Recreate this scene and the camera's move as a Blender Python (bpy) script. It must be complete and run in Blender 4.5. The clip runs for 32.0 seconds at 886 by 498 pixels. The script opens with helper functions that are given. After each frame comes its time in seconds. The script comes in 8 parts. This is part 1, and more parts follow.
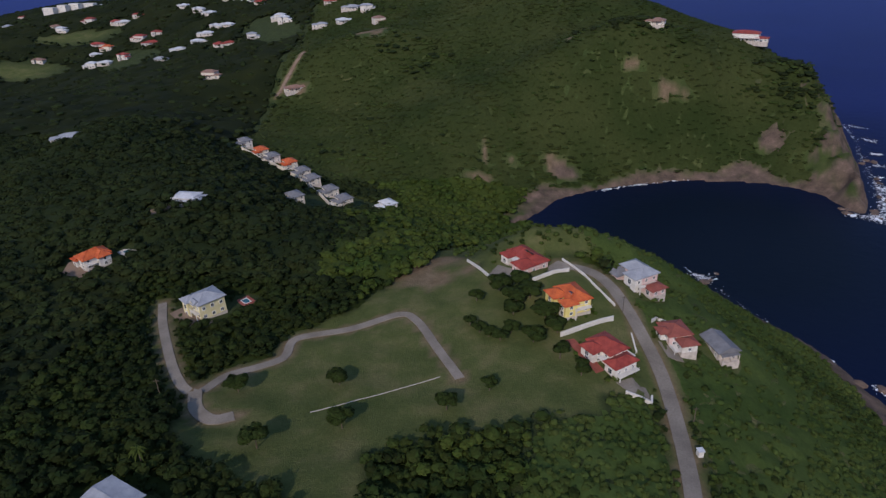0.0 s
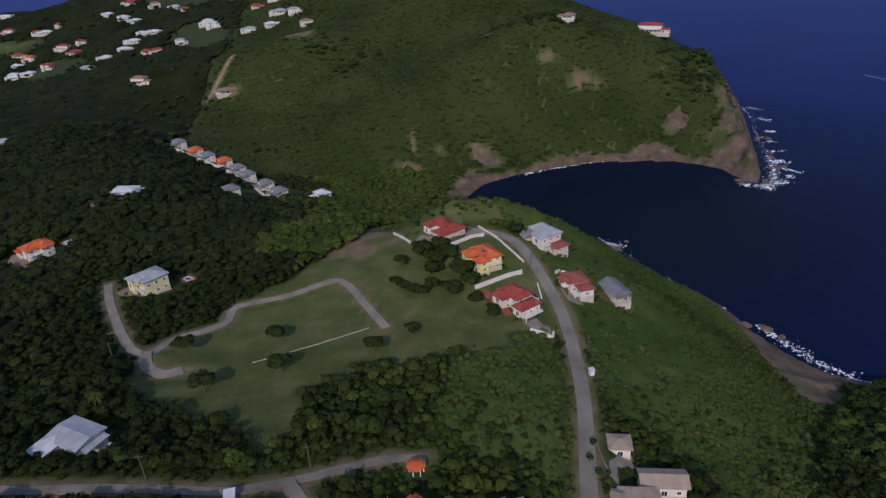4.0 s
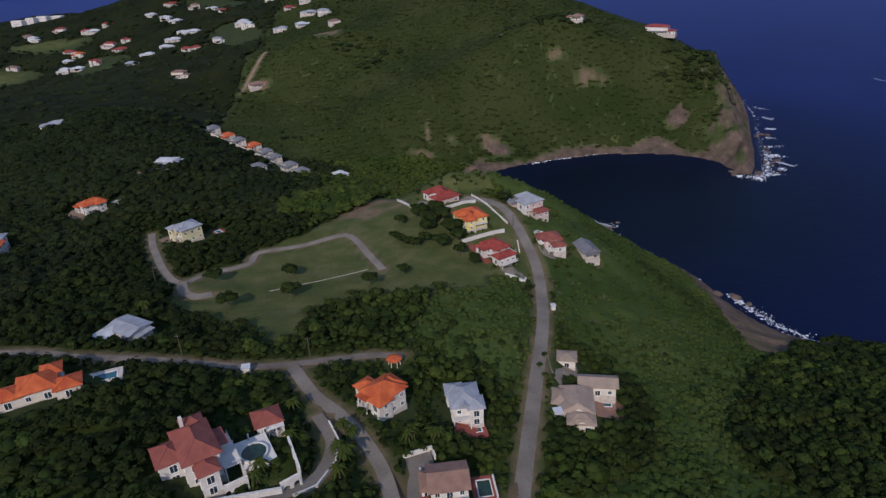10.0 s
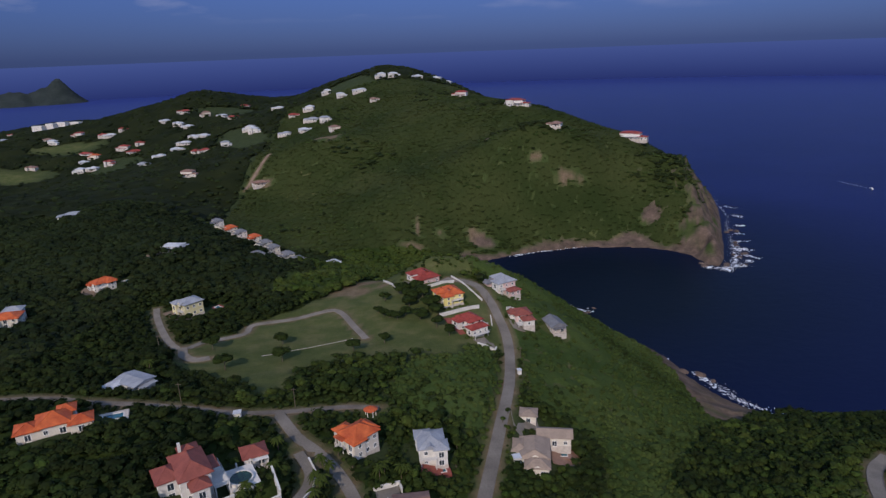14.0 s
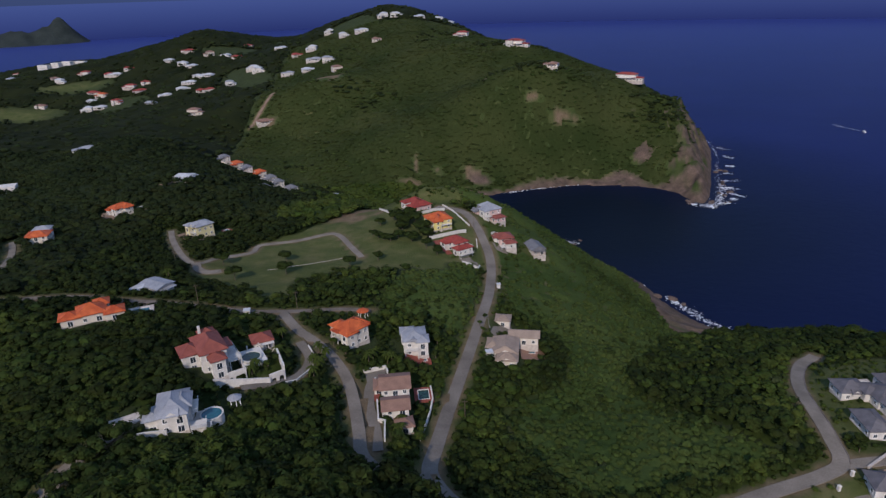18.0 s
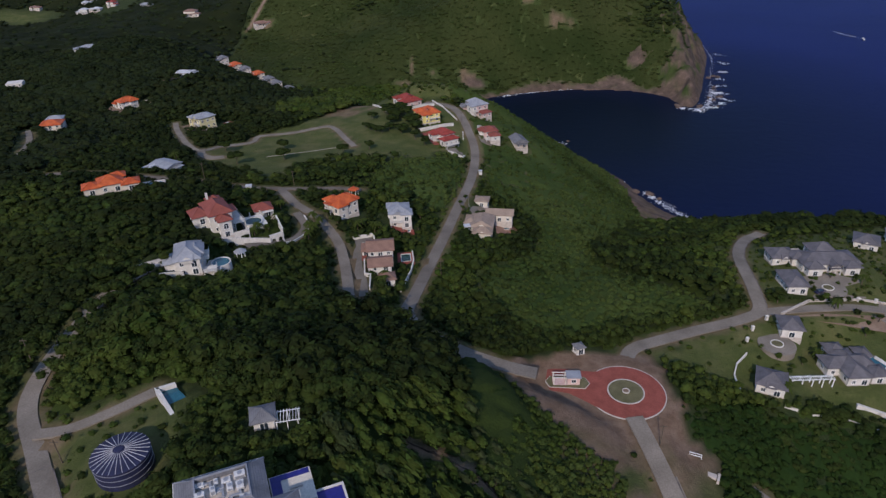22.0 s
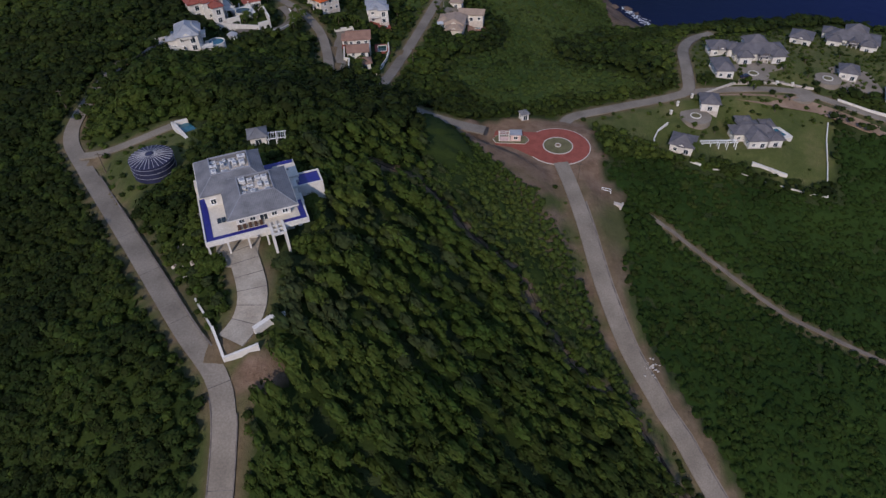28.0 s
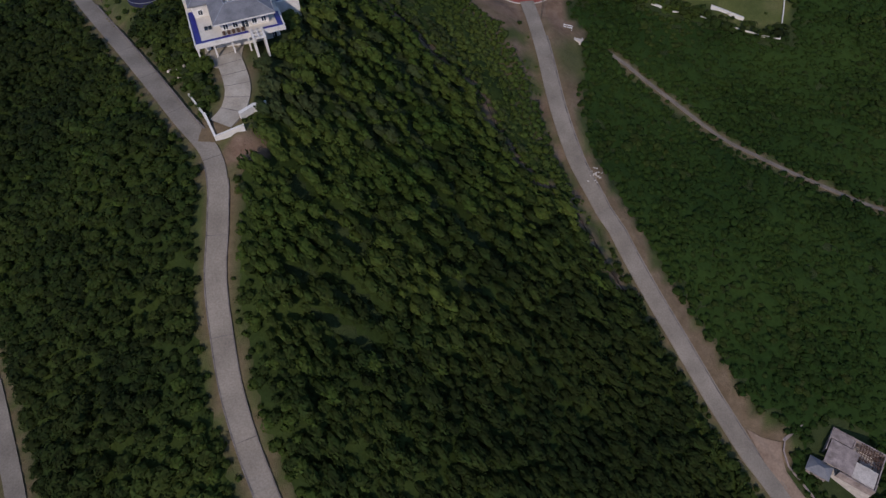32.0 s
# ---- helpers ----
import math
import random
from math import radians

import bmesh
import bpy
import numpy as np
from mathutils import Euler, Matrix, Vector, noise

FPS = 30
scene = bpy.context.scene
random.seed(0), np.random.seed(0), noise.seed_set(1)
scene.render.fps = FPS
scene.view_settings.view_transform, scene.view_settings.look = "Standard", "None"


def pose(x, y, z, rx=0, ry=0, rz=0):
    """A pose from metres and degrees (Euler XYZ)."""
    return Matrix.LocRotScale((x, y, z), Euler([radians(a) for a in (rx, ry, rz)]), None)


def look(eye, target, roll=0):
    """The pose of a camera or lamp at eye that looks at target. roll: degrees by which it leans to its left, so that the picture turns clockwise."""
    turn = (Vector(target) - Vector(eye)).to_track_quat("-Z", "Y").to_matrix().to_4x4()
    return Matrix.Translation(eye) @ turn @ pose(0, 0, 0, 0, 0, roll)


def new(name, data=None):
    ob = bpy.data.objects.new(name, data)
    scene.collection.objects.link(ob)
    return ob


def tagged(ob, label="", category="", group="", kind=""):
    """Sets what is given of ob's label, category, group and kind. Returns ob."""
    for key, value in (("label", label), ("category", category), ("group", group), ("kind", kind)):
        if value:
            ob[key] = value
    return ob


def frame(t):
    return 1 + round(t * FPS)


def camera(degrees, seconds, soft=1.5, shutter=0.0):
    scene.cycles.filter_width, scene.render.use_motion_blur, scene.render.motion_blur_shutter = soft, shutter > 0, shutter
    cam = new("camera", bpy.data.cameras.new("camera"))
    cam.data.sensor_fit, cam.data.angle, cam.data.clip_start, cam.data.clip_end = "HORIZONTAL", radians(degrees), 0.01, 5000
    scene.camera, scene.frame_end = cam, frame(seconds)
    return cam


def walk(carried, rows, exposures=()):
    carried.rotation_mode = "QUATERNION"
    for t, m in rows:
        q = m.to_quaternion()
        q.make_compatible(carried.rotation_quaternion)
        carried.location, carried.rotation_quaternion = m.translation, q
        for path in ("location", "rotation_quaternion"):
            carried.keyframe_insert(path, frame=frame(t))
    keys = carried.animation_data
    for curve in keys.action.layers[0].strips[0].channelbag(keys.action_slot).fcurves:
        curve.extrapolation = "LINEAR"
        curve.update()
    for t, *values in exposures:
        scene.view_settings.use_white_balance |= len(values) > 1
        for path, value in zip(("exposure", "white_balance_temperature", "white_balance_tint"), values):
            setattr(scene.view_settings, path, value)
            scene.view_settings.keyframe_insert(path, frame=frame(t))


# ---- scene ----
cam = camera(69.08, 32.0, 1.4)
# seconds, eye, yaw, pitch, roll
PATH_ROWS = [
    (0, -0.78, -4.6, 206.66, 1.12, -27.21, -1.87),
    (0.5, 0.19, -8.78, 206.63, 0.57, -27.25, -1.86),
    (1, 1.2, -12.88, 206.56, -0.33, -27.22, -2.04),
    (1.5, 2.3, -17, 206.52, -1.07, -27.2, -2.13),
    (2, 3.18, -21.04, 206.45, -2.39, -27.2, -2.3),
    (2.5, 4.03, -25.06, 206.34, -2.88, -27.17, -2.39),
    (3, 5.28, -29.14, 206.15, -2.59, -27.11, -2.49),
    (3.5, 6.47, -33.2, 206.07, -3.81, -27.1, -2.57),
    (5.5, 10.44, -49.84, 205.88, -4.61, -26.95, -2.65),
    (6, 11.58, -53.96, 205.72, -3.23, -26.86, -2.58),
    (6.5, 12.96, -58.04, 205.69, -3.52, -26.83, -2.67),
    (7, 13.89, -62.25, 205.53, -2.46, -26.7, -2.59),
    (7.5, 15.1, -66.3, 205.43, -2.11, -26.62, -2.6),
    (8, 16.05, -70.22, 205.38, -1.98, -26.59, -2.6),
    (8.5, 17.03, -74.26, 205.2, -1.82, -26.54, -2.6),
    (9, 18.03, -78.35, 204.97, -1.63, -26.48, -2.51),
    (9.5, 19.1, -82.29, 204.72, -1.56, -26.45, -2.51),
    (10, 20.15, -86.28, 204.56, -1.56, -26.41, -2.51),
    (10.5, 21.23, -90.49, 204.49, -1.5, -26.32, -2.51),
    (11, 22.34, -94.76, 204.34, -1.6, -26.26, -2.51),
    (11.5, 23.08, -98.78, 204.22, -1.63, -26.22, -2.4),
    (12, 24.02, -102.89, 204.06, -1.6, -26.14, -2.3),
    (12.5, 25.14, -107.1, 204.08, -1.56, -26.13, -2.3),
    (13, 26.12, -111.25, 204.24, -1.56, -26.13, -2.2),
    (13.5, 27.13, -115.56, 204.72, -1.75, -23.28, -2.17),
    (14, 28.11, -121.23, 204.59, -2.15, -17.37, -2.01),
    (14.5, 29.15, -125.95, 204.41, -2.18, -17.04, -1.91),
    (16.5, 32.42, -142.11, 204.18, -1.86, -18.83, -1.73),
    (17, 33.61, -146.17, 204, -1.66, -19.95, -1.64),
    (17.5, 34.69, -150.05, 203.77, -1.5, -21.04, -1.75),
    (18, 35.62, -154.03, 203.69, -1.45, -22.11, -1.77),
    (18.5, 36.67, -158.25, 203.43, -1.31, -23.24, -1.78),
    (19, 37.91, -162.32, 203.1, -1.24, -24.32, -1.69),
    (19.5, 38.92, -166.36, 203.01, -1.2, -24.58, -1.69),
    (20, 39.75, -170.56, 202.72, -1.22, -25.43, -1.6),
    (20.5, 40.61, -174.76, 202.31, -1.11, -26.47, -1.62),
    (21, 41.61, -178.77, 201.86, -1, -27.5, -1.53),
    (21.5, 42.7, -182.86, 201.47, -0.99, -28.52, -1.55),
    (22, 43.5, -186.97, 200.94, -0.94, -29.52, -1.56),
    (22.5, 44.17, -191.1, 200.57, -0.93, -30.56, -1.38),
    (23, 45.26, -195, 200.34, -0.78, -31.52, -1.49),
    (23.5, 46.4, -199.1, 200.07, -0.7, -32.62, -1.51),
    (24, 47.4, -203.27, 199.93, -0.68, -33.77, -1.43),
    (24.5, 48.48, -207.4, 199.75, -0.63, -34.9, -1.45),
    (25, 49.47, -211.53, 199.58, -0.58, -36.06, -1.38),
    (25.5, 50.49, -215.69, 199.66, -0.56, -37.18, -1.4),
    (27.5, 53.97, -232.33, 199.96, -0.45, -41.73, -1.6),
    (28, 55.04, -236.78, 199.65, -0.4, -42.75, -1.63),
    (28.5, 55.78, -240.91, 199.33, -0.54, -43.84, -1.56),
    (29, 56.81, -245.18, 199.04, -0.48, -44.96, -1.49),
    (29.5, 58.05, -249.67, 198.86, -0.43, -46.01, -1.63),
    (30, 59.4, -254.1, 198.74, -0.24, -47, -1.86),
    (30.5, 60.31, -258.68, 198.51, -0.31, -48.06, -1.9),
    (31, 61.55, -263.07, 198.19, -0.12, -49.13, -2.04),
    (31.5, 62.75, -267.88, 197.9, -0.05, -50.1, -2.08),
    (32, 64.27, -272.87, 197.73, 0.29, -51.06, -2.43),
]
EXPOSURES = [(0, 0.24, 6500.0, 22.0), (26, 0.26, 6550.0, 22.0), (31, 0.14, 6550.0, 22.0), (32, 0.14, 6550.0, 22.0)]
walk(cam, [(t, pose(x, y, z, 90 + pitch, 0, yaw) @ pose(0, 0, 0, 0, 0, roll)) for t, x, y, z, yaw, pitch, roll in PATH_ROWS], EXPOSURES)

# ---- world and sun ----
SUN_AZ, SUN_EL = radians(255), radians(34)      # counted from +x, towards the sun
world = bpy.data.worlds.new("sky_world")
scene.world = world
world.use_nodes = True
wn = world.node_tree
wn.nodes.clear()
sky = wn.nodes.new("ShaderNodeTexSky")
sky.sky_type, sky.sun_disc = "NISHITA", False
sky.sun_elevation, sky.sun_rotation = SUN_EL, math.pi / 2 - SUN_AZ
sky.air_density, sky.dust_density, sky.ozone_density = 1.0, 0.2, 4.0
bg = wn.nodes.new("ShaderNodeBackground")
bg.inputs["Strength"].default_value = 0.15
wout = wn.nodes.new("ShaderNodeOutputWorld")
tint = wn.nodes.new("ShaderNodeMix")
tint.data_type, tint.blend_type = "RGBA", "MULTIPLY"
tint.inputs["Factor"].default_value = 1.0
air = wn.nodes.new("ShaderNodeValToRGB")       # the deep blue of the air over the sea, deepest low down
air.color_ramp.elements[0].position, air.color_ramp.elements[1].position = 0.0, 0.5
air.color_ramp.elements[0].color, air.color_ramp.elements[1].color = (0.033, 0.058, 0.185, 1), (1.15, 1.14, 1.04, 1)
mid_air = air.color_ramp.elements.new(0.15)
mid_air.color = (0.118, 0.168, 0.325, 1)
asep, acoord = wn.nodes.new("ShaderNodeSeparateXYZ"), wn.nodes.new("ShaderNodeTexCoord")
wn.links.new(acoord.outputs["Generated"], asep.inputs[0])
wn.links.new(asep.outputs[2], air.inputs[0])
wn.links.new(air.outputs[0], tint.inputs[7])
wn.links.new(sky.outputs[0], tint.inputs[6])
# thin broken cloud low over the sea
wc, wmap, wnoise, wramp = wn.nodes.new("ShaderNodeTexCoord"), wn.nodes.new("ShaderNodeMapping"), wn.nodes.new("ShaderNodeTexNoise"), wn.nodes.new("ShaderNodeMapRange")
wmap.inputs["Scale"].default_value = (5, 5, 22)
wnoise.inputs["Scale"].default_value, wnoise.inputs["Detail"].default_value = 1.3, 7
wramp.inputs["From Min"].default_value, wramp.inputs["From Max"].default_value = 0.52, 0.75
wramp.inputs["To Max"].default_value = 0.75
cloud = wn.nodes.new("ShaderNodeMix")
cloud.data_type = "RGBA"
cloud.inputs[7].default_value = (2.6, 2.8, 3.4, 1)
wn.links.new(wc.outputs["Generated"], wmap.inputs[0])
wn.links.new(wmap.outputs[0], wnoise.inputs["Vector"])
wn.links.new(wnoise.outputs["Fac"], wramp.inputs[0])
wsep, wlow, wmul = wn.nodes.new("ShaderNodeSeparateXYZ"), wn.nodes.new("ShaderNodeMapRange"), wn.nodes.new("ShaderNodeMath")
wlow.inputs["From Min"].default_value, wlow.inputs["From Max"].default_value = 0.04, 0.10
wmul.operation = "MULTIPLY"
wn.links.new(wc.outputs["Generated"], wsep.inputs[0])
wn.links.new(wsep.outputs[2], wlow.inputs[0])
wn.links.new(wramp.outputs[0], wmul.inputs[0])
wn.links.new(wlow.outputs[0], wmul.inputs[1])
wn.links.new(wmul.outputs[0], cloud.inputs["Factor"])
wn.links.new(tint.outputs[2], cloud.inputs[6])
wn.links.new(cloud.outputs[2], bg.inputs[0])
wn.links.new(bg.outputs[0], wout.inputs[0])
sun = new("sun", bpy.data.lights.new("sun", "SUN"))
sun.data.energy, sun.data.angle, sun.data.color = 2.2, radians(0.8), (1.0, 0.93, 0.80)
sun.matrix_world = look((math.cos(SUN_AZ) * math.cos(SUN_EL) * 900, math.sin(SUN_AZ) * math.cos(SUN_EL) * 900, math.sin(SUN_EL) * 900), (0, 0, 0))


# ---- materials ----
def material(name, colour, other=None, rough=0.85, scale=0.3, fine=3.0, bump=0.3, metal=0.0, island=0.0, obrand=0.0, spec=0.3, dist=0.05):
    """A surface with two scales of colour change and a fine relief; sizes in metres by object coordinates."""
    m = bpy.data.materials.new(name)
    m.use_nodes = True
    nt = m.node_tree
    bs = nt.nodes["Principled BSDF"]
    bs.inputs["Roughness"].default_value, bs.inputs["Metallic"].default_value = rough, metal
    bs.inputs["Specular IOR Level"].default_value = spec
    tc = nt.nodes.new("ShaderNodeTexCoord")
    n1, n2 = nt.nodes.new("ShaderNodeTexNoise"), nt.nodes.new("ShaderNodeTexNoise")
    for nd, sc in ((n1, scale), (n2, fine)):
        nd.inputs["Scale"].default_value, nd.inputs["Detail"].default_value = sc, 5
        nt.links.new(tc.outputs["Object"], nd.inputs["Vector"])
    ramp = nt.nodes.new("ShaderNodeValToRGB")
    ramp.color_ramp.elements[0].position, ramp.color_ramp.elements[1].position = 0.32, 0.68
    ramp.color_ramp.elements[0].color = (*colour, 1)
    ramp.color_ramp.elements[1].color = (*(other or [min(1, c * 1.35) for c in colour]), 1)
    nt.links.new(n1.outputs["Fac"], ramp.inputs[0])
    hsv = nt.nodes.new("ShaderNodeHueSaturation")
    nt.links.new(ramp.outputs[0], hsv.inputs["Color"])
    mp = nt.nodes.new("ShaderNodeMapRange")
    mp.inputs["To Min"].default_value, mp.inputs["To Max"].default_value = 0.62, 1.38
    nt.links.new(n2.outputs["Fac"], mp.inputs["Value"])
    last = mp.outputs[0]
    if island or obrand:
        src = nt.nodes.new("ShaderNodeNewGeometry").outputs["Random Per Island"] if island else nt.nodes.new("ShaderNodeObjectInfo").outputs["Random"]
        amount = island or obrand
        m2 = nt.nodes.new("ShaderNodeMapRange")
        m2.inputs["To Min"].default_value, m2.inputs["To Max"].default_value = 1 - amount, 1 + amount
        nt.links.new(src, m2.inputs["Value"])
        mul = nt.nodes.new("ShaderNodeMath")
        mul.operation = "MULTIPLY"
        nt.links.new(last, mul.inputs[0])
        nt.links.new(m2.outputs[0], mul.inputs[1])
        last = mul.outputs[0]
        m3 = nt.nodes.new("ShaderNodeMapRange")
        m3.inputs["To Min"].default_value, m3.inputs["To Max"].default_value = 0.5 - amount * 0.05, 0.5 + amount * 0.05
        nt.links.new(src, m3.inputs["Value"])
        nt.links.new(m3.outputs[0], hsv.inputs["Hue"])
    nt.links.new(last, hsv.inputs["Value"])
    nt.links.new(hsv.outputs[0], bs.inputs["Base Color"])
    if bump:
        bp = nt.nodes.new("ShaderNodeBump")
        bp.inputs["Strength"].default_value, bp.inputs["Distance"].default_value = bump, dist
        nt.links.new(n2.outputs["Fac"], bp.inputs["Height"])
        nt.links.new(bp.outputs[0], bs.inputs["Normal"])
    return m


def leafy(*args, **kw):
    """Foliage: the same, with some light passing through."""
    m = material(*args, **kw)
    nt = m.node_tree
    bs = nt.nodes["Principled BSDF"]
    bs.inputs["Specular IOR Level"].default_value = 0.12
    tr, mx = nt.nodes.new("ShaderNodeBsdfTranslucent"), nt.nodes.new("ShaderNodeMixShader")
    mx.inputs[0].default_value = 0.42
    nt.links.new(bs.inputs["Base Color"].links[0].from_socket, tr.inputs["Color"])
    nt.links.new(bs.outputs[0], mx.inputs[1])
    nt.links.new(tr.outputs[0], mx.inputs[2])
    nt.links.new(mx.outputs[0], nt.nodes["Material Output"].inputs["Surface"])
    return m


def ribbed(name, colour, other, axis="X", width=0.35, rough=0.6, strength=0.6):
    """Roofing in courses: a wave of the given width along one axis over the colour change."""
    m = material(name, colour, other, rough, 0.35, 4.0, 0.0)
    nt = m.node_tree
    tc = nt.nodes.new("ShaderNodeTexCoord")
    wave = nt.nodes.new("ShaderNodeTexWave")
    wave.bands_direction = axis
    wave.inputs["Scale"].default_value = 0.314 / width
    wave.inputs["Distortion"].default_value = 0.4
    nt.links.new(tc.outputs["Object"], wave.inputs["Vector"])
    bp = nt.nodes.new("ShaderNodeBump")
    bp.inputs["Strength"].default_value, bp.inputs["Distance"].default_value = strength, 0.05
    nt.links.new(wave.outputs["Fac"], bp.inputs["Height"])
    nt.links.new(bp.outputs[0], nt.nodes["Principled BSDF"].inputs["Normal"])
    return m


LEAF = leafy("leaf", (0.025, 0.043, 0.010), (0.053, 0.076, 0.016), 0.75, 0.05, 1.6, 0.7, island=0.28, dist=0.25)
LEAF_BRIGHT = leafy("leaf_bright", (0.046, 0.078, 0.014), (0.090, 0.120, 0.024), 0.75, 0.03, 1.4, 0.7, island=0.25, dist=0.25)
LEAF_DULL = leafy("leaf_dull", (0.036, 0.055, 0.018), (0.070, 0.088, 0.033), 0.8, 0.08, 1.6, 0.7, island=0.28, dist=0.25)
# dark valley foliage, with broad cloud shade also taken into its colour
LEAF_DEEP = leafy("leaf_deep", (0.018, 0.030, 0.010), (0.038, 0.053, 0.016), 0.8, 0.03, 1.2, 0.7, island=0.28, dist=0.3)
LEAF_HILL = leafy("leaf_hill", (0.038, 0.066, 0.015), (0.070, 0.100, 0.025), 0.8, 0.012, 0.5, 0.7, island=0.2, dist=0.25)
LEAF_HEAD = leafy("leaf_head", (0.036, 0.056, 0.014), (0.068, 0.084, 0.025), 0.85, 0.016, 0.5, 0.7, island=0.24, dist=0.25)
LEAF_EAST = leafy("leaf_east", (0.021, 0.045, 0.009), (0.042, 0.073, 0.014), 0.8, 0.02, 0.9, 0.7, island=0.22, dist=0.25)
# darkened copy of LEAF, for woods where shade is put into the colour
LEAF_SHADED = leafy("leaf_shaded", (0.017, 0.029, 0.008), (0.036, 0.052, 0.012), 0.8, 0.05, 1.6, 0.7, island=0.28, dist=0.25)
LEAF_COAST = leafy("leaf_coast", (0.049, 0.081, 0.018), (0.089, 0.122, 0.031), 0.8, 0.03, 0.8, 0.7, island=0.22, dist=0.25)
BARK = material("bark", (0.09, 0.07, 0.05), None, 0.9, 1.0, 8.0, 0.5)
CONCRETE = material("concrete_road", (0.160, 0.137, 0.109), (0.245, 0.212, 0.172), 0.9, 0.12, 2.5, 0.2)
SLAB = material("drive_slab", (0.26, 0.225, 0.18), (0.37, 0.33, 0.27), 0.9, 0.3, 3.0, 0.2)
WORN = material("worn_track", (0.11, 0.09, 0.07), (0.20, 0.17, 0.14), 0.95, 0.15, 2.0, 0.4)
ASPHALT = material("old_asphalt", (0.130, 0.113, 0.093), (0.205, 0.180, 0.150), 0.9, 0.1, 2.0, 0.2)
WHITE = material("white_render", (0.54, 0.515, 0.465), (0.68, 0.65, 0.60), 0.8, 0.5, 5.0, 0.1)
CREAM = material("cream_render", (0.56, 0.51, 0.43), (0.64, 0.585, 0.50), 0.8, 0.5, 5.0, 0.1)
YELLOW = material("yellow_render", (0.62, 0.52, 0.16), (0.74, 0.64, 0.25), 0.8, 0.5, 5.0, 0.1)
PALE_YELLOW = material("pale_yellow_render", (0.56, 0.50, 0.26), (0.68, 0.61, 0.36), 0.8, 0.5, 5.0, 0.1)
PINK = material("pink_render", (0.52, 0.36, 0.33), (0.64, 0.48, 0.44), 0.8, 0.5, 5.0, 0.1)
STONE = material("pale_stone", (0.40, 0.35, 0.30), (0.55, 0.49, 0.43), 0.85, 0.8, 4.0, 0.3)
R_ORANGE = ribbed("orange_tile", (0.36, 0.060, 0.018), (0.60, 0.140, 0.040))
R_RED = ribbed("red_tile", (0.19, 0.030, 0.022), (0.36, 0.065, 0.045))
R_MAROON = ribbed("maroon_tile", (0.20, 0.055, 0.04), (0.29, 0.085, 0.06))
R_BROWN = ribbed("brown_shingle", (0.20, 0.115, 0.085), (0.28, 0.165, 0.12))
R_TAN = ribbed("tan_shingle", (0.25, 0.19, 0.145), (0.34, 0.26, 0.20))
R_GREY = ribbed("grey_metal_roof", (0.24, 0.255, 0.28), (0.34, 0.355, 0.38), rough=0.45)
R_SLATE = ribbed("slate_shingle", (0.125, 0.127, 0.136), (0.20, 0.202, 0.212), width=0.4)
R_ESTATE = ribbed("dark_slate_shingle", (0.088, 0.083, 0.089), (0.150, 0.142, 0.150), width=0.4)
R_WHITE = ribbed("white_metal_roof", (0.44, 0.455, 0.47), (0.56, 0.575, 0.59), rough=0.45)
GLASS = material("window_glass", (0.02, 0.03, 0.04), None, 0.12, 1.0, 1.0, 0, spec=0.6)
FRAME = material("white_frame", (0.7, 0.7, 0.68), None, 0.5, 1.0, 4.0, 0)
DARKWOOD = material("dark_wood", (0.08, 0.045, 0.03), None, 0.6, 1.0, 6.0, 0.2)
POOLWATER = material("pool_water", (0.012, 0.085, 0.115), (0.022, 0.12, 0.165), 0.08, 0.6, 2.0, 0.15, spec=0.5)
GREENWATER = material("green_pool_water", (0.008, 0.030, 0.022), (0.015, 0.048, 0.034), 0.1, 0.6, 2.0, 0.15, spec=0.5)
BLUETILE = material("blue_tile", (0.014, 0.014, 0.145), (0.022, 0.021, 0.20), 0.35, 0.8, 5.0, 0.1, spec=0.5)
PAVER_RED = material("red_paver", (0.21, 0.055, 0.038), (0.29, 0.080, 0.058), 0.85, 0.3, 3.0, 0.3)
SOIL = material("bare_soil", (0.17, 0.115, 0.08), (0.25, 0.18, 0.13), 0.95, 0.15, 1.5, 0.5)
METAL = material("grey_metal", (0.30, 0.31, 0.33), None, 0.5, 0.8, 4.0, 0.1, metal=0.4)
ACWHITE = material("white_metal", (0.50, 0.50, 0.49), None, 0.5, 0.8, 4.0, 0.1)
FOAM = material("sea_foam", (0.62, 0.66, 0.70), (0.85, 0.87, 0.9), 0.7, 0.4, 1.5, 0.4)
ROCK = material("dark_rock", (0.075, 0.055, 0.045), (0.17, 0.12, 0.095), 0.9, 0.1, 0.8, 1.0, dist=0.4)

# ---- the lie of the land ----
# swell of the land on a 200 m lattice, then the closer relief on a 60 m lattice
HILLS_WEST = [
    [102, 98, 95, 92, 88, 83, 73, 55, 24, -12, -33, -34, -26, -17, -15, -18, -25],
    [96, 93, 90, 87, 85, 82, 75, 61, 29, -17, -35, -26, -15, -7, -8, -15, -23],
    [91, 87, 84, 82, 81, 80, 76, 67, 34, -30, -34, -5, 4, 4, -3, -14, -23],
    [85, 81, 78, 77, 79, 80, 72, 71, 45, -39, -13, 44, 34, 17, 0, -14, -24],
]
HILLS_MIDWEST = [
    [77, 73, 70, 74, 82, 90, 70, 75, 103, 47, 68, 76, 37, 14, -2, -15, -25],
    [67, 62, 58, 71, 83, 108, 59, -22, 43, 103, 18, -48, -26, -10, -9, -16, -25],
    [56, 48, 43, 81, 66, 75, 58, 38, 67, 163, 122, 1, -11, -8, -8, -16, -25],
]
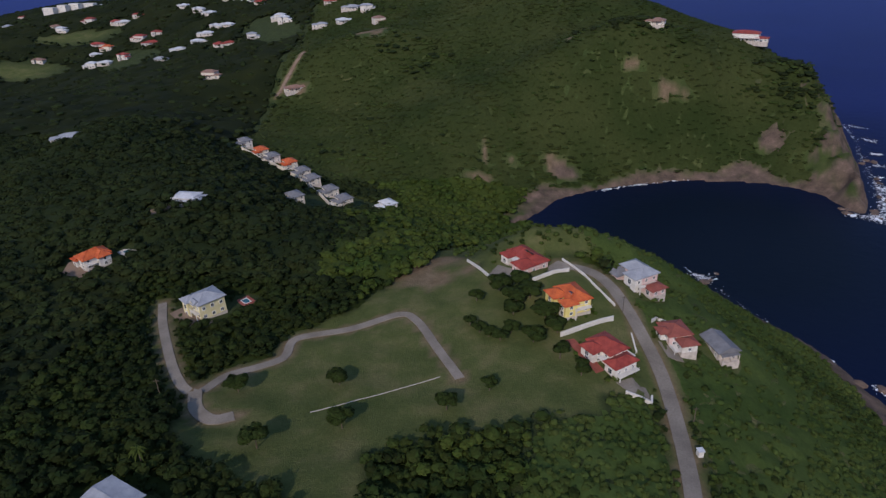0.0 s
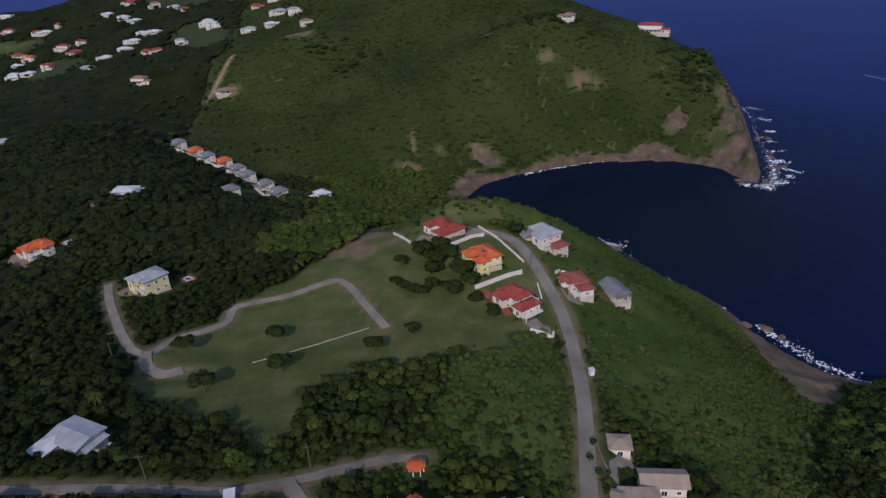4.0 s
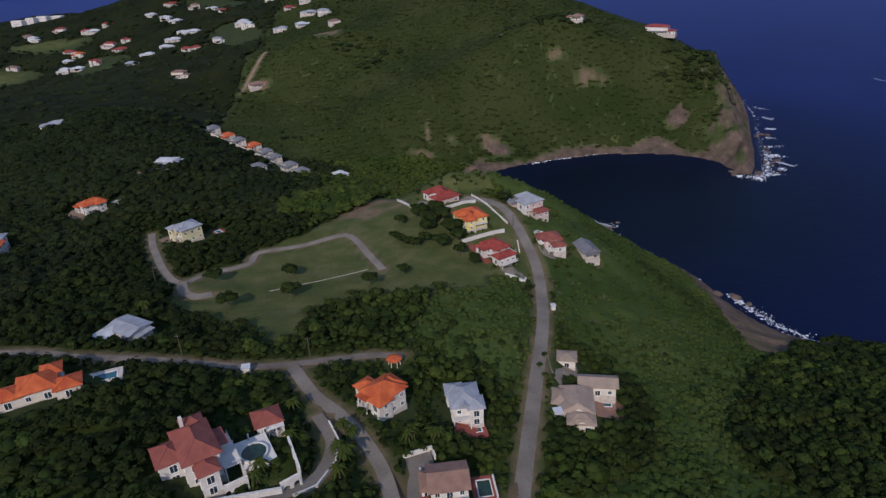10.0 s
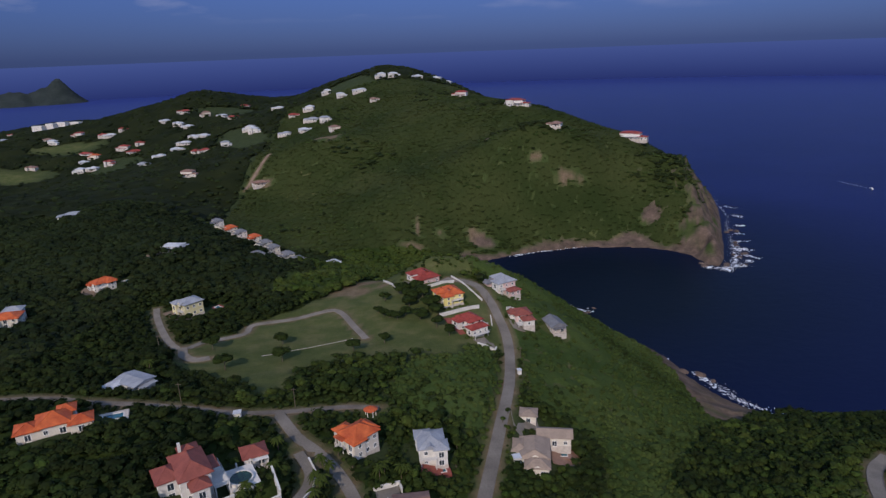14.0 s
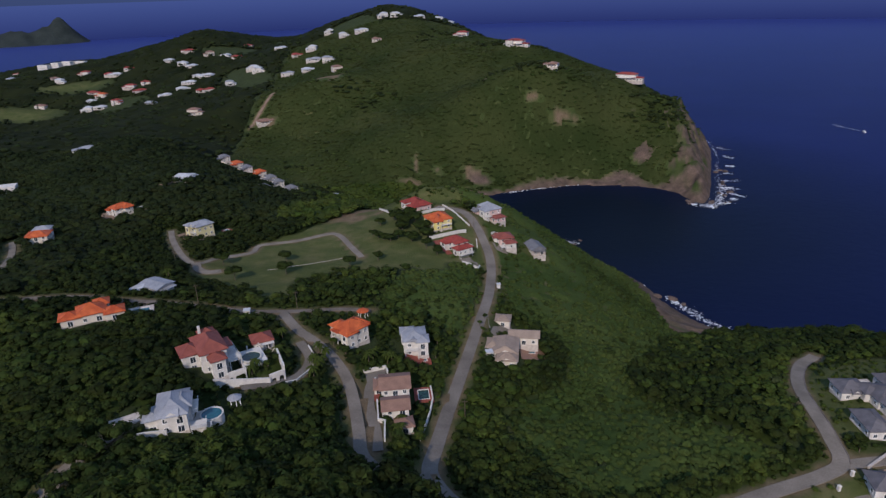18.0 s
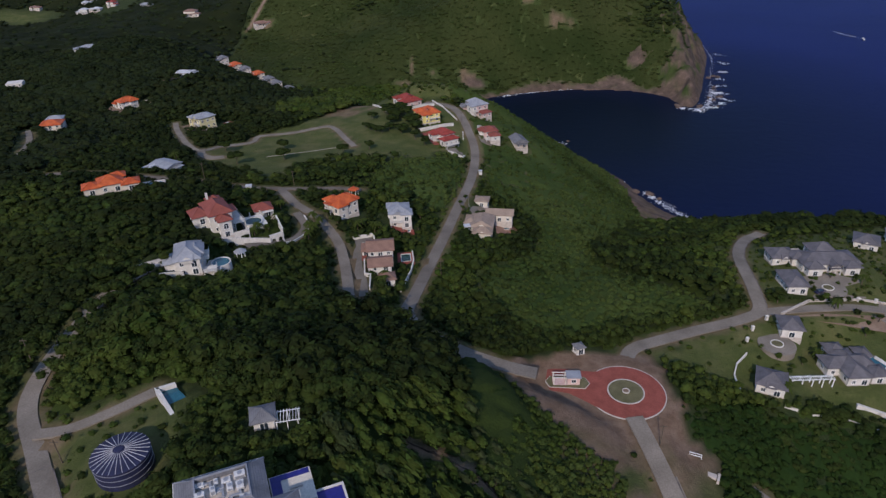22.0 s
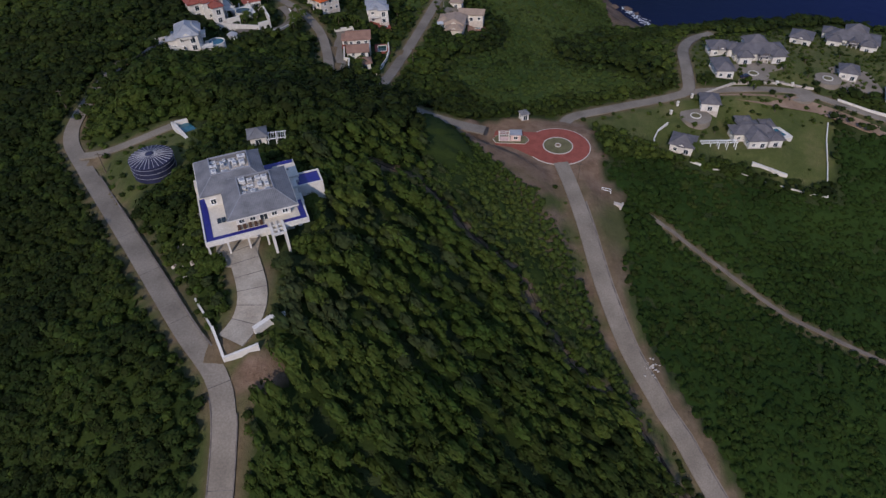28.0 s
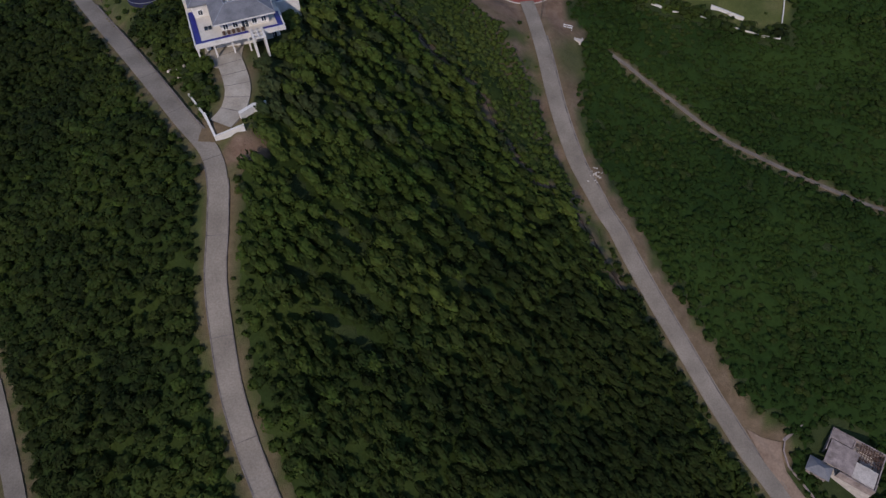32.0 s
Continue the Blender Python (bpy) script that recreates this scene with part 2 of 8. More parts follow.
HILLS_MID = [
    [46, 52, 56, 96, 64, 40, 59, 55, 109, 112, 131, 52, 13, -4, -11, -20, -29],
    [10, 37, 67, 89, 60, 35, 106, 101, 191, 203, 122, 41, 0, -18, -25, -30, -37],
    [-33, -7, 24, 49, 20, 15, 129, 173, 97, 88, 31, -10, -27, -34, -37, -40, -44],
]
HILLS_EAST = [
    [-32, -12, 1, 9, -7, -7, 6, -2, -63, -70, -47, -38, -37, -38, -40, -43, -47],
    [-21, -10, -11, -15, -19, -17, -35, -34, -47, -32, -8, -11, -19, -27, -34, -40, -46],
    [-13, -9, -13, -17, -14, 2, 25, 61, 55, 53, 53, 34, 11, -7, -22, -32, -41],
]
KNOLLS_WEST = [
    [-13.1, -10.7, -7, -4.5, -5, -1.9, 2.7, 6.3, 16.4, 13.4, 9.3, 18.8, 40.3, 31.3, 5.2, -13.7, -12.4, 14.6],
    [-6.3, -3.3, 6.1, 8.3, -2.7, -2.6, 6.6, 10.7, 16.4, 12.7, 27.2, 29.8, 18.6, -5.2, -24.6, -35.8, -28.7, 12.2],
    [0.9, -1.9, 10.1, 12.8, -5.2, -0, 20.8, 17.1, 7.5, 13.5, 37.1, 30.2, -2.9, -37.3, -43.2, -43, -25.4, 27.4],
]
KNOLLS_MIDWEST = [
    [7.7, -18.7, -20.2, 3.5, 17.5, 22, 22.4, 0.2, 6.5, 10.5, 20.2, 9.3, -26.2, -55.3, -41.1, -38.9, -25.9, 15.1],
    [24.8, 6.8, 48.5, 48.1, 30.4, -0.6, 4.7, 13.9, 9.8, 21.9, 6, -15.7, -40.5, -43.6, -17.9, -27.9, -33.9, -13.4],
    [10.2, 10.5, 36.7, 28.4, 19.6, -6.5, -5.3, 14.3, 16.1, 47.6, 1.7, -33.8, -44.6, -69, -40.6, -23.6, -35.9, -20.1],
]
KNOLLS_MID = [
    [-14, -19.6, -6.6, -1.7, 11.8, 13.7, -7.2, -15.8, 7.6, 18.8, -21.1, -40.2, -40.1, -81.7, -53.3, 17.6, -23.2, -6.4],
    [-7.9, -19.4, 4.2, -3.3, -5.4, 27.5, 24.2, -9.7, -25.3, -22.2, -31.6, -19.2, -46.2, -91.8, -59.8, 57.1, -27.7, 6.2],
    [0.5, -11.9, -5.5, -3.7, 9.8, 27.9, 30.6, 19.9, -24.6, -30.9, -27.8, -37.3, -38.7, -46.4, -74.6, 21.3, -3.4, 10.9],
]
KNOLLS_EAST = [
    [0.9, -7.7, -6.6, 0.7, 16.4, 29.6, 41.2, 18.1, -23.3, -20, -14.1, -35.3, -15.4, -28.1, -45.2, 17.3, 37, 11.5],
    [-0.4, -7.3, -9.4, -6.7, 0.2, 5.8, 15.1, 11.1, -13.2, -9.3, -3.4, -16.7, -21.2, -10.8, -25.5, -32.4, 14, 12.6],
    [-2.5, -9.7, -15.8, -20.9, -25.9, -33.1, -33.9, -21, -15.5, -2.6, 8.7, 6.4, -10.1, -19, -18.3, -23, -24.8, -9.7],
]
HILLS = np.array(HILLS_WEST+HILLS_MIDWEST+HILLS_MID+HILLS_EAST, float)
KNOLLS = np.array(KNOLLS_WEST+KNOLLS_MIDWEST+KNOLLS_MID+KNOLLS_EAST, float)


def hump(u):
    u = np.abs(u)
    return np.where(u < 1, 2 / 3 - u * u + u ** 3 / 2, np.where(u < 2, (2 - u) ** 3 / 6, 0))


def ripple(x, y, size, seed=0.0):
    """Cheap smooth noise in -1..1."""
    a, b = x / size + seed, y / size - seed * 1.7
    return (np.sin(a * 1.9 + 1.3 * np.sin(b * 1.1 + seed)) + np.sin(b * 2.3 + 1.7 * np.sin(a * 0.9)) + np.sin((a + b) * 1.4 + 2.1 * np.sin((a - b) * 0.7))) / 3


# shore of the bay and of the cape, from the beach round the point: x, y, rise of the bank in metres a metre
SHORE = np.array([(40, 428, 0.5), (64, 454, 0.5), (86, 481, 0.5), (122, 500, 0.6), (158, 509, 0.7), (193, 512, 0.75), (230, 510, 0.78), (262, 503, 0.8), (284, 490, 0.8), (296, 474, 0.85), (299, 456, 1.1), (301, 443, 1.3), (308, 439, 1.4), (317, 449, 1.5), (329, 474, 1.5), (342, 501, 1.5), (355, 533, 1.5), (369, 565, 1.5), (387, 606, 1.4), (408, 660, 1.3), (418, 720, 1.2), (428, 790, 1.1), (440, 880, 1.0)], float)


def bank(x, y):
    """Height of a bank that rises from the nearest shore, and the distance inland (below 0: out at sea)."""
    p, q = SHORE[:-1], SHORE[1:]
    e = q[:, :2] - p[:, :2]
    u = np.clip(((x[:, None] - p[:, 0]) * e[:, 0] + (y[:, None] - p[:, 1]) * e[:, 1]) / (e ** 2).sum(1), 0, 1)
    dx, dy = x[:, None] - p[:, 0] - u * e[:, 0], y[:, None] - p[:, 1] - u * e[:, 1]
    d = np.hypot(dx, dy)
    k = d.argmin(1)
    n = np.arange(len(x))
    side = np.sign(e[k, 0] * (y - p[k, 1]) - e[k, 1] * (x - p[k, 0]))
    rise = (d * (p[:, 2] + u * (q[:, 2] - p[:, 2]))).min(1)
    return rise, d[n, k] * side


def land(x, y):
    """Height of the open land in metres over the sea."""
    x, y = np.atleast_1d(np.asarray(x, float)), np.atleast_1d(np.asarray(y, float))
    out = np.empty(len(x))
    wx, wy, nx, ny = np.arange(-1600, 801, 200), np.arange(-600, 2601, 200), np.arange(-240, 421, 60), np.arange(-300, 721, 60)
    for k in range(0, len(x), 20000):
        a, b = x[k:k + 20000, None], y[k:k + 20000, None]
        out[k:k + 20000] = ((hump((a - wx) / 200) @ HILLS) * hump((b - wy) / 200)).sum(1) + ((hump((a - nx) / 60) @ KNOLLS) * hump((b - ny) / 60)).sum(1)
    far = np.clip((np.hypot(x - 40, y - 400) - 2300) / 300, 0, 1)
    out = out * (1 - far) - 12 * far
    out -= 70 * np.clip((x - 440 - 0.05 * np.maximum(y - 740, 0)) / 60, 0, 1)
    out -= 16 * np.exp(-((x + 92) / 40) ** 2 - ((y - 365) / 55) ** 2)
    up = np.clip((y - 238) / 24, 0, 1)
    out += up * up * (3 - 2 * up) * np.exp(-(np.maximum(y - 268, 0) / 30) ** 2) * np.clip(15 - 0.1 * (x - 60), 0, 15) * np.clip((x - 5) / 30, 0, 1)
    out -= 27 * np.exp(-((x + 258) / 78) ** 2 - ((y - 1235) / 150) ** 2)
    out += 9 * np.exp(-((x + 392) / 45) ** 2 - ((y - 1202) / 70) ** 2) + 10 * np.exp(-((x + 20) / 70) ** 2 - ((y - 1085) / 70) ** 2)
    out = np.where(out < 0, np.maximum(out * 3, -16), out)
    near = np.flatnonzero((x > 40) & (x < 520) & (y > 425) & (y < 880))
    if len(near):
        rise, d = bank(x[near], y[near])
        w = np.clip((x[near] - 235) / 55, 0, 1) * np.clip((860 - y[near]) / 140, 0, 1)
        h = out[near]
        h = (1 - w) * h + w * np.minimum(np.maximum(h, np.minimum(rise, 78 - 0.45 * np.maximum(x[near] - 315, 0))), rise + 1)
        rough = np.clip(d / 6, 0, 1) * np.clip((70 - d) / 30, 0, 1) * np.clip((x[near] - 285) / 25, 0, 1)
        h = h + rough * (7.0 * ripple(x[near], y[near], 9, 3.0) + 3.0 * ripple(x[near], y[near], 4.5, 7.0))
        h = np.where(d > 0, np.maximum(h, np.minimum(0.6 + 0.12 * d, 3)), np.maximum(-14, np.minimum(h, -0.6 + 0.5 * d)))
        out[near] = h
    return out


# roads: name, label, width, material, way points
ROADS = [
    ("coast_road", "grey concrete road along the ridge", 4.8, ASPHALT, [(44, 238), (56, 231), (62.5, 219), (67.6, 194.4), (69.6, 169), (64.8, 130.1), (55, 90.2), (45.9, 55), (40.3, 32.3), (35.5, 9), (33.7, -5.9), (39.9, -21.2), (51, -32.4), (62, -38.5), (72.3, -42)]),
    ("inner_road", "grey concrete lane curving past the villas", 4.0, ASPHALT, [(-25, 82.5), (-16.3, 68.6), (-8.1, 60.9), (-1.1, 52.7), (5.1, 41.4), (9, 26.8), (11.7, 12.3), (14.6, -2.2), (24, -11.4), (34, -9)]),
    ("field_road", "pale concrete lane round the grassy field", 3.3, CONCRETE, [(-118, 214), (-110, 195), (-93.5, 164.6), (-83.8, 155.7), (-76.9, 166.6), (-62, 178), (-59.7, 191.3), (-40.2, 198), (-23.1, 206.8), (-15.6, 201.6), (-6.8, 181.1), (0.2, 164.6)]),
    ("turning_lane", "pale concrete stub with a rounded end", 4.2, CONCRETE, [(-84, 156), (-80.5, 147), (-74.2, 142.2), (-68.1, 144.1)]),
    ("cross_road", "worn concrete road crossing below the field", 2.8, WORN, [(-150, 86), (-125, 83), (-101.1, 82.4), (-88.1, 79.6), (-69, 79.6), (-55.5, 79.5), (-38.1, 79.4), (-23.4, 83.9), (-11.9, 88.6), (0, 92.5), (10, 93)]),
    ("hill_road", "pale concrete hill road with joints", 4.4, CONCRETE, [(33, -243), (26.5, -228.7), (23.2, -221.8), (19.4, -211.6), (17, -201.3), (15.2, -190.6), (14.9, -179.2), (14, -169), (11, -161), (3, -151), (-8, -135.7), (-21, -117.5), (-34, -99.5), (-46, -82.7), (-56.5, -67), (-59.5, -53), (-58.4, -31.9), (-56, -18), (-50, -6)]),
    ("tank_lane", "narrow concrete lane to the water tank", 3.2, CONCRETE, [(-49, -77), (-40.5, -77), (-31.7, -73.8), (-23.8, -68.8)]),
    ("valley_road", "pale concrete road deep among trees", 4.0, CONCRETE, [(-22, -240), (-29.6, -224.9), (-36.6, -212.4), (-43.8, -199.9), (-54, -184)]),
    ("estate_road", "pale concrete road climbing beside a ditch", 4.9, CONCRETE, [(97.5, -56), (99.3, -72), (100.5, -86), (102, -108), (105.5, -128), (111.8, -144), (115.4, -151), (121.2, -165), (128.5, -180), (135.8, -194.5), (143.5, -208.5), (150, -218), (158.5, -232)]),
    ("resort_road", "pale concrete road up to the estate", 4.6, CONCRETE, [(100.5, -35), (104, -27), (109.6, -21.3), (130.1, -12.7), (151.3, -5.5), (159.2, -0.6), (162.8, 12.3), (170.4, 41.4), (183.5, 63.5), (197, 75)]),
    ("resort_lane", "pale concrete drive between the estate houses", 4.0, CONCRETE, [(159, -2), (178, 0), (198.9, 1.0), (212.4, -1.6), (226.9, -8.1), (240, -14)]),
    ("slope_lane", "pale dirt lane up the headland", 3.5, SOIL, [(-182, 660), (-178.9, 668.8), (-170, 698.9), (-161.7, 727.9)]),
    ("west_lane", "pale concrete lane in the woods", 3.2, CONCRETE, [(-165, 125), (-169.5, 138.5), (-176.8, 157.1), (-190, 180)]),
    ("villa_drive", "dark drive curving round the white villa", 3.4, ASPHALT, [(-26, 22.5), (-17.6, 28.1), (-12.2, 32.8), (-9, 40.6), (-8.6, 48.3), (-11.4, 54.6), (-14, 59)]),
    ("mansion_drive", "pale concrete slab drive with dark joints", 6.2, SLAB, [(9.0, -127), (13.3, -136.2), (15.8, -144), (15.2, -150), (13, -154.4)]),
    ("yard_lane", "grey concrete yard between white walls", 3.6, ASPHALT, [(14.5, 46), (13.2, 36.7), (14, 26), (16.8, 14), (18, 3)]),
    ("dirt_track", "bare brown dirt track on the slope", 1.5, WORN, [(126, -72), (132.8, -77.8), (149.5, -90.5), (163.4, -102), (174.5, -108.1), (192.8, -117.6), (215, -128)]),
]


def smooth_line(points, step=2.0):
    """Points every step metres along a rounded line."""
    p = np.array(points, float)
    p = np.vstack([2 * p[0] - p[1], p, 2 * p[-1] - p[-2]])
    out = []
    for i in range(1, len(p) - 2):
        n = max(2, int(np.linalg.norm(p[i + 1] - p[i]) / step))
        for u in np.arange(n) / n:
            out.append(0.5 * (2 * p[i] + (p[i + 1] - p[i - 1]) * u + (2 * p[i - 1] - 5 * p[i] + 4 * p[i + 1] - p[i + 2]) * u * u + (3 * p[i] - p[i - 1] - 3 * p[i + 1] + p[i + 2]) * u ** 3))
    out.append(p[-2])
    return np.array(out)


LINES = {}
samples = []
for rname, rlabel, rwidth, rmat, pts in ROADS:
    line = smooth_line(pts)
    z = land(line[:, 0], line[:, 1])
    k = np.ones(9) / 9
    z = np.convolve(np.pad(z, 4, mode="edge"), k, mode="valid")
    if rname == "mansion_drive":
        z = np.maximum(z, np.interp(line[:, 1], [-152, -143, -134], [100.4, 102.4, 103.4]))
    LINES[rname] = np.column_stack([line, z])
    u, v = np.arange(len(line)), np.linspace(0, len(line) - 1, len(line) * 4)
    samples.append(np.column_stack([np.interp(v, u, line[:, 0]), np.interp(v, u, line[:, 1]), np.interp(v, u, z), np.full(len(v), rwidth / 2)]))
# level pads: x, y, radius
ROUND = (98.2, -45.2)
pads = [(ROUND[0], ROUND[1], 14.0, 70.4), (81.5, -40.5, 9.0, 70.6), (13, -118, 12.5, 103.3), (-21, -93, 6.5, 98.8), (178, -26, 11, 58.6), (147, -35, 7, 61.4), (200, 26, 14, 65.2), (-26, 38, 6, 86.6), (31, 41, 4.5, 68.3)]
PADS = []
FLAT = np.vstack(samples)
# the eroded ditch down the slope
ditch_line = smooth_line([(36, -84), (51.8, -91.2), (64.3, -108.3), (76.5, -117.5), (81.5, -130.6), (88.1, -140.1), (97.2, -143.8), (104, -152.1), (114, -169)], 1.5)
DITCH = np.column_stack([ditch_line, land(ditch_line[:, 0], ditch_line[:, 1]), np.full(len(ditch_line), 0.3)])


def nearest(x, y, table, reach=14.0):
    """Distance past the edge of the nearest flat piece, and that piece's height."""
    x, y = np.asarray(x, float), np.asarray(y, float)
    best, bz = np.full(len(x), 1e3), np.zeros(len(x))
    cell = {}
    for i, (sx, sy) in enumerate(zip(table[:, 0] // 16, table[:, 1] // 16)):
        cell.setdefault((int(sx), int(sy)), []).append(i)
    kx, ky = (x // 16).astype(int), (y // 16).astype(int)
    key = kx * 100000 + ky
    order = np.argsort(key, kind="stable")
    cuts = np.flatnonzero(np.diff(key[order])) + 1
    for idx in np.split(order, cuts):
        if not len(idx):
            continue
        a, b = kx[idx[0]], ky[idx[0]]
        near = [j for p in (-1, 0, 1) for q in (-1, 0, 1) for j in cell.get((a + p, b + q), ())]
        if not near:
            continue
        t = table[near]
        d = np.hypot(x[idx, None] - t[:, 0], y[idx, None] - t[:, 1]) - t[:, 3]
        m = d.argmin(1)
        best[idx], bz[idx] = d[np.arange(len(idx)), m], t[m, 2]
    return best, bz


def ground(x, y):
    """Height of the made ground: roads and pads cut level into the land."""
    x, y = np.atleast_1d(np.asarray(x, float)), np.atleast_1d(np.asarray(y, float))
    h = land(x, y)
    h = h + np.where(h > 2, 1, 0) * (ripple(x, y, 22) * 0.8 + ripple(x, y, 7, 3.0) * 0.35)
    shore = np.clip(1 - np.abs(h - 9) / 8, 0, 1)
    h = h + shore * (ripple(x, y, 9, 5.0) * 2.2 + ripple(x, y, 3.5, 8.0) * 0.9)
    d, z = nearest(x, y, FLAT)
    w = np.clip(1 - (d - 2.2) / 5.0, 0, 1)
    w = w * w * (3 - 2 * w)
    h = h * (1 - w) + (z - 0.12) * w
    for px, py, pr, pz in pads:
        w = np.clip(1 - (np.hypot(x - px, y - py) - pr) / 6, 0, 1)
        w = w * w * (3 - 2 * w)
        h = h * (1 - w) + (pz - 0.06) * w
    return h


def gz(x, y):
    return float(ground([x], [y])[0])


def inside(x, y, poly):
    """Which points lie in a plan polygon."""
    r = np.zeros(len(x), bool)
    j = len(poly) - 1
    for i in range(len(poly)):
        (xi, yi), (xj, yj) = poly[i], poly[j]
        r ^= ((yi > y) != (yj > y)) & (x < (xj - xi) * (y - yi) / (yj - yi + 1e-9) + xi)
        j = i
    return r


FIELD = [(-84, 134), (-84, 150), (-80, 157), (-62, 180), (-61, 193), (-38, 213), (-34, 224), (-7, 258), (6, 253), (17, 227), (30, 197), (43, 176), (48, 160), (42, 149), (25, 146), (13, 136), (-9, 135), (-27, 127), (-25, 104), (-33, 93), (-46, 112), (-58, 114), (-70, 122)]
RIDGE_YARDS = [(10, 246), (17, 227), (30, 197), (43, 176), (48, 160), (60, 158), (67, 170), (65, 195), (59, 218), (52, 231), (44, 240), (25, 252)]
ESTATE_LAWN = [(108, -27), (131, -16), (152, -8), (165, -3), (186, -2.5), (203, -3), (216, -8), (206, -46), (190, -47), (174, -41), (149, -41), (131, -36)]
ESTATE_TOP = [(163, 10), (172, 44), (190, 62), (215, 66), (250, 76), (290, 90), (300, 60), (270, 20), (248, 6), (205, 5)]
RIDGE_GRASS = [(-14, 262), (12, 246), (44, 246), (70, 246), (66, 200), (72, 165), (74, 134), (96, 130), (126, 165), (128, 205), (116, 245), (88, 288), (50, 306), (6, 296)]
SLOPE_GRASS = [(50, -36), (68, -48), (84, -66), (92, -100), (104, -146), (98, -146), (84, -120), (72, -92), (58, -68), (46, -50)]
DIRT = [(60, -38), (65, -52), (72, -61), (79, -69), (82, -76), (89, -73), (94, -68), (97, -74), (98, -82), (101, -88), (104, -84), (110, -78), (119, -70), (114, -59), (112, -51), (113, -38), (113, -28), (104, -25), (92, -25), (77, -28)]
GULLY = [(66, -50), (84, -70), (92, -100), (100, -122), (112, -146), (108, -150), (92, -126), (82, -100), (72, -74)]
TANK_LAWN = [(-47, -82), (-46, -74), (-22, -64), (-14, -72), (-12, -88), (-20, -106), (-30, -106)]
VERGE = [(68, -57), (77, -77), (86, -91), (89, -116), (95, -135), (103, -151), (107, -164), (113, -162), (108, -144), (100.5, -126), (98, -104), (96, -72), (84, -65)]
EAST_VERGE = [(101, -70), (114, -64), (116, -80), (110, -100), (110, -122), (118, -138), (125, -154), (138, -180), (146, -196), (160, -206), (150, -214), (134, -190), (118, -158), (107, -132), (103, -108)]
CLEARINGS = [(198, 567, 16, 3.2, "soil"), (183, 563, 8, 3.0, "soil"), (160, 574, 9, 2.6, "soil"), (112, 628, 5, 7, "soil"), (27, 512, 2.2, 13, "soil"), (88, 512, 12, 10, "soil"), (50, 510, 6, 5, "soil"), (20, 486, 14, 6, "soil"), (276, 538, 9, 9, "rock"), (340, 634, 24, 20, "rock"), (366, 600, 16, 34, "rock"), (95, 508, 12, 8, "rock"), (318, 470, 16, 24, "rock"), (342, 520, 14, 26, "rock"), (-88, 742, 22, 22, "soil"), (-160, 668, 16, 8, "soil"), (-600, 900, 60, 26, "lawn"), (-560, 1010, 60, 16, "lawn"), (-110, 640, 40, 45, "lawn"), (20, 830, 40, 40, "lawn"), (225, 525, 22, 12, "lawn"), (84, 215, 9, 9, "lawn"), (60, 248, 14, 10, "lawn"), (66, 256, 6, 5, "soil"), (84, 86, 11, 12, "soil"), (-12, 244, 18, 20, "soil"), (18, 228, 8, 7, "soil"), (120, 150, 50, 26, "lawn"), (150, 215, 20, 40, "lawn")]
BARE_SLOPE = [(188, 246), (204, 240), (214, 212), (214, 192), (190, 162), (174, 154), (170, 160), (176, 188), (180, 215)]

def bluff(x, y):
    """How high the bare bluff reaches above the shore."""
    return 4.5 + 6 * ripple(x, y, 24, 1.0) + 2 * ripple(x, y, 9, 6.0)


# furrows that the rain has cut down the wooded slope below the mansion
FURROW_WAYS = [
    [(44, -58), (47, -66), (51, -90), (57, -102), (62, -111), (67, -115), (74, -118), (78, -125), (80, -130), (84, -136), (88, -142)],
    [(30, -80), (39, -89), (43, -103), (50, -110), (56, -122), (62, -131), (70, -140)],
    [(66, -90), (72, -102), (74, -112), (76, -117)],
    [(21, -131), (29, -137), (38, -140), (43, -145), (48, -152)],
    [(26, -112), (33, -121), (38, -124), (45, -132), (51, -136), (57, -143), (62, -150), (70, -156)],
    [(48, -153), (55, -159), (62, -165), (66, -167), (73, -172), (80, -177)],
    [(48, -172), (51, -177), (56, -182)], [(31, -189), (39, -191), (46, -193), (50, -196)], [(37, -197), (43, -200), (50, -203)],
    [(30, -168), (34, -173), (40, -177), (47, -183)], [(72, -142), (76, -150), (83, -155), (90, -161)], [(36, -104), (42, -114), (50, -121)], [(58, -150), (66, -158), (76, -164)], [(60, -176), (70, -184), (80, -190)],
]
FURROWS = np.vstack([np.column_stack([smooth_line(w, 1.0), np.zeros((len(smooth_line(w, 1.0)), 2))]) for w in FURROW_WAYS])


# ---- ground sheet ----
def stretch(lo, hi, step, far_lo, far_hi, on=None):
    mid = list(np.arange(lo, hi + 0.1, step))
    if on:
        mid += list(np.arange(mid[-1] + on[1], on[0], on[1]))
    up, s, v = [], on[1] if on else step, mid[-1]
    while v < far_hi:
        s *= 1.09
        v += s
        up.append(min(v, far_hi))
    dn, s, v = [], step, lo
    while v > far_lo:
        s *= 1.12
        v -= s
        dn.append(max(v, far_lo))
    return np.array(dn[::-1] + mid + up)


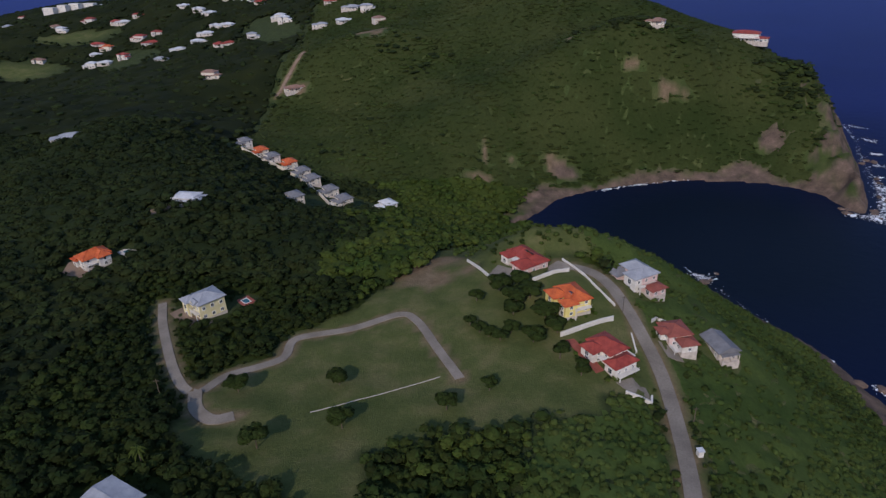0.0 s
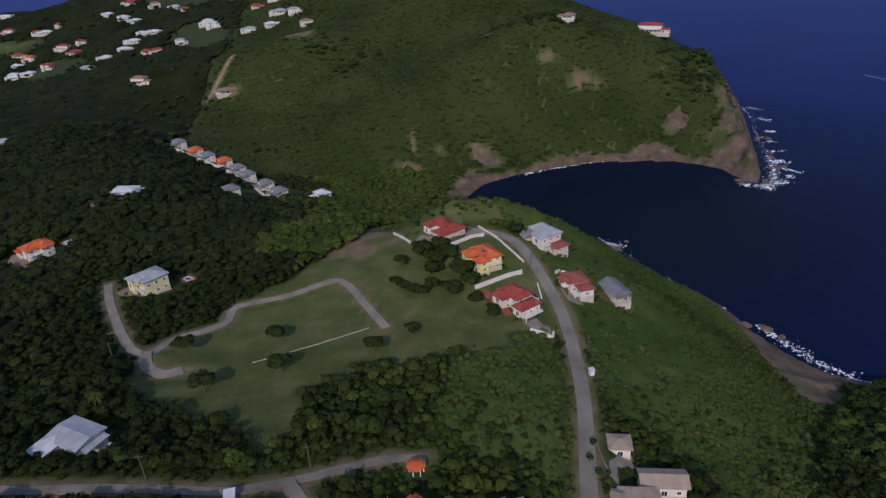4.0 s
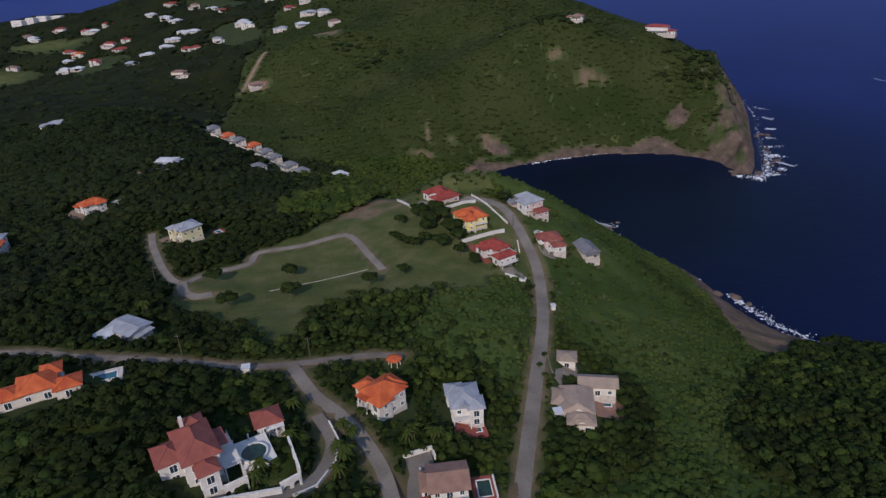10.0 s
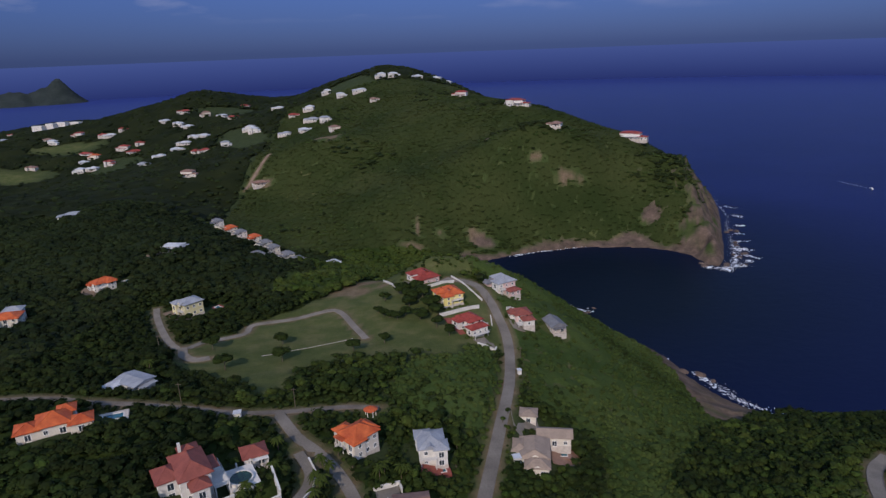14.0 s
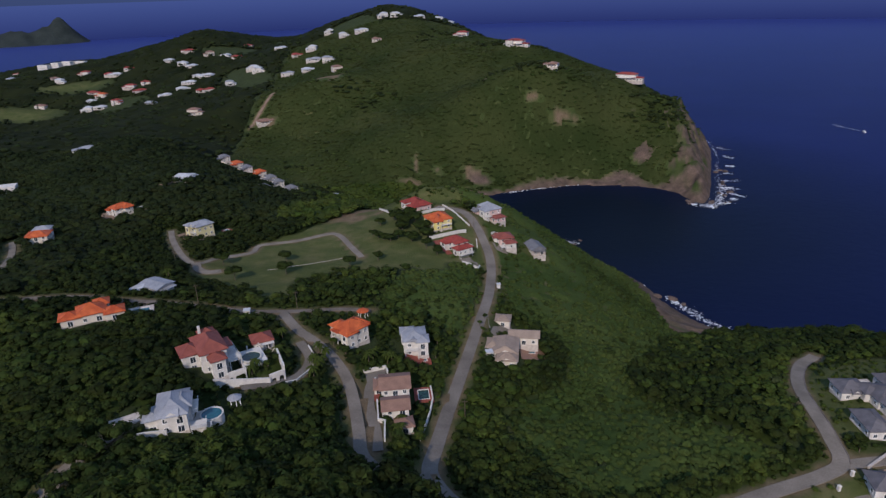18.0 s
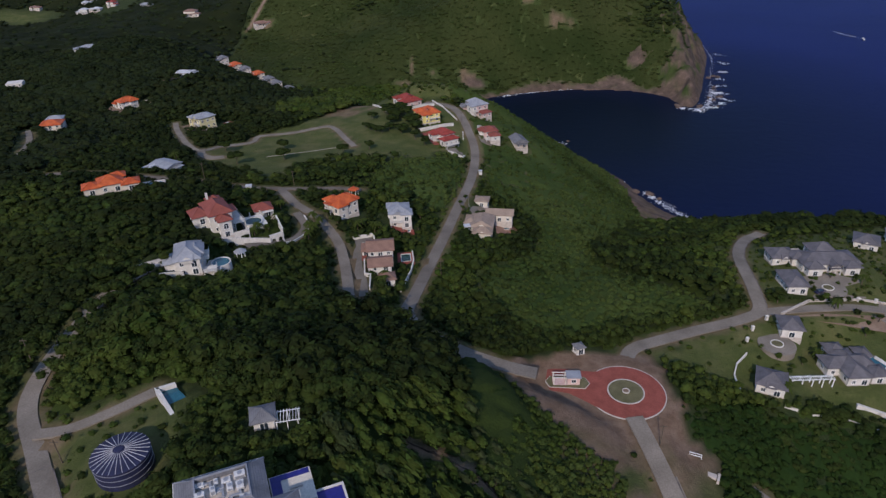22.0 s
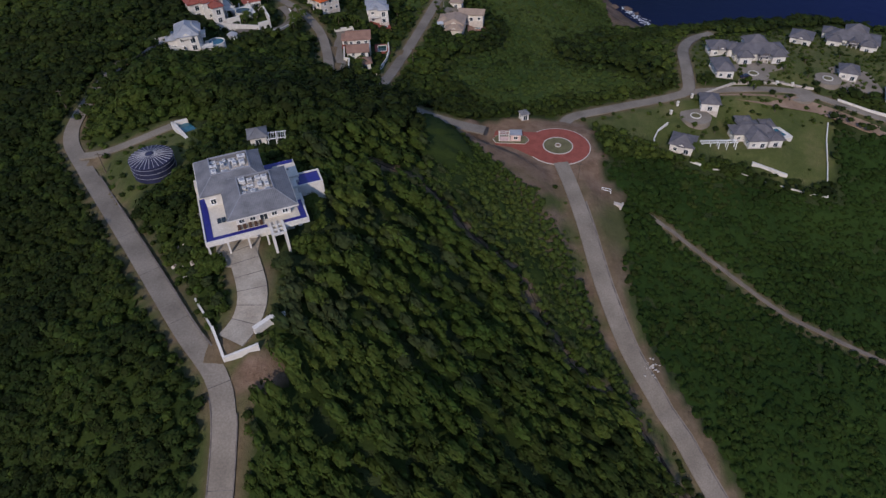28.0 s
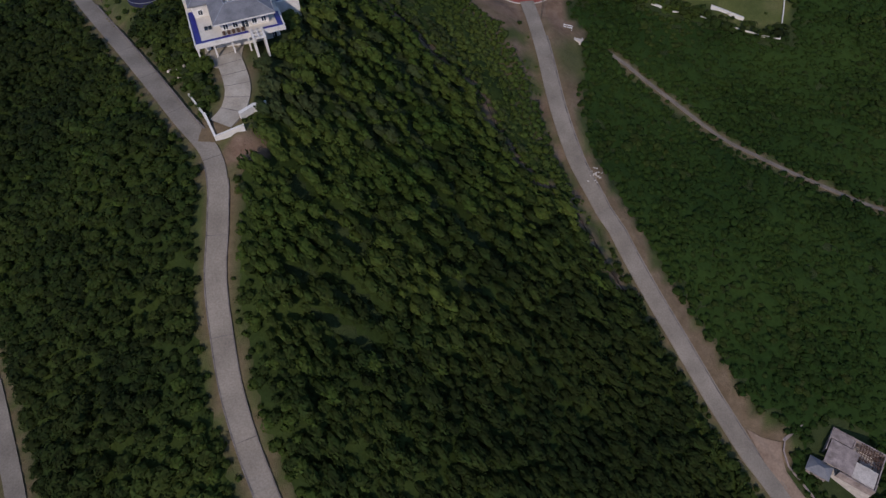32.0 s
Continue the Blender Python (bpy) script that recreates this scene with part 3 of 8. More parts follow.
def quick_mesh(name, verts, faces, mats, smooth=True):
    """A mesh from arrays of corners and of triangles or quads."""
    me = bpy.data.meshes.new(name)
    verts, faces = np.asarray(verts, np.float32), np.asarray(faces, np.int32)
    n, k = faces.shape
    me.vertices.add(len(verts))
    me.vertices.foreach_set("co", verts.ravel())
    me.loops.add(n * k)
    me.loops.foreach_set("vertex_index", faces.ravel())
    me.polygons.add(n)
    me.polygons.foreach_set("loop_start", np.arange(0, n * k, k, dtype=np.int32))
    me.polygons.foreach_set("loop_total", np.full(n, k, np.int32))
    me.polygons.foreach_set("use_smooth", np.full(n, smooth))
    for m in mats:
        me.materials.append(m)
    me.update()
    me.validate()
    return me


gx, gy = stretch(-210, 400, 3.2, -5200, 5200), stretch(-300, 320, 3.2, -4800, 5600, (700, 4.6))
GX, GY = np.meshgrid(gx, gy, indexing="ij")
fx, fy = GX.ravel(), GY.ravel()
gh = ground(fx, fy)
ni, nj = GX.shape
ii, jj = np.meshgrid(np.arange(ni - 1), np.arange(nj - 1), indexing="ij")
base = (ii * nj + jj).ravel()
quads = np.column_stack([base, base + nj, base + nj + 1, base + 1])


def ground_material():
    m = bpy.data.materials.new("ground_cover")
    m.use_nodes = True
    nt = m.node_tree
    bs = nt.nodes["Principled BSDF"]
    bs.inputs["Roughness"].default_value, bs.inputs["Specular IOR Level"].default_value = 0.95, 0.15
    tc = nt.nodes.new("ShaderNodeTexCoord")

    def noise(scale, detail=6, rough=0.6):
        nd = nt.nodes.new("ShaderNodeTexNoise")
        nd.inputs["Scale"].default_value, nd.inputs["Detail"].default_value, nd.inputs["Roughness"].default_value = scale, detail, rough
        nt.links.new(tc.outputs["Object"], nd.inputs["Vector"])
        return nd.outputs["Fac"]

    def ramp(fac, stops):
        r = nt.nodes.new("ShaderNodeValToRGB")
        while len(r.color_ramp.elements) < len(stops):
            r.color_ramp.elements.new(0.5)
        for e, (p, c) in zip(r.color_ramp.elements, stops):
            e.position, e.color = p, (*c, 1)
        nt.links.new(fac, r.inputs[0])
        return r.outputs[0]

    def mix(fac, a, b):
        x = nt.nodes.new("ShaderNodeMix")
        x.data_type = "RGBA"
        nt.links.new(fac, x.inputs["Factor"])
        nt.links.new(a, x.inputs[6])
        nt.links.new(b, x.inputs[7])
        return x.outputs[2]

    at = nt.nodes.new("ShaderNodeVertexColor")
    at.layer_name = "cover"
    sp = nt.nodes.new("ShaderNodeSeparateColor")
    nt.links.new(at.outputs[0], sp.inputs[0])
    scrub = ramp(noise(0.06), [(0.3, (0.032, 0.050, 0.014)), (0.5, (0.046, 0.066, 0.018)), (0.72, (0.070, 0.080, 0.028))])
    lawn = ramp(noise(0.09), [(0.3, (0.050, 0.068, 0.018)), (0.5, (0.076, 0.090, 0.027)), (0.72, (0.124, 0.118, 0.048))])
    soil = ramp(noise(0.2), [(0.3, (0.145, 0.090, 0.058)), (0.7, (0.245, 0.165, 0.115))])
    rock = ramp(noise(0.12), [(0.3, (0.06, 0.045, 0.035)), (0.55, (0.12, 0.085, 0.065)), (0.75, (0.19, 0.13, 0.10))])
    # darker green ground wherever the land is not open
    wood_floor = ramp(noise(0.15), [(0.3, (0.021, 0.034, 0.011)), (0.7, (0.042, 0.056, 0.018))])
    c = mix(at.outputs["Alpha"], wood_floor, scrub)
    c = mix(sp.outputs[0], c, lawn)
    c = mix(sp.outputs[1], c, soil)
    c = mix(sp.outputs[2], c, rock)
    hsv = nt.nodes.new("ShaderNodeHueSaturation")
    mp = nt.nodes.new("ShaderNodeMapRange")
    mp.inputs["To Min"].default_value, mp.inputs["To Max"].default_value = 0.55, 1.45
    fine = noise(0.9, 8, 0.75)
    nt.links.new(fine, mp.inputs["Value"])
    nt.links.new(mp.outputs[0], hsv.inputs["Value"])
    nt.links.new(c, hsv.inputs["Color"])
    nt.links.new(hsv.outputs[0], bs.inputs["Base Color"])
    bp = nt.nodes.new("ShaderNodeBump")
    bp.inputs["Strength"].default_value, bp.inputs["Distance"].default_value = 0.8, 0.6
    nt.links.new(fine, bp.inputs["Height"])
    nt.links.new(bp.outputs[0], bs.inputs["Normal"])
    return m


GROUND = ground_material()
gme = quick_mesh("ground", np.column_stack([fx, fy, gh]), quads, [GROUND])
# what grows or lies where: lawn, soil, rock
road_d, _ = nearest(fx, fy, FLAT)
wob = ripple(fx, fy, 6, 2.0) * 2.5
lawn = np.zeros(len(fx))
for poly in (FIELD, RIDGE_YARDS, ESTATE_LAWN, ESTATE_TOP, TANK_LAWN):
    lawn = np.maximum(lawn, inside(fx + wob, fy - wob, poly))
lawn = np.maximum(lawn, 0.9 * (inside(fx + wob, fy - wob, VERGE) | inside(fx, fy, EAST_VERGE)))
lawn = np.maximum(lawn, np.clip(1.2 - road_d / 3.5, 0, 0.75))
lawn = np.maximum(lawn, inside(fx + wob, fy - wob, RIDGE_GRASS) * np.clip(0.75 + 0.5 * ripple(fx, fy, 14, 2.0), 0.3, 1))
soil = np.where(inside(fx + wob, fy + wob, DIRT), np.clip(0.95 - np.clip((-62 - fy) / 14, 0, 1) * (0.55 - ripple(fx, fy, 6, 3.0)), 0, 1), 0.0)
lawn = np.maximum(lawn, inside(fx + wob, fy, GULLY) * 0.8)
soil = np.maximum(soil, inside(fx + wob, fy + wob, GULLY) * np.clip(0.25 + 0.7 * ripple(fx, fy, 5, 1.0), 0, 0.8))
soil = np.maximum(soil, np.clip(0.6 + 0.5 * ripple(fx, fy, 7, 2.0), 0, 0.9) * inside(fx + wob, fy, BARE_SLOPE))
soil = np.maximum(soil, np.clip(1.0 - road_d / 1.4, 0, 0.7))
soil = np.maximum(soil, inside(fx, fy, VERGE) * np.clip(0.35 + ripple(fx, fy, 5, 7.0) * 1.6, 0, 0.9))
soil = np.maximum(soil, inside(fx + wob, fy, EAST_VERGE) * np.clip((-84 - fy) / 20, 0.15, 0.75))
soil = np.maximum(soil, np.clip(1 - (np.hypot(fx - 19.5, fy + 161) - 4) / 1.5, 0, 1))
bare = np.zeros(len(fx))
for cx, cy, rx, ry, kind in CLEARINGS:
    edge = 0.9 + 0.55 * ripple(fx, fy, 8, 4.0) + 0.25 * ripple(fx, fy, 3.6, 2.0)
    w = np.clip((edge - np.hypot((fx - cx) / rx, (fy - cy) / ry)) * 3, 0, 1)
    if kind == "soil":
        soil = np.maximum(soil, w * 0.7)
    elif kind == "lawn":
        lawn = np.maximum(lawn, w)
    else:
        bare = np.maximum(bare, w)
slope = np.hypot(*np.gradient(gh.reshape(GX.shape), gx, gy)).ravel()
rock = np.clip((np.where(fy > 400, bluff(fx, fy) + 3, 14 + 5 * ripple(fx, fy, 12, 1.0)) - gh) / 4, 0, 1) * np.clip((slope - 0.15) * 4, 0, 1)
rock = np.maximum(rock, np.clip((slope - 0.95 - 0.35 * ripple(fx, fy, 16, 2.0)) * 3, 0, 0.9) * (fx > 270) * (fy > 420))
rock = np.maximum(np.maximum(rock, bare), np.clip((3.0 - gh) / 1.5, 0, 1))
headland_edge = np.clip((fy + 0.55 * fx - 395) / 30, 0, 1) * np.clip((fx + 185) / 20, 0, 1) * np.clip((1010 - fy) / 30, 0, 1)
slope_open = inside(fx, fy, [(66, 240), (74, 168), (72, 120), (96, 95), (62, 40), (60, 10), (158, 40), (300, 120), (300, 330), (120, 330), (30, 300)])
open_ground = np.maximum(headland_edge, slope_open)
soil = np.maximum(soil, np.clip(1.3 - nearest(fx, fy, DITCH)[0] / 2.0, 0, 1) * 0.9)
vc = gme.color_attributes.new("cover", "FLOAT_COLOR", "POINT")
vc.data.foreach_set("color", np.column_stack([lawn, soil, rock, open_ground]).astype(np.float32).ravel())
ground_ob = tagged(new("ground", gme), "hilly green coastal land with grass, scrub and rocky shore", "ground", kind="structure")

# ---- sea ----
def sea_material():
    m = bpy.data.materials.new("sea_water")
    m.use_nodes = True
    nt = m.node_tree
    bs = nt.nodes["Principled BSDF"]
    bs.inputs["Roughness"].default_value = 0.4
    bs.inputs["Specular IOR Level"].default_value = 0.05
    bs.inputs["IOR"].default_value = 1.33
    tc = nt.nodes.new("ShaderNodeTexCoord")
    n1 = nt.nodes.new("ShaderNodeTexNoise")
    n1.inputs["Scale"].default_value, n1.inputs["Detail"].default_value = 0.006, 4
    ramp = nt.nodes.new("ShaderNodeValToRGB")
    ramp.color_ramp.elements[0].position, ramp.color_ramp.elements[1].position = 0.35, 0.7
    ramp.color_ramp.elements[0].color, ramp.color_ramp.elements[1].color = (0.0056, 0.0108, 0.066, 1), (0.0082, 0.0150, 0.085, 1)
    n2 = nt.nodes.new("ShaderNodeTexNoise")
    n2.inputs["Scale"].default_value, n2.inputs["Detail"].default_value, n2.inputs["Roughness"].default_value = 0.12, 8, 0.65
    bp = nt.nodes.new("ShaderNodeBump")
    bp.inputs["Strength"].default_value, bp.inputs["Distance"].default_value = 0.35, 1.0
    for nd in (n1, n2):
        nt.links.new(tc.outputs["Object"], nd.inputs["Vector"])
    nt.links.new(n1.outputs["Fac"], ramp.inputs[0])
    # darker base colour round the bay's middle, blending to open-sea blue farther out
    dist, far_out, bay = nt.nodes.new("ShaderNodeVectorMath"), nt.nodes.new("ShaderNodeMapRange"), nt.nodes.new("ShaderNodeMix")
    dist.operation = "DISTANCE"
    dist.inputs[1].default_value = (190, 400, 0)
    far_out.inputs["From Min"].default_value, far_out.inputs["From Max"].default_value = 70, 420
    bay.data_type = "RGBA"
    bay.inputs[6].default_value = (0.0034, 0.0080, 0.017, 1)
    nt.links.new(tc.outputs["Object"], dist.inputs[0])
    nt.links.new(dist.outputs["Value"], far_out.inputs["Value"])
    nt.links.new(far_out.outputs[0], bay.inputs["Factor"])
    nt.links.new(ramp.outputs[0], bay.inputs[7])
    # paler base with distance paints in haze, to meet the backdrop
    wide, haze_blue = nt.nodes.new("ShaderNodeMapRange"), nt.nodes.new("ShaderNodeMix")
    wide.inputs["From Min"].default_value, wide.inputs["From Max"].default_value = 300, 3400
    haze_blue.data_type = "RGBA"
    haze_blue.inputs[7].default_value = (0.030, 0.050, 0.195, 1)
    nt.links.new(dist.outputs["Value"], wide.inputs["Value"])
    nt.links.new(wide.outputs[0], haze_blue.inputs["Factor"])
    nt.links.new(bay.outputs[2], haze_blue.inputs[6])
    nt.links.new(haze_blue.outputs[2], bs.inputs["Base Color"])
    nt.links.new(n2.outputs["Fac"], bp.inputs["Height"])
    nt.links.new(bp.outputs[0], bs.inputs["Normal"])
    return m


SEA = sea_material()
sx = np.concatenate([np.arange(-5200, -199, 500), np.arange(0, 801, 20), np.arange(1200, 5601, 500)]).astype(float)
sy = np.concatenate([np.arange(-5000, -399, 500), np.arange(0, 1201, 20), np.arange(1500, 5601, 400)]).astype(float)
SXX, SYY = np.meshgrid(sx, sy, indexing="ij")
si, sj = np.meshgrid(np.arange(len(sx) - 1), np.arange(len(sy) - 1), indexing="ij")
sb = (si * len(sy) + sj).ravel()
sz = 0.15 * ripple(SXX.ravel(), SYY.ravel(), 30)
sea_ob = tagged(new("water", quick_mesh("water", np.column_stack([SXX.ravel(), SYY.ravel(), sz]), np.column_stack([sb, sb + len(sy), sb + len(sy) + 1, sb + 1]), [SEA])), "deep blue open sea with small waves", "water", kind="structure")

# glowing backdrop ring, far sea and haze painted up to the horizon
hz = bpy.data.materials.new("far_sea_glow")
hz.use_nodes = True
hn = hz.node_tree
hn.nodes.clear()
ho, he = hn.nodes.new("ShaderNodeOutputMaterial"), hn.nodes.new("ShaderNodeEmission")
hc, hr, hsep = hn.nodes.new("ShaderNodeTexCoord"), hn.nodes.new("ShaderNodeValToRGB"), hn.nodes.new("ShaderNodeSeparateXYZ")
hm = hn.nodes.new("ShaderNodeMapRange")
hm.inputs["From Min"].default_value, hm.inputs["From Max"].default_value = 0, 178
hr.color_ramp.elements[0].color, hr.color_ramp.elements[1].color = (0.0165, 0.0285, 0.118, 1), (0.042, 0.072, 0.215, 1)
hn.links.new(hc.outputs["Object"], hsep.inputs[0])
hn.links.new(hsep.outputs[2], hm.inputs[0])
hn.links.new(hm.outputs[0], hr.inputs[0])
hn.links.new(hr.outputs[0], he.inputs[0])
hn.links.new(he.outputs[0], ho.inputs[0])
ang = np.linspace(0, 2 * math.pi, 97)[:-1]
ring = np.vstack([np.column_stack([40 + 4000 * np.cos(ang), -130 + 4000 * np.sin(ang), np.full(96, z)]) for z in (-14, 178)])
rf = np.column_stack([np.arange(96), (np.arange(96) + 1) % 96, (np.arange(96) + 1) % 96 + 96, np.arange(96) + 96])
tagged(new("backdrop", quick_mesh("backdrop", ring, rf, [hz])), "glowing blue distant sea with painted haze up to the horizon", "backdrop", kind="structure")


# ---- roads ----
def ribbon(line, width, z_up=0.10, thick=0.5):
    """A strip with side faces, level across."""
    p = line[:, :2]
    t = np.gradient(p, axis=0)
    t /= np.linalg.norm(t, axis=1)[:, None]
    nrm = np.column_stack([-t[:, 1], t[:, 0]]) * width / 2
    z = line[:, 2] + z_up
    rows = [np.column_stack([p + nrm, z - thick]), np.column_stack([p + nrm, z]), np.column_stack([p - nrm, z]), np.column_stack([p - nrm, z - thick])]
    n = len(p)
    faces = [(k * n + i, k * n + i + 1, (k + 1) * n + i + 1, (k + 1) * n + i) for k in range(3) for i in range(n - 1)]
    return np.vstack(rows), np.array(faces)


for k, (rname, rlabel, rwidth, rmat, pts) in enumerate(ROADS):
    v, f = ribbon(LINES[rname], rwidth, 0.10 + 0.012 * k)
    tagged(new(rname, quick_mesh(rname, v, f, [rmat], False)), rlabel, "road", kind="structure")


def road_edge(name, label, road, side, first, last, width, height, mat, gap=0.0):
    """A kerb, drain or low wall that follows one side of a road between two of its way lengths (0 to 1)."""
    line = LINES[road]
    n = len(line)
    line = line[int(first * (n - 1)):int(last * (n - 1)) + 1]
    t = np.gradient(line[:, :2], axis=0)
    t /= np.linalg.norm(t, axis=1)[:, None]
    off = ([r for r in ROADS if r[0] == road][0][2] / 2 + width / 2 + gap) * side
    edge = np.column_stack([line[:, :2] + np.column_stack([-t[:, 1], t[:, 0]]) * off, line[:, 2]])
    v, f = ribbon(edge, width, height, height + 0.9)
    tagged(new(name, quick_mesh(name, v, f, [mat], False)), label, "kerb", kind="structure")


DRAIN = material("stained_concrete", (0.10, 0.085, 0.075), (0.20, 0.17, 0.15), 0.9, 0.4, 3.0, 0.3)
KERB = material("kerb_concrete", (0.42, 0.38, 0.34), (0.52, 0.48, 0.43), 0.85, 0.5, 4.0, 0.2)
road_edge("kerb_hill_east", "low stained concrete kerb of the hill road", "hill_road", -1, 0, 0.28, 0.25, 0.30, DRAIN)
road_edge("kerb_hill_west", "low stained concrete kerb of the hill road", "hill_road", 1, 0, 0.30, 0.25, 0.30, DRAIN)
road_edge("wall_hill_road", "dark stained low wall beside the hill road", "hill_road", -1, 0.34, 0.66, 0.3, 0.6, DRAIN)
road_edge("kerb_estate_west", "pale concrete drain edge of the estate road", "estate_road", 1, 0.12, 1.0, 0.2, 0.15, CONCRETE, 0.5)
road_edge("drain_estate", "dark open drain beside the estate road", "estate_road", 1, 0.12, 1.0, 0.45, 0.05, DRAIN, 0.03)
road_edge("kerb_resort", "dark kerb of the estate drive", "resort_road", -1, 0.45, 0.95, 0.3, 0.35, DRAIN)
# joints across the concrete slabs
for road, step in (("hill_road", 9), ("mansion_drive", 2)):
    line = LINES[road]
    half = [r for r in ROADS if r[0] == road][0][2] / 2
    vs, fs = [], []
    k = [r[0] for r in ROADS].index(road)
    for i in range(2, len(line) - 2, step):
        t = line[i + 1, :2] - line[i - 1, :2]
        t = t / np.linalg.norm(t)
        nrm = np.array((-t[1], t[0])) * half
        dz = (line[i + 1, 2] - line[i - 1, 2]) / np.linalg.norm(line[i + 1, :2] - line[i - 1, :2]) * 0.09
        z = line[i, 2] + 0.10 + 0.012 * k + 0.006
        for sgn, a in ((1, -0.09), (-1, -0.09), (-1, 0.09), (1, 0.09)):
            p = line[i, :2] + nrm * sgn + t * a
            vs.append((p[0], p[1], z + dz * (1 if a > 0 else -1)))
        fs.append([len(vs) - 4, len(vs) - 3, len(vs) - 2, len(vs) - 1])
    tagged(new("joints_" + road, quick_mesh("joints", vs, fs, [DRAIN], False)), "dark joints across the concrete slabs", "joints", kind="structure")

# ---- building kit ----
def obj(name, bm, mat, parent=None, label=""):
    me = bpy.data.meshes.new(name)
    bm.normal_update()
    bm.to_mesh(me)
    bm.free()
    me.materials.append(mat)
    ob = new(name, me)
    if parent is not None:
        ob.parent = parent
    if label:
        ob["label"] = label
    return ob


def box(bm, x0, y0, z0, x1, y1, z1, bev=0.0):
    m = Matrix.Translation(((x0 + x1) / 2, (y0 + y1) / 2, (z0 + z1) / 2)) @ Matrix.Diagonal((x1 - x0, y1 - y0, z1 - z0, 1))
    r = bmesh.ops.create_cube(bm, size=1.0, matrix=m)
    if bev:
        es = list({e for v in r["verts"] for e in v.link_edges})
        bmesh.ops.bevel(bm, geom=es, offset=bev, segments=1, affect="EDGES")
    return bm


def boxes(*dims, bev=0.0):
    bm = bmesh.new()
    for d in dims:
        box(bm, *d, bev=bev)
    return bm


def part(name, bm, mat, parent, label=""):
    return obj(name, bm, mat, parent, label)


def hip_roof(w, d, z, rise, over, gable=0.0, thick=0.22):
    """A closed roof; gable 0: hipped, 1: gabled. The ridge runs along the longer side."""
    bm = bmesh.new()
    a, b = w / 2 + over, d / 2 + over
    if a >= b:
        r = (a - b) * (1 - gable) + a * gable
        ridge = [(-r, 0), (r, 0)]
    else:
        r = (b - a) * (1 - gable) + b * gable
        ridge = [(0, -r), (0, r)]
    lo = [bm.verts.new((x, y, z - thick)) for x, y in ((-a, -b), (a, -b), (a, b), (-a, b))]
    hi = [bm.verts.new((x, y, z)) for x, y in ((-a, -b), (a, -b), (a, b), (-a, b))]
    rd = [bm.verts.new((x, y, z + rise)) for x, y in ridge]
    bm.faces.new(lo[::-1])
    for i in range(4):
        bm.faces.new((lo[i], lo[(i + 1) % 4], hi[(i + 1) % 4], hi[i]))
    if a >= b:
        tops = [(hi[0], hi[1], rd[1], rd[0]), (hi[1], hi[2], rd[1]), (hi[2], hi[3], rd[0], rd[1]), (hi[3], hi[0], rd[0])]
    else:
        tops = [(hi[0], hi[1], rd[0]), (hi[1], hi[2], rd[1], rd[0]), (hi[2], hi[3], rd[1]), (hi[3], hi[0], rd[0], rd[1])]
    for t in tops:
        bm.faces.new(t)
    return bm


def caps(w, d, z, rise, over, gable=0.0):
    """Ridge and hip caps as thin raised bars."""
    a, b = w / 2 + over, d / 2 + over
    r = (abs(a - b)) * (1 - gable) + max(a, b) * gable
    ends = [Vector((-r, 0, z + rise)), Vector((r, 0, z + rise))] if a >= b else [Vector((0, -r, z + rise)), Vector((0, r, z + rise))]
    segs = [tuple(ends)]
    for x, y in ((-a, -b), (a, -b), (a, b), (-a, b)):
        c = Vector((x, y, z))
        segs.append((c, min(ends, key=lambda e: (e - c).length)))
    bm = bmesh.new()
    for p, q in segs:
        if (q - p).length < 0.3:
            continue
        m = Matrix.Translation((p + q) / 2) @ (q - p).to_track_quat("Y", "Z").to_matrix().to_4x4() @ Matrix.Diagonal((0.28, (q - p).length, 0.16, 1))
        bmesh.ops.create_cube(bm, size=1.0, matrix=m)
    return bm


WINDOW_MESH = {}


def window(parent, x, y, z, turn, w=1.3, h=1.4, door=False):
    """A framed window (or glazed door) on a wall face at x, y, z, turned about z."""
    key = (round(w, 1), round(h, 1))
    if key not in WINDOW_MESH:
        t = 0.12
        fr = boxes((-w / 2 - t, -0.10, -h / 2 - t, -w / 2, 0.04, h / 2 + t), (w / 2, -0.10, -h / 2 - t, w / 2 + t, 0.04, h / 2 + t), (-w / 2, -0.10, h / 2, w / 2, 0.04, h / 2 + t), (-w / 2, -0.16, -h / 2 - t, w / 2, 0.04, -h / 2), (-0.04, -0.07, -h / 2, 0.04, 0.03, h / 2))
        me = bpy.data.meshes.new("window")
        fr.to_mesh(me)
        fr.free()
        me.materials.append(FRAME)
        pn = boxes((-w / 2, -0.03, -h / 2, w / 2, 0.02, h / 2))
        mp = bpy.data.meshes.new("pane")
        pn.to_mesh(mp)
        pn.free()
        mp.materials.append(GLASS)
        WINDOW_MESH[key] = (me, mp)
    me, mp = WINDOW_MESH[key]
    ob = new("glazed_door" if door else "window", me)
    ob.parent = parent
    ob.matrix_local = pose(x, y, z, 0, 0, turn)
    pane = new("pane", mp)
    pane.parent = ob
    return ob


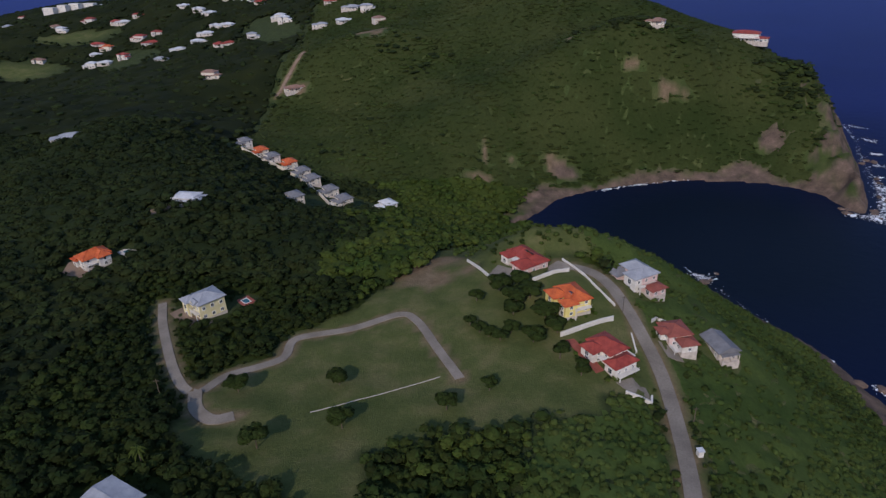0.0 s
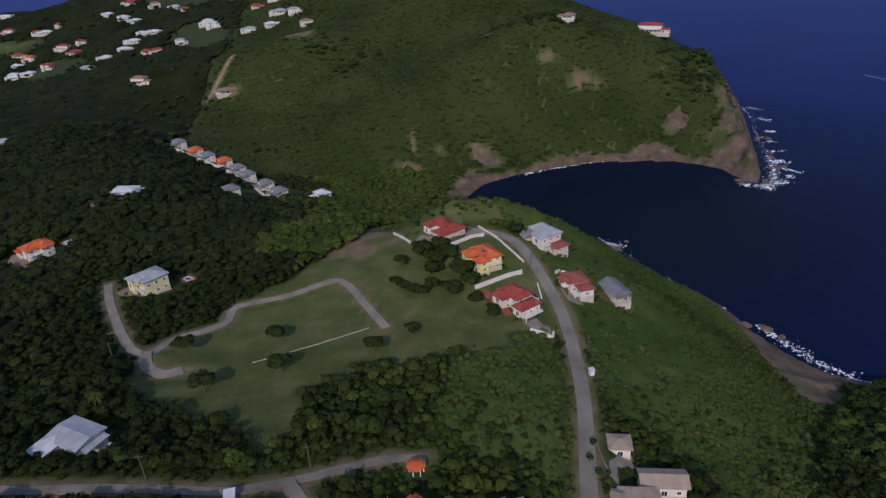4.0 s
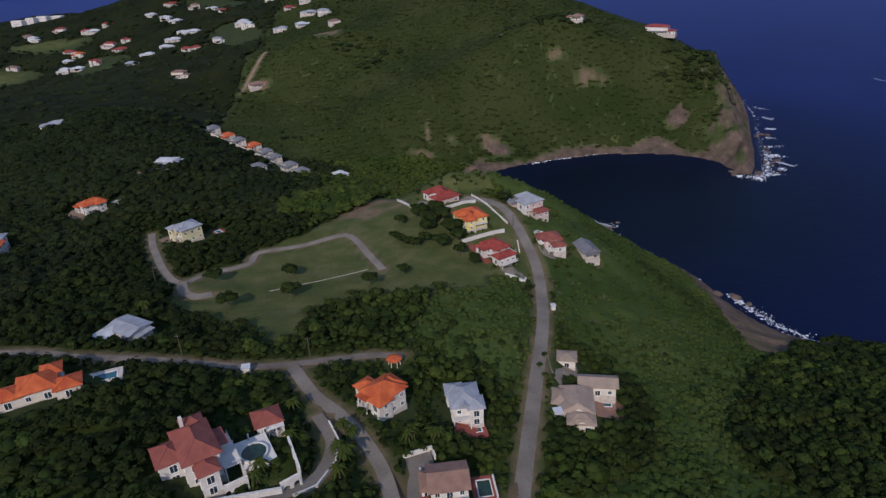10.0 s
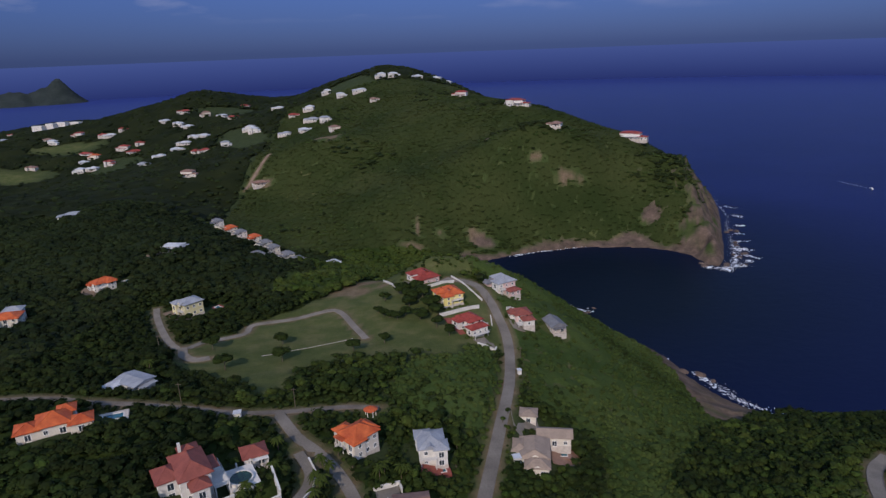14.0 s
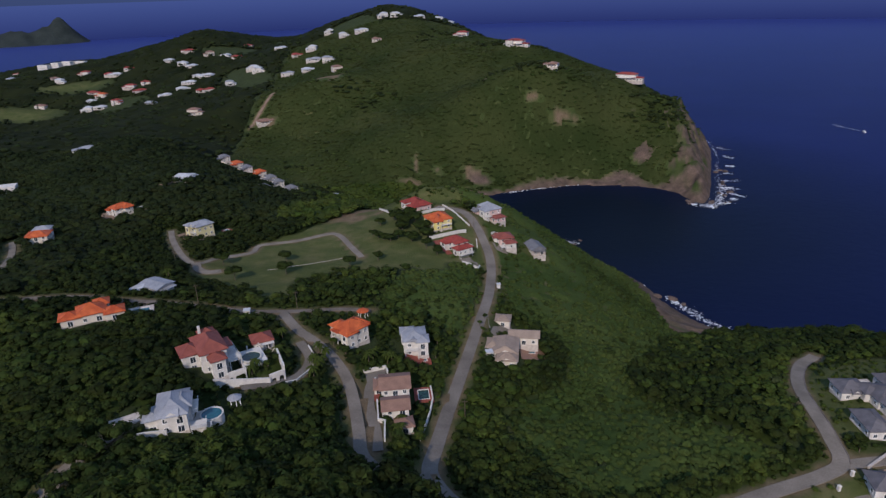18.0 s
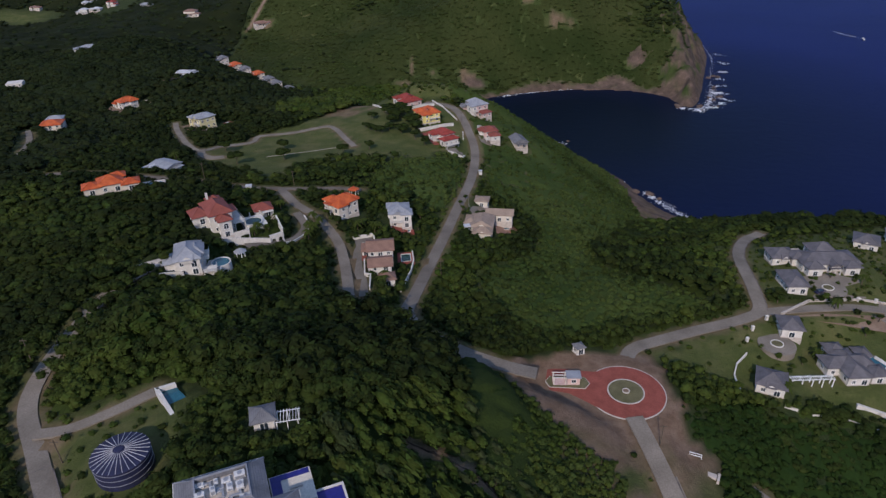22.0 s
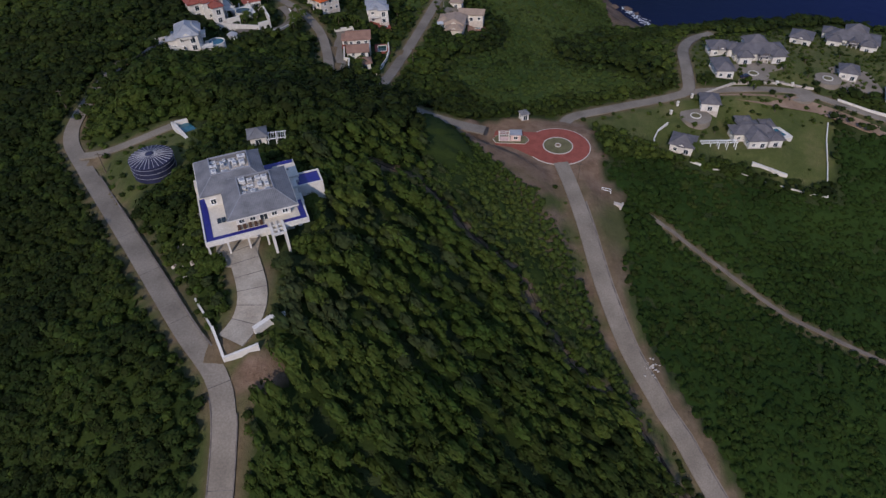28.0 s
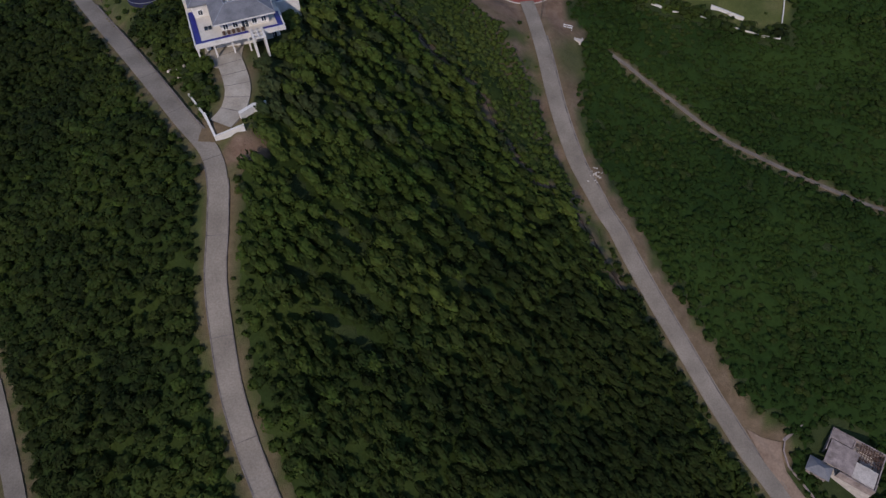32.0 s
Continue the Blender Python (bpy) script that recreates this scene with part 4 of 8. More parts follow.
def windows_round(thing, x0, y0, x1, y1, z0, floors, floor_h=2.9, faces="FRLB", gap=2.9, doors=True):
    """Rows of windows on the faces of a block: front, right, left, back."""
    for fl in range(floors):
        z = z0 + fl * floor_h + 1.55
        for f in faces:
            length = (x1 - x0) if f in "FB" else (y1 - y0)
            n = max(1, int((length - 0.8) / gap))
            for i in range(n):
                u = (i + 0.5) / n
                tall = doors and f == "F" and i == n // 2
                h, zz = (2.1, z - 0.45) if tall else (1.3, z)
                w = 1.6 if tall else 1.1
                if f == "F":
                    window(thing, x0 + u * length, y0 - 0.005, zz, 0, w, h, tall)
                elif f == "B":
                    window(thing, x0 + u * length, y1 + 0.005, zz, 180, w, h)
                elif f == "R":
                    window(thing, x1 + 0.005, y0 + u * length, zz, 90, w, h)
                else:
                    window(thing, x0 - 0.005, y0 + u * length, zz, -90, w, h)


def cross_gable(thing, x, y, w, d, z, rise, roof_mat, wall_mat, turn=0):
    """A small gable running out of a roof slope, with its white barge and wall."""
    e = part("gable_roof", hip_roof(w, d, z, rise, 0.25, 1.0, 0.14), roof_mat, thing)
    e.matrix_local = pose(x, y, 0, 0, 0, turn)
    bm = bmesh.new()
    for t in (-d / 2 + 0.1,):
        bm.faces.new([bm.verts.new(p) for p in ((-w / 2, t, z - 1.2), (w / 2, t, z - 1.2), (w / 2, t, z), (0, t, z + rise * 0.92), (-w / 2, t, z))])
    g = part("gable_wall", bm, wall_mat, thing)
    g.matrix_local = pose(x, y, 0, 0, 0, turn)


def porch(thing, x0, y0, x1, y1, z, mat, roof_mat, n=3):
    """A lean-to porch on slender columns."""
    part("porch_roof", boxes((x0, y0, z, x1, y1, z + 0.22)), roof_mat, thing)
    for i in range(n):
        u = x0 + 0.2 + (x1 - x0 - 0.6) * i / (n - 1)
        part("column", boxes((u, y0 + 0.15, z - 5, u + 0.26, y0 + 0.41, z)), mat, thing)
    part("porch_floor", boxes((x0, y0, z - 6, x1, y1, z - 2.7)), STONE, thing)


def apron(label, pts, mat, name="driveway"):
    """A flat paved piece that follows the ground under its corners."""
    zs = [gz(x, y) for x, y in pts]
    cx, cy = sum(p[0] for p in pts) / len(pts), sum(p[1] for p in pts) / len(pts)
    bm = bmesh.new()
    n = len(pts)
    lo, hi = [bm.verts.new((x - cx, y - cy, z - 1.2)) for (x, y), z in zip(pts, zs)], [bm.verts.new((x - cx, y - cy, z + 0.22)) for (x, y), z in zip(pts, zs)]
    c = bm.verts.new((0, 0, max(gz(cx, cy), sum(zs) / n) + 0.22))
    for i in range(n):
        bm.faces.new((lo[i], lo[(i + 1) % n], hi[(i + 1) % n], hi[i]))
        bm.faces.new((hi[i], hi[(i + 1) % n], c))
    bmesh.ops.recalc_face_normals(bm, faces=bm.faces)
    ob = obj(name, bm, mat)
    ob.location = (cx, cy, 0)
    AREAS.append(pts)
    return tagged(ob, label, "paving", kind="structure")


AREAS = []
FOOTPRINTS = []      # x, y, clear radius


def base(name, label, x, y, yaw, z=None, category="house", group="", clear=0):
    ob = tagged(new(name), label, category, group)
    z = gz(x, y) if z is None else z
    ob.matrix_world = pose(x, y, z, 0, 0, yaw)
    if clear:
        FOOTPRINTS.append((x, y, clear))
    return ob


def block(thing, w, d, wall_h, roof_mat, wall_mat, x=0.0, y=0.0, floors=1, rise=2.2, over=0.7, gable=0.0, down=4.0, faces="FRLB", z0=0.0, roof=True, gap=2.9, with_caps=True):
    """A walled block with windows and a pitched roof, as parts of thing."""
    top = z0 + wall_h
    bm = boxes((x - w / 2, y - d / 2, z0 - down, x + w / 2, y + d / 2, top + (0 if roof else 0.5)))
    part("wall", bm, wall_mat, thing)
    bm = boxes((x - w / 2 - 0.12, y - d / 2 - 0.12, z0 - down, x + w / 2 + 0.12, y + d / 2 + 0.12, z0 + 0.25))
    part("plinth", bm, STONE, thing)
    if roof:
        r = part("roof", hip_roof(w, d, top + 0.2, rise, over, gable), roof_mat, thing)
        r.location = (x, y, 0)
        if with_caps:
            c = part("ridge_cap", caps(w, d, top + 0.2, rise, over, gable), roof_mat, r)
            c.location = (0, 0, 0)
        if gable >= 0.99:
            bm = bmesh.new()
            for s in (-1, 1):
                if w >= d:
                    vs = [(s * w / 2, -d / 2, top), (s * w / 2, d / 2, top), (s * w / 2, 0, top + rise * 0.95)]
                else:
                    vs = [(-w / 2, s * d / 2, top), (w / 2, s * d / 2, top), (0, s * d / 2, top + rise * 0.95)]
                bm.faces.new([bm.verts.new(v) for v in vs])
            g = part("gable_wall", bm, wall_mat, thing)
            g.location = (x, y, 0)
    else:
        part("roof", boxes((x - w / 2 + 0.25, y - d / 2 + 0.25, top + 0.02, x + w / 2 - 0.25, y + d / 2 - 0.25, top + 0.2)), roof_mat, thing)
    windows_round(thing, x - w / 2, y - d / 2, x + w / 2, y + d / 2, z0, floors, wall_h / floors, faces, gap)


BALUSTER = {}


def balcony(thing, x0, y0, x1, y1, z, mat=None, posts=True):
    """A slab with rail, balusters and posts down to the ground."""
    mat = mat or WHITE
    b = part("balcony", boxes((x0, y0, z - 0.22, x1, y1, z)), mat, thing)
    dims = [(x0, y0, z + 0.9, x1, y0 + 0.12, z + 1.02), (x0, y0 + 0.12, z + 0.9, x0 + 0.12, y1, z + 1.02), (x1 - 0.12, y0 + 0.12, z + 0.9, x1, y1, z + 1.02)]
    part("handrail", boxes(*dims), mat, b)
    n = max(2, min(14, int((x1 - x0) / 0.5)))
    if mat.name not in BALUSTER:
        BALUSTER[mat.name] = obj("baluster", boxes((-0.05, -0.05, 0, 0.05, 0.05, 0.9)), mat, b).data
        bpy.data.objects.remove([o for o in b.children if o.name.startswith("baluster")][0])
    for i in range(n + 1):
        q = new("baluster", BALUSTER[mat.name])
        q.parent = b
        q.location = (x0 + 0.06 + (x1 - x0 - 0.12) * i / n, y0 + 0.06, z)
    if posts:
        k = max(1, int((x1 - x0) / 3.2))
        for i in range(k + 1):
            px = x0 + 0.05 + (x1 - x0 - 0.4) * i / k
            part("post", boxes((px, y0 + 0.02, z - 5.5, px + 0.3, y0 + 0.32, z - 0.22)), mat, thing)


def pool(label, x, y, yaw, w, d, z=None, deck=None, clear=5, water=None):
    """A sunken pool: coping, water sheet and deck slab."""
    ob = base("swimming_pool", label, x, y, yaw, z, "pool", "", clear)
    dk = deck or STONE
    a, b, m = w / 2, d / 2, 1.6
    part("deck", boxes((-a - m, -b - m, -3, -a - 0.3, b + m, 0.25), (a + 0.3, -b - m, -3, a + m, b + m, 0.25), (-a - 0.3, -b - m, -3, a + 0.3, -b - 0.3, 0.25), (-a - 0.3, b + 0.3, -3, a + 0.3, b + m, 0.25)), dk, ob)
    part("coping", boxes((-a - 0.3, -b - 0.3, -1, -a, b + 0.3, 0.34), (a, -b - 0.3, -1, a + 0.3, b + 0.3, 0.34), (-a, -b - 0.3, -1, a, -b, 0.34), (-a, b, -1, a, b + 0.3, 0.34)), WHITE, ob)
    part("water_sheet", boxes((-a, -b, -1, a, b, 0.12)), water or POOLWATER, ob)
    return ob


def round_pool(label, x, y, r, z, clear=4, height=1.2, water=None):
    ob = base("swimming_pool", label, x, y, 0, z, "pool", "", clear)
    bm = bmesh.new()
    bmesh.ops.create_cone(bm, segments=28, radius1=r, radius2=r, depth=height + 4, cap_ends=True, matrix=Matrix.Translation((0, 0, (height - 4) / 2)))
    part("water_sheet", bm, water or POOLWATER, ob)
    bm = bmesh.new()
    ro, ri = [], []
    for i in range(28):
        a = 2 * math.pi * i / 28
        c, s = math.cos(a), math.sin(a)
        ro.append([bm.verts.new((c * (r + 0.45), s * (r + 0.45), z_)) for z_ in (-4, height + 0.2)])
        ri.append([bm.verts.new((c * (r + 0.01), s * (r + 0.01), z_)) for z_ in (-4, height + 0.2)])
    for i in range(28):
        j = (i + 1) % 28
        bm.faces.new((ro[i][0], ro[j][0], ro[j][1], ro[i][1]))
        bm.faces.new((ro[i][1], ro[j][1], ri[j][1], ri[i][1]))
        bm.faces.new((ri[i][1], ri[j][1], ri[j][0], ri[i][0]))
    part("rim_wall", bm, WHITE, ob)
    return ob


def wall_run(label, points, h=1.1, t=0.3, mat=None, name="garden_wall"):
    """A low wall over the ground along a line, with a coping."""
    ob = base(name, label, points[0][0], points[0][1], 0, 0, "wall")
    ob.matrix_world = Matrix.Identity(4)
    for (x0, y0), (x1, y1) in zip(points[:-1], points[1:]):
        n = max(1, int(math.hypot(x1 - x0, y1 - y0) / 6))
        for i in range(n):
            a, b = Vector((x0 + (x1 - x0) * i / n, y0 + (y1 - y0) * i / n, 0)), Vector((x0 + (x1 - x0) * (i + 1) / n, y0 + (y1 - y0) * (i + 1) / n, 0))
            za, zb = gz(a.x, a.y), gz(b.x, b.y)
            ln, c, yaw = (b - a).length, (a + b) / 2, math.degrees(math.atan2(b.y - a.y, b.x - a.x))
            bm = boxes((-ln / 2 - t / 2, -t / 2, -1.5, ln / 2 + t / 2, t / 2, h), (-ln / 2 - t / 2 - 0.03, -t / 2 - 0.06, h, ln / 2 + t / 2 + 0.03, t / 2 + 0.06, h + 0.1))
            for v in bm.verts:
                v.co.z += (zb - za) * v.co.x / ln
            p = part("panel", bm, mat or WHITE, ob)
            p.matrix_local = pose(c.x, c.y, (za + zb) / 2, 0, 0, yaw)
    return ob


# ---- houses near the ridge road ----
h = base("villa", "white villa with red tile roof and long dark solar panels", 29, 239.3, -58, clear=12)
block(h, 17, 8, 3.6, R_RED, PINK, y=2.2, rise=2.3)
block(h, 7, 8, 3.6, R_RED, PINK, x=5.2, y=-3.5, rise=2.0, z0=0.02)
block(h, 5, 6, 3.4, R_RED, WHITE, x=-5.6, y=-3.0, rise=1.5, z0=0.04)
porch(h, -2.6, -5.4, 1.6, -1.8, 3.0, WHITE, WHITE)
apron("pale paved forecourt of the red roofed villa", [(13, 231), (20, 224), (27, 225), (24, 234), (18, 240)], CONCRETE)
apron("grey paved drive beside the red roofed villa", [(38, 229), (46, 232), (50, 237), (44, 241), (39, 236)], CONCRETE)
h = base("villa", "yellow two storey villa with bright orange tile roof", 42.8, 205.8, -69, clear=9)
block(h, 12.4, 8.4, 5.6, R_ORANGE, YELLOW, floors=2, rise=2.5, y=1.4)
block(h, 6.4, 6, 5.4, R_ORANGE, YELLOW, x=-2.4, y=-4.2, floors=2, rise=1.9, z0=0.02)
block(h, 4.4, 5, 5.2, R_ORANGE, YELLOW, x=5.0, y=-3.4, floors=2, rise=1.4, z0=0.04)
balcony(h, 0.9, -7.2, 5.5, -5.9, 2.9)
balcony(h, 6.2, -2, 8.2, 5, 2.9)
h = base("villa", "white villa with bright red tile roof and balconies", 51.5, 177, -59, clear=10)
block(h, 11, 8.0, 5.0, R_RED, WHITE, floors=2, rise=2.2, x=-2, y=1.4)
block(h, 6, 5.4, 4.8, R_RED, WHITE, floors=2, x=-3.5, y=-3.8, rise=1.6, z0=0.02)
block(h, 5, 9.5, 3.4, R_RED, WHITE, x=6.2, rise=1.5, z0=0.04)
balcony(h, 8.8, -4.5, 10.8, 4.5, 0.9)
part("roof_terrace", boxes((0.4, -5.2, 3.2, 3.6, -2.6, 3.5)), WHITE, h)
balcony(h, -1, 5.4, 6, 7.2, 2.6, posts=False)
apron("red brick forecourt beside the white villa", [(38.5, 186), (42, 178), (46, 169), (49, 171), (45, 181), (41.5, 187)], PAVER_RED)
apron("pale concrete forecourt below the white villa", [(52, 165.6), (56, 160.5), (62, 160), (63.5, 167), (58, 169)], CONCRETE)
h = base("villa", "large pink and white villa with grey shingle roof", 73.9, 227.4, -62, clear=11)
block(h, 13, 8, 6.6, R_GREY, PINK, floors=2, rise=2.6, y=1.6)
block(h, 6.4, 12, 6.4, R_GREY, WHITE, x=3.0, floors=2, rise=2.2, z0=0.02)
block(h, 4, 10, 4.2, R_SLATE, PINK, x=-4.5, y=-2.6, rise=1.6, z0=0.04)
block(h, 5.5, 7, 2.8, R_MAROON, PINK, x=9.5, y=1.5, rise=1.2, z0=0.0)
balcony(h, 6.6, -5, 8.4, 4, 3.3)
for k in range(3):
    cross_gable(h, -5.6, -6.2 + 3.2 * k, 1.5, 1.8, 5.2, 0.9, R_SLATE, WHITE, -90)
h = base("villa", "pale pink villa with maroon tile roof", 80.5, 193, -80, clear=8)
block(h, 9, 8.5, 4.6, R_MAROON, PINK, floors=2, rise=2.0, x=-1.5)
block(h, 5, 6, 3.2, R_MAROON, WHITE, x=5.2, y=1.5, rise=1.3, z0=0.02)
block(h, 4, 4, 4.8, R_MAROON, WHITE, x=-1, y=-4.6, rise=1.2, floors=2, z0=0.04)
balcony(h, 2.8, -4.2, 7.6, -1.6, 1.0)
apron("pale paved forecourt of the pink villa", [(73, 190), (74.5, 182), (81, 183), (80, 188)], CONCRETE)
h = base("cottage", "dark grey gabled cottage on the slope", 98.8, 195.8, 12, clear=7)
block(h, 8, 11.5, 3.4, R_SLATE, STONE, rise=2.2, gable=1.0)
porch(h, -3.6, -7.8, 3.6, -5.8, 2.8, STONE, R_SLATE)
h = base("house", "tan house with brown shingle hip roofs", 66.6, 80.2, -10, clear=11)
block(h, 10, 12, 3.6, R_TAN, CREAM, rise=2.3, y=-1, gable=0.6)
block(h, 5, 7.5, 3.5, R_TAN, CREAM, x=-5.4, y=0.5, rise=1.6, z0=0.03)
block(h, 12, 6.0, 3.6, R_TAN, CREAM, x=7.5, y=9.0, rise=1.7, z0=0.02, gable=1.0)
block(h, 8, 6, 3.4, R_TAN, CREAM, x=1.0, y=-9, rise=1.6, z0=-0.4)
cross_gable(h, 0.2, -5.8, 3.6, 3.4, 4.1, 1.1, R_TAN, CREAM)
cross_gable(h, 1.0, -11.4, 3.0, 2.6, 3.5, 1.0, R_TAN, CREAM)
apron("brown tiled patio beside the tan house", [(73, 88), (73, 77), (80, 76), (85, 84), (82, 90)], R_BROWN)
apron("pale gravel drive of the tan house", [(61.5, 107), (61, 92), (63.4, 88), (65.5, 96), (72, 97), (72, 106)], CONCRETE)
h = base("garage", "small cream garage with tan shingle roof", 68.4, 103, -12, clear=5)
block(h, 6, 5.4, 3.2, R_TAN, CREAM, rise=1.2)
# ---- houses round the inner lane ----
h = base("villa", "tall white villa with maroon tile roofs and arched porch", -37.6, 33, 31, clear=10)
block(h, 8, 13, 7.2, R_MAROON, WHITE, floors=2, rise=2.8, y=0.5)
block(h, 6, 7, 6.2, R_MAROON, WHITE, x=-6.0, y=1.5, floors=2, rise=2.2, z0=0.02)
block(h, 4.2, 5, 6.6, R_MAROON, WHITE, x=0.3, y=-7.6, floors=2, rise=1.4, z0=-0.6)
block(h, 4.4, 4.4, 7.4, R_MAROON, WHITE, x=1.2, y=7.6, floors=2, rise=1.8, z0=0.04)
balcony(h, 4.1, -7, 8.2, 5, 2.4)
part("terrace_roof", boxes((4.1, -2, 5.2, 7.2, 4.8, 5.4)), R_MAROON, h)
part("chimney", boxes((-1.6, 6.2, 8.4, -0.8, 7.0, 11.2)), WHITE, h)
h = base("pool_house", "small white pool house with maroon hip roof", -25.7, 51.5, 23, clear=6)
block(h, 6.6, 6.2, 3.2, R_MAROON, WHITE, rise=2.0)
porch(h, -1, -5.2, 3.6, -3.1, 2.8, WHITE, WHITE)
h = base("villa", "white villa with grey metal hip roof", -37.7, -0.4, 16, clear=9)
block(h, 7.6, 11.6, 5.8, R_GREY, WHITE, floors=2, rise=2.8)
block(h, 3.8, 6, 4.4, R_GREY, WHITE, x=-5.4, y=-1, rise=1.4, z0=0.02)
block(h, 4.0, 6.4, 5.6, R_GREY, WHITE, x=2.6, y=1.0, floors=2, rise=2.0, z0=0.03)
cross_gable(h, 0.0, -5.2, 3.6, 3.0, 6.1, 1.2, R_GREY, WHITE)
balcony(h, 4.2, -6.5, 8.4, -2.5, 0.6)
balcony(h, 4.7, -2.2, 6.4, 4.4, 3.2, posts=False)
h = base("villa", "cream villa with bright orange tile hip roofs", 4.4, 67.1, -46, clear=9)
block(h, 8.6, 9.6, 6.6, R_ORANGE, CREAM, floors=2, rise=2.6, x=0.6)
block(h, 5, 5, 5.2, R_ORANGE, CREAM, x=-5.8, y=-1, floors=2, rise=1.6, z0=0.02)
block(h, 6.4, 4.6, 6.2, R_ORANGE, CREAM, x=0, y=3.8, floors=2, rise=1.8, z0=0.03)
block(h, 4.2, 4.6, 6.0, R_ORANGE, CREAM, x=3.2, y=-3.4, floors=2, rise=1.6, z0=0.04)
balcony(h, -3.4, -7.2, 1.0, -4.9, 3.2, WHITE)
for px in (-3.0, -1.6, 0.2):
    part("column", boxes((px, -7.0, 3.3, px + 0.3, -6.7, 6.2)), WHITE, h)
part("porch_roof", boxes((-3.6, -7.3, 6.2, 1.0, -4.8, 6.45)), R_ORANGE, h)
h = base("villa", "white villa with pale blue grey roof", 28.7, 69.3, 4, clear=8)
block(h, 8.4, 10.4, 6.4, R_GREY, WHITE, floors=2, rise=2.2)
block(h, 4.2, 5, 6.2, R_GREY, WHITE, x=3.0, y=-3.6, floors=2, rise=1.4, z0=0.02)
block(h, 4.6, 4.6, 6.2, R_GREY, WHITE, x=-2.6, y=3.8, floors=2, rise=1.5, z0=0.03)
cross_gable(h, -0.6, -3.8, 3.2, 3.4, 6.8, 1.1, R_GREY, WHITE)
balcony(h, -4, -7.2, 1.4, -5.3, 3.2)
apron("red tiled deck below the white villa", [(25, 65), (25, 59), (35, 59.5), (35, 65)], PAVER_RED)
h = base("townhouse", "white townhouse with brown shingle gable roof", 22.1, 37.8, 4, clear=7)
block(h, 9.6, 9.0, 5.6, R_BROWN, WHITE, floors=2, rise=1.9, gable=1.0)
block(h, 2.6, 6, 5.0, R_BROWN, WHITE, x=-5.6, y=0, floors=2, rise=0.8, z0=0.02)
balcony(h, 0.5, -6.6, 4.8, -4.6, 2.8)
h = base("townhouse", "white lower townhouse with brown shingle roof", 22.8, 25.1, 5, clear=6)
block(h, 8.2, 7, 4.8, R_BROWN, WHITE, floors=2, rise=1.5, gable=1.0)
balcony(h, -4.6, -3.2, -4.1, 3.2, 2.6, posts=False)
apron("grey concrete parking court", [(10.8, 48), (18, 50.6), (18.6, 46), (16, 43), (12, 42.6)], ASPHALT)
apron("red brick court between the townhouses", [(12.4, 37.5), (17, 37.5), (17, 30.6), (12.8, 30.6)], PAVER_RED)
h = base("bungalow", "low bungalow with bright orange tile roofs", -88.2, 58.2, 25, clear=10)
block(h, 9, 8.5, 3.4, R_ORANGE, CREAM, rise=2.6, x=1)
block(h, 6, 5.5, 3.0, R_ORANGE, CREAM, x=8.4, y=-3.5, rise=1.5, z0=0.02)
block(h, 6, 6, 3.0, R_ORANGE, CREAM, x=-6, y=-1.2, rise=1.6, z0=0.03)
block(h, 4.5, 4.5, 3.6, R_ORANGE, CREAM, x=4.4, y=4.6, rise=1.5, z0=0.04)
h = base("house", "low house with weathered grey roof and a white wing", -81.3, 100.4, -30, clear=8)
block(h, 11, 8.5, 3.2, R_GREY, WHITE, rise=0.9, gable=1.0)
block(h, 5, 6, 2.9, R_WHITE, WHITE, x=-3.8, y=-6.2, rise=0.7, z0=0.02, gable=1.0)
porch(h, 5.8, -3.5, 8.6, 3.5, 2.6, WHITE, R_GREY)
part("water_cistern", boxes((-7.4, -2, -1, -5.8, 0.4, 2.2)), STONE, h)
# ---- houses in the valley ----
h = base("house", "pale yellow house with grey metal roof", -98, 209.2, -44, clear=9)
block(h, 9.6, 10.6, 7.0, R_GREY, PALE_YELLOW, floors=2, rise=2.0)
block(h, 4.6, 4.6, 6.8, R_GREY, PALE_YELLOW, x=-3.0, y=-5.0, floors=2, rise=1.5, z0=0.03)
cross_gable(h, 1.6, -5.2, 3.4, 3.0, 7.3, 1.2, R_GREY, PALE_YELLOW)
balcony(h, -0.4, -7.0, 4.6, -5.3, 3.4)
apron("pale stony yard of the yellow house", [(-112, 206), (-106, 200), (-100, 197), (-93, 201), (-96, 204), (-108, 212)], SOIL)
h = base("house", "white house with orange tile roof in trees", -159.6, 245.2, -40, clear=9)
block(h, 7.5, 11.5, 4.8, R_ORANGE, WHITE, floors=2, rise=2.2)
block(h, 10.5, 5.0, 4.8, R_ORANGE, WHITE, y=2.2, x=1.0, floors=2, rise=1.8, z0=0.02)
block(h, 4.0, 4.0, 3.2, R_ORANGE, WHITE, y=-4.8, x=-4.2, rise=1.2, z0=0.02)
balcony(h, 3.8, -5.4, 5.6, -0.6, 2.6)
apron("pale stony yard of the orange roofed house", [(-172, 246), (-170, 236), (-160, 233), (-154, 238), (-160, 240), (-166, 248)], SOIL)
h = base("house", "low house with bright white metal roof", -136.8, 300, -10, clear=8)
block(h, 12, 8, 3.6, R_WHITE, STONE, rise=1.2)
block(h, 5, 6, 3.4, R_GREY, STONE, x=7.2, y=-1.4, rise=0.9, z0=0.02)
porch(h, -5.4, -6.4, 4.6, -4, 2.8, WHITE, R_WHITE)
apron("pale stony lane to the white roofed house", [(-156, 290), (-150, 285), (-143, 292), (-144, 297), (-150, 294)], SOIL)
h = base("house", "house with orange and grey roofs in the woods", -176, 181.5, 12, clear=9)
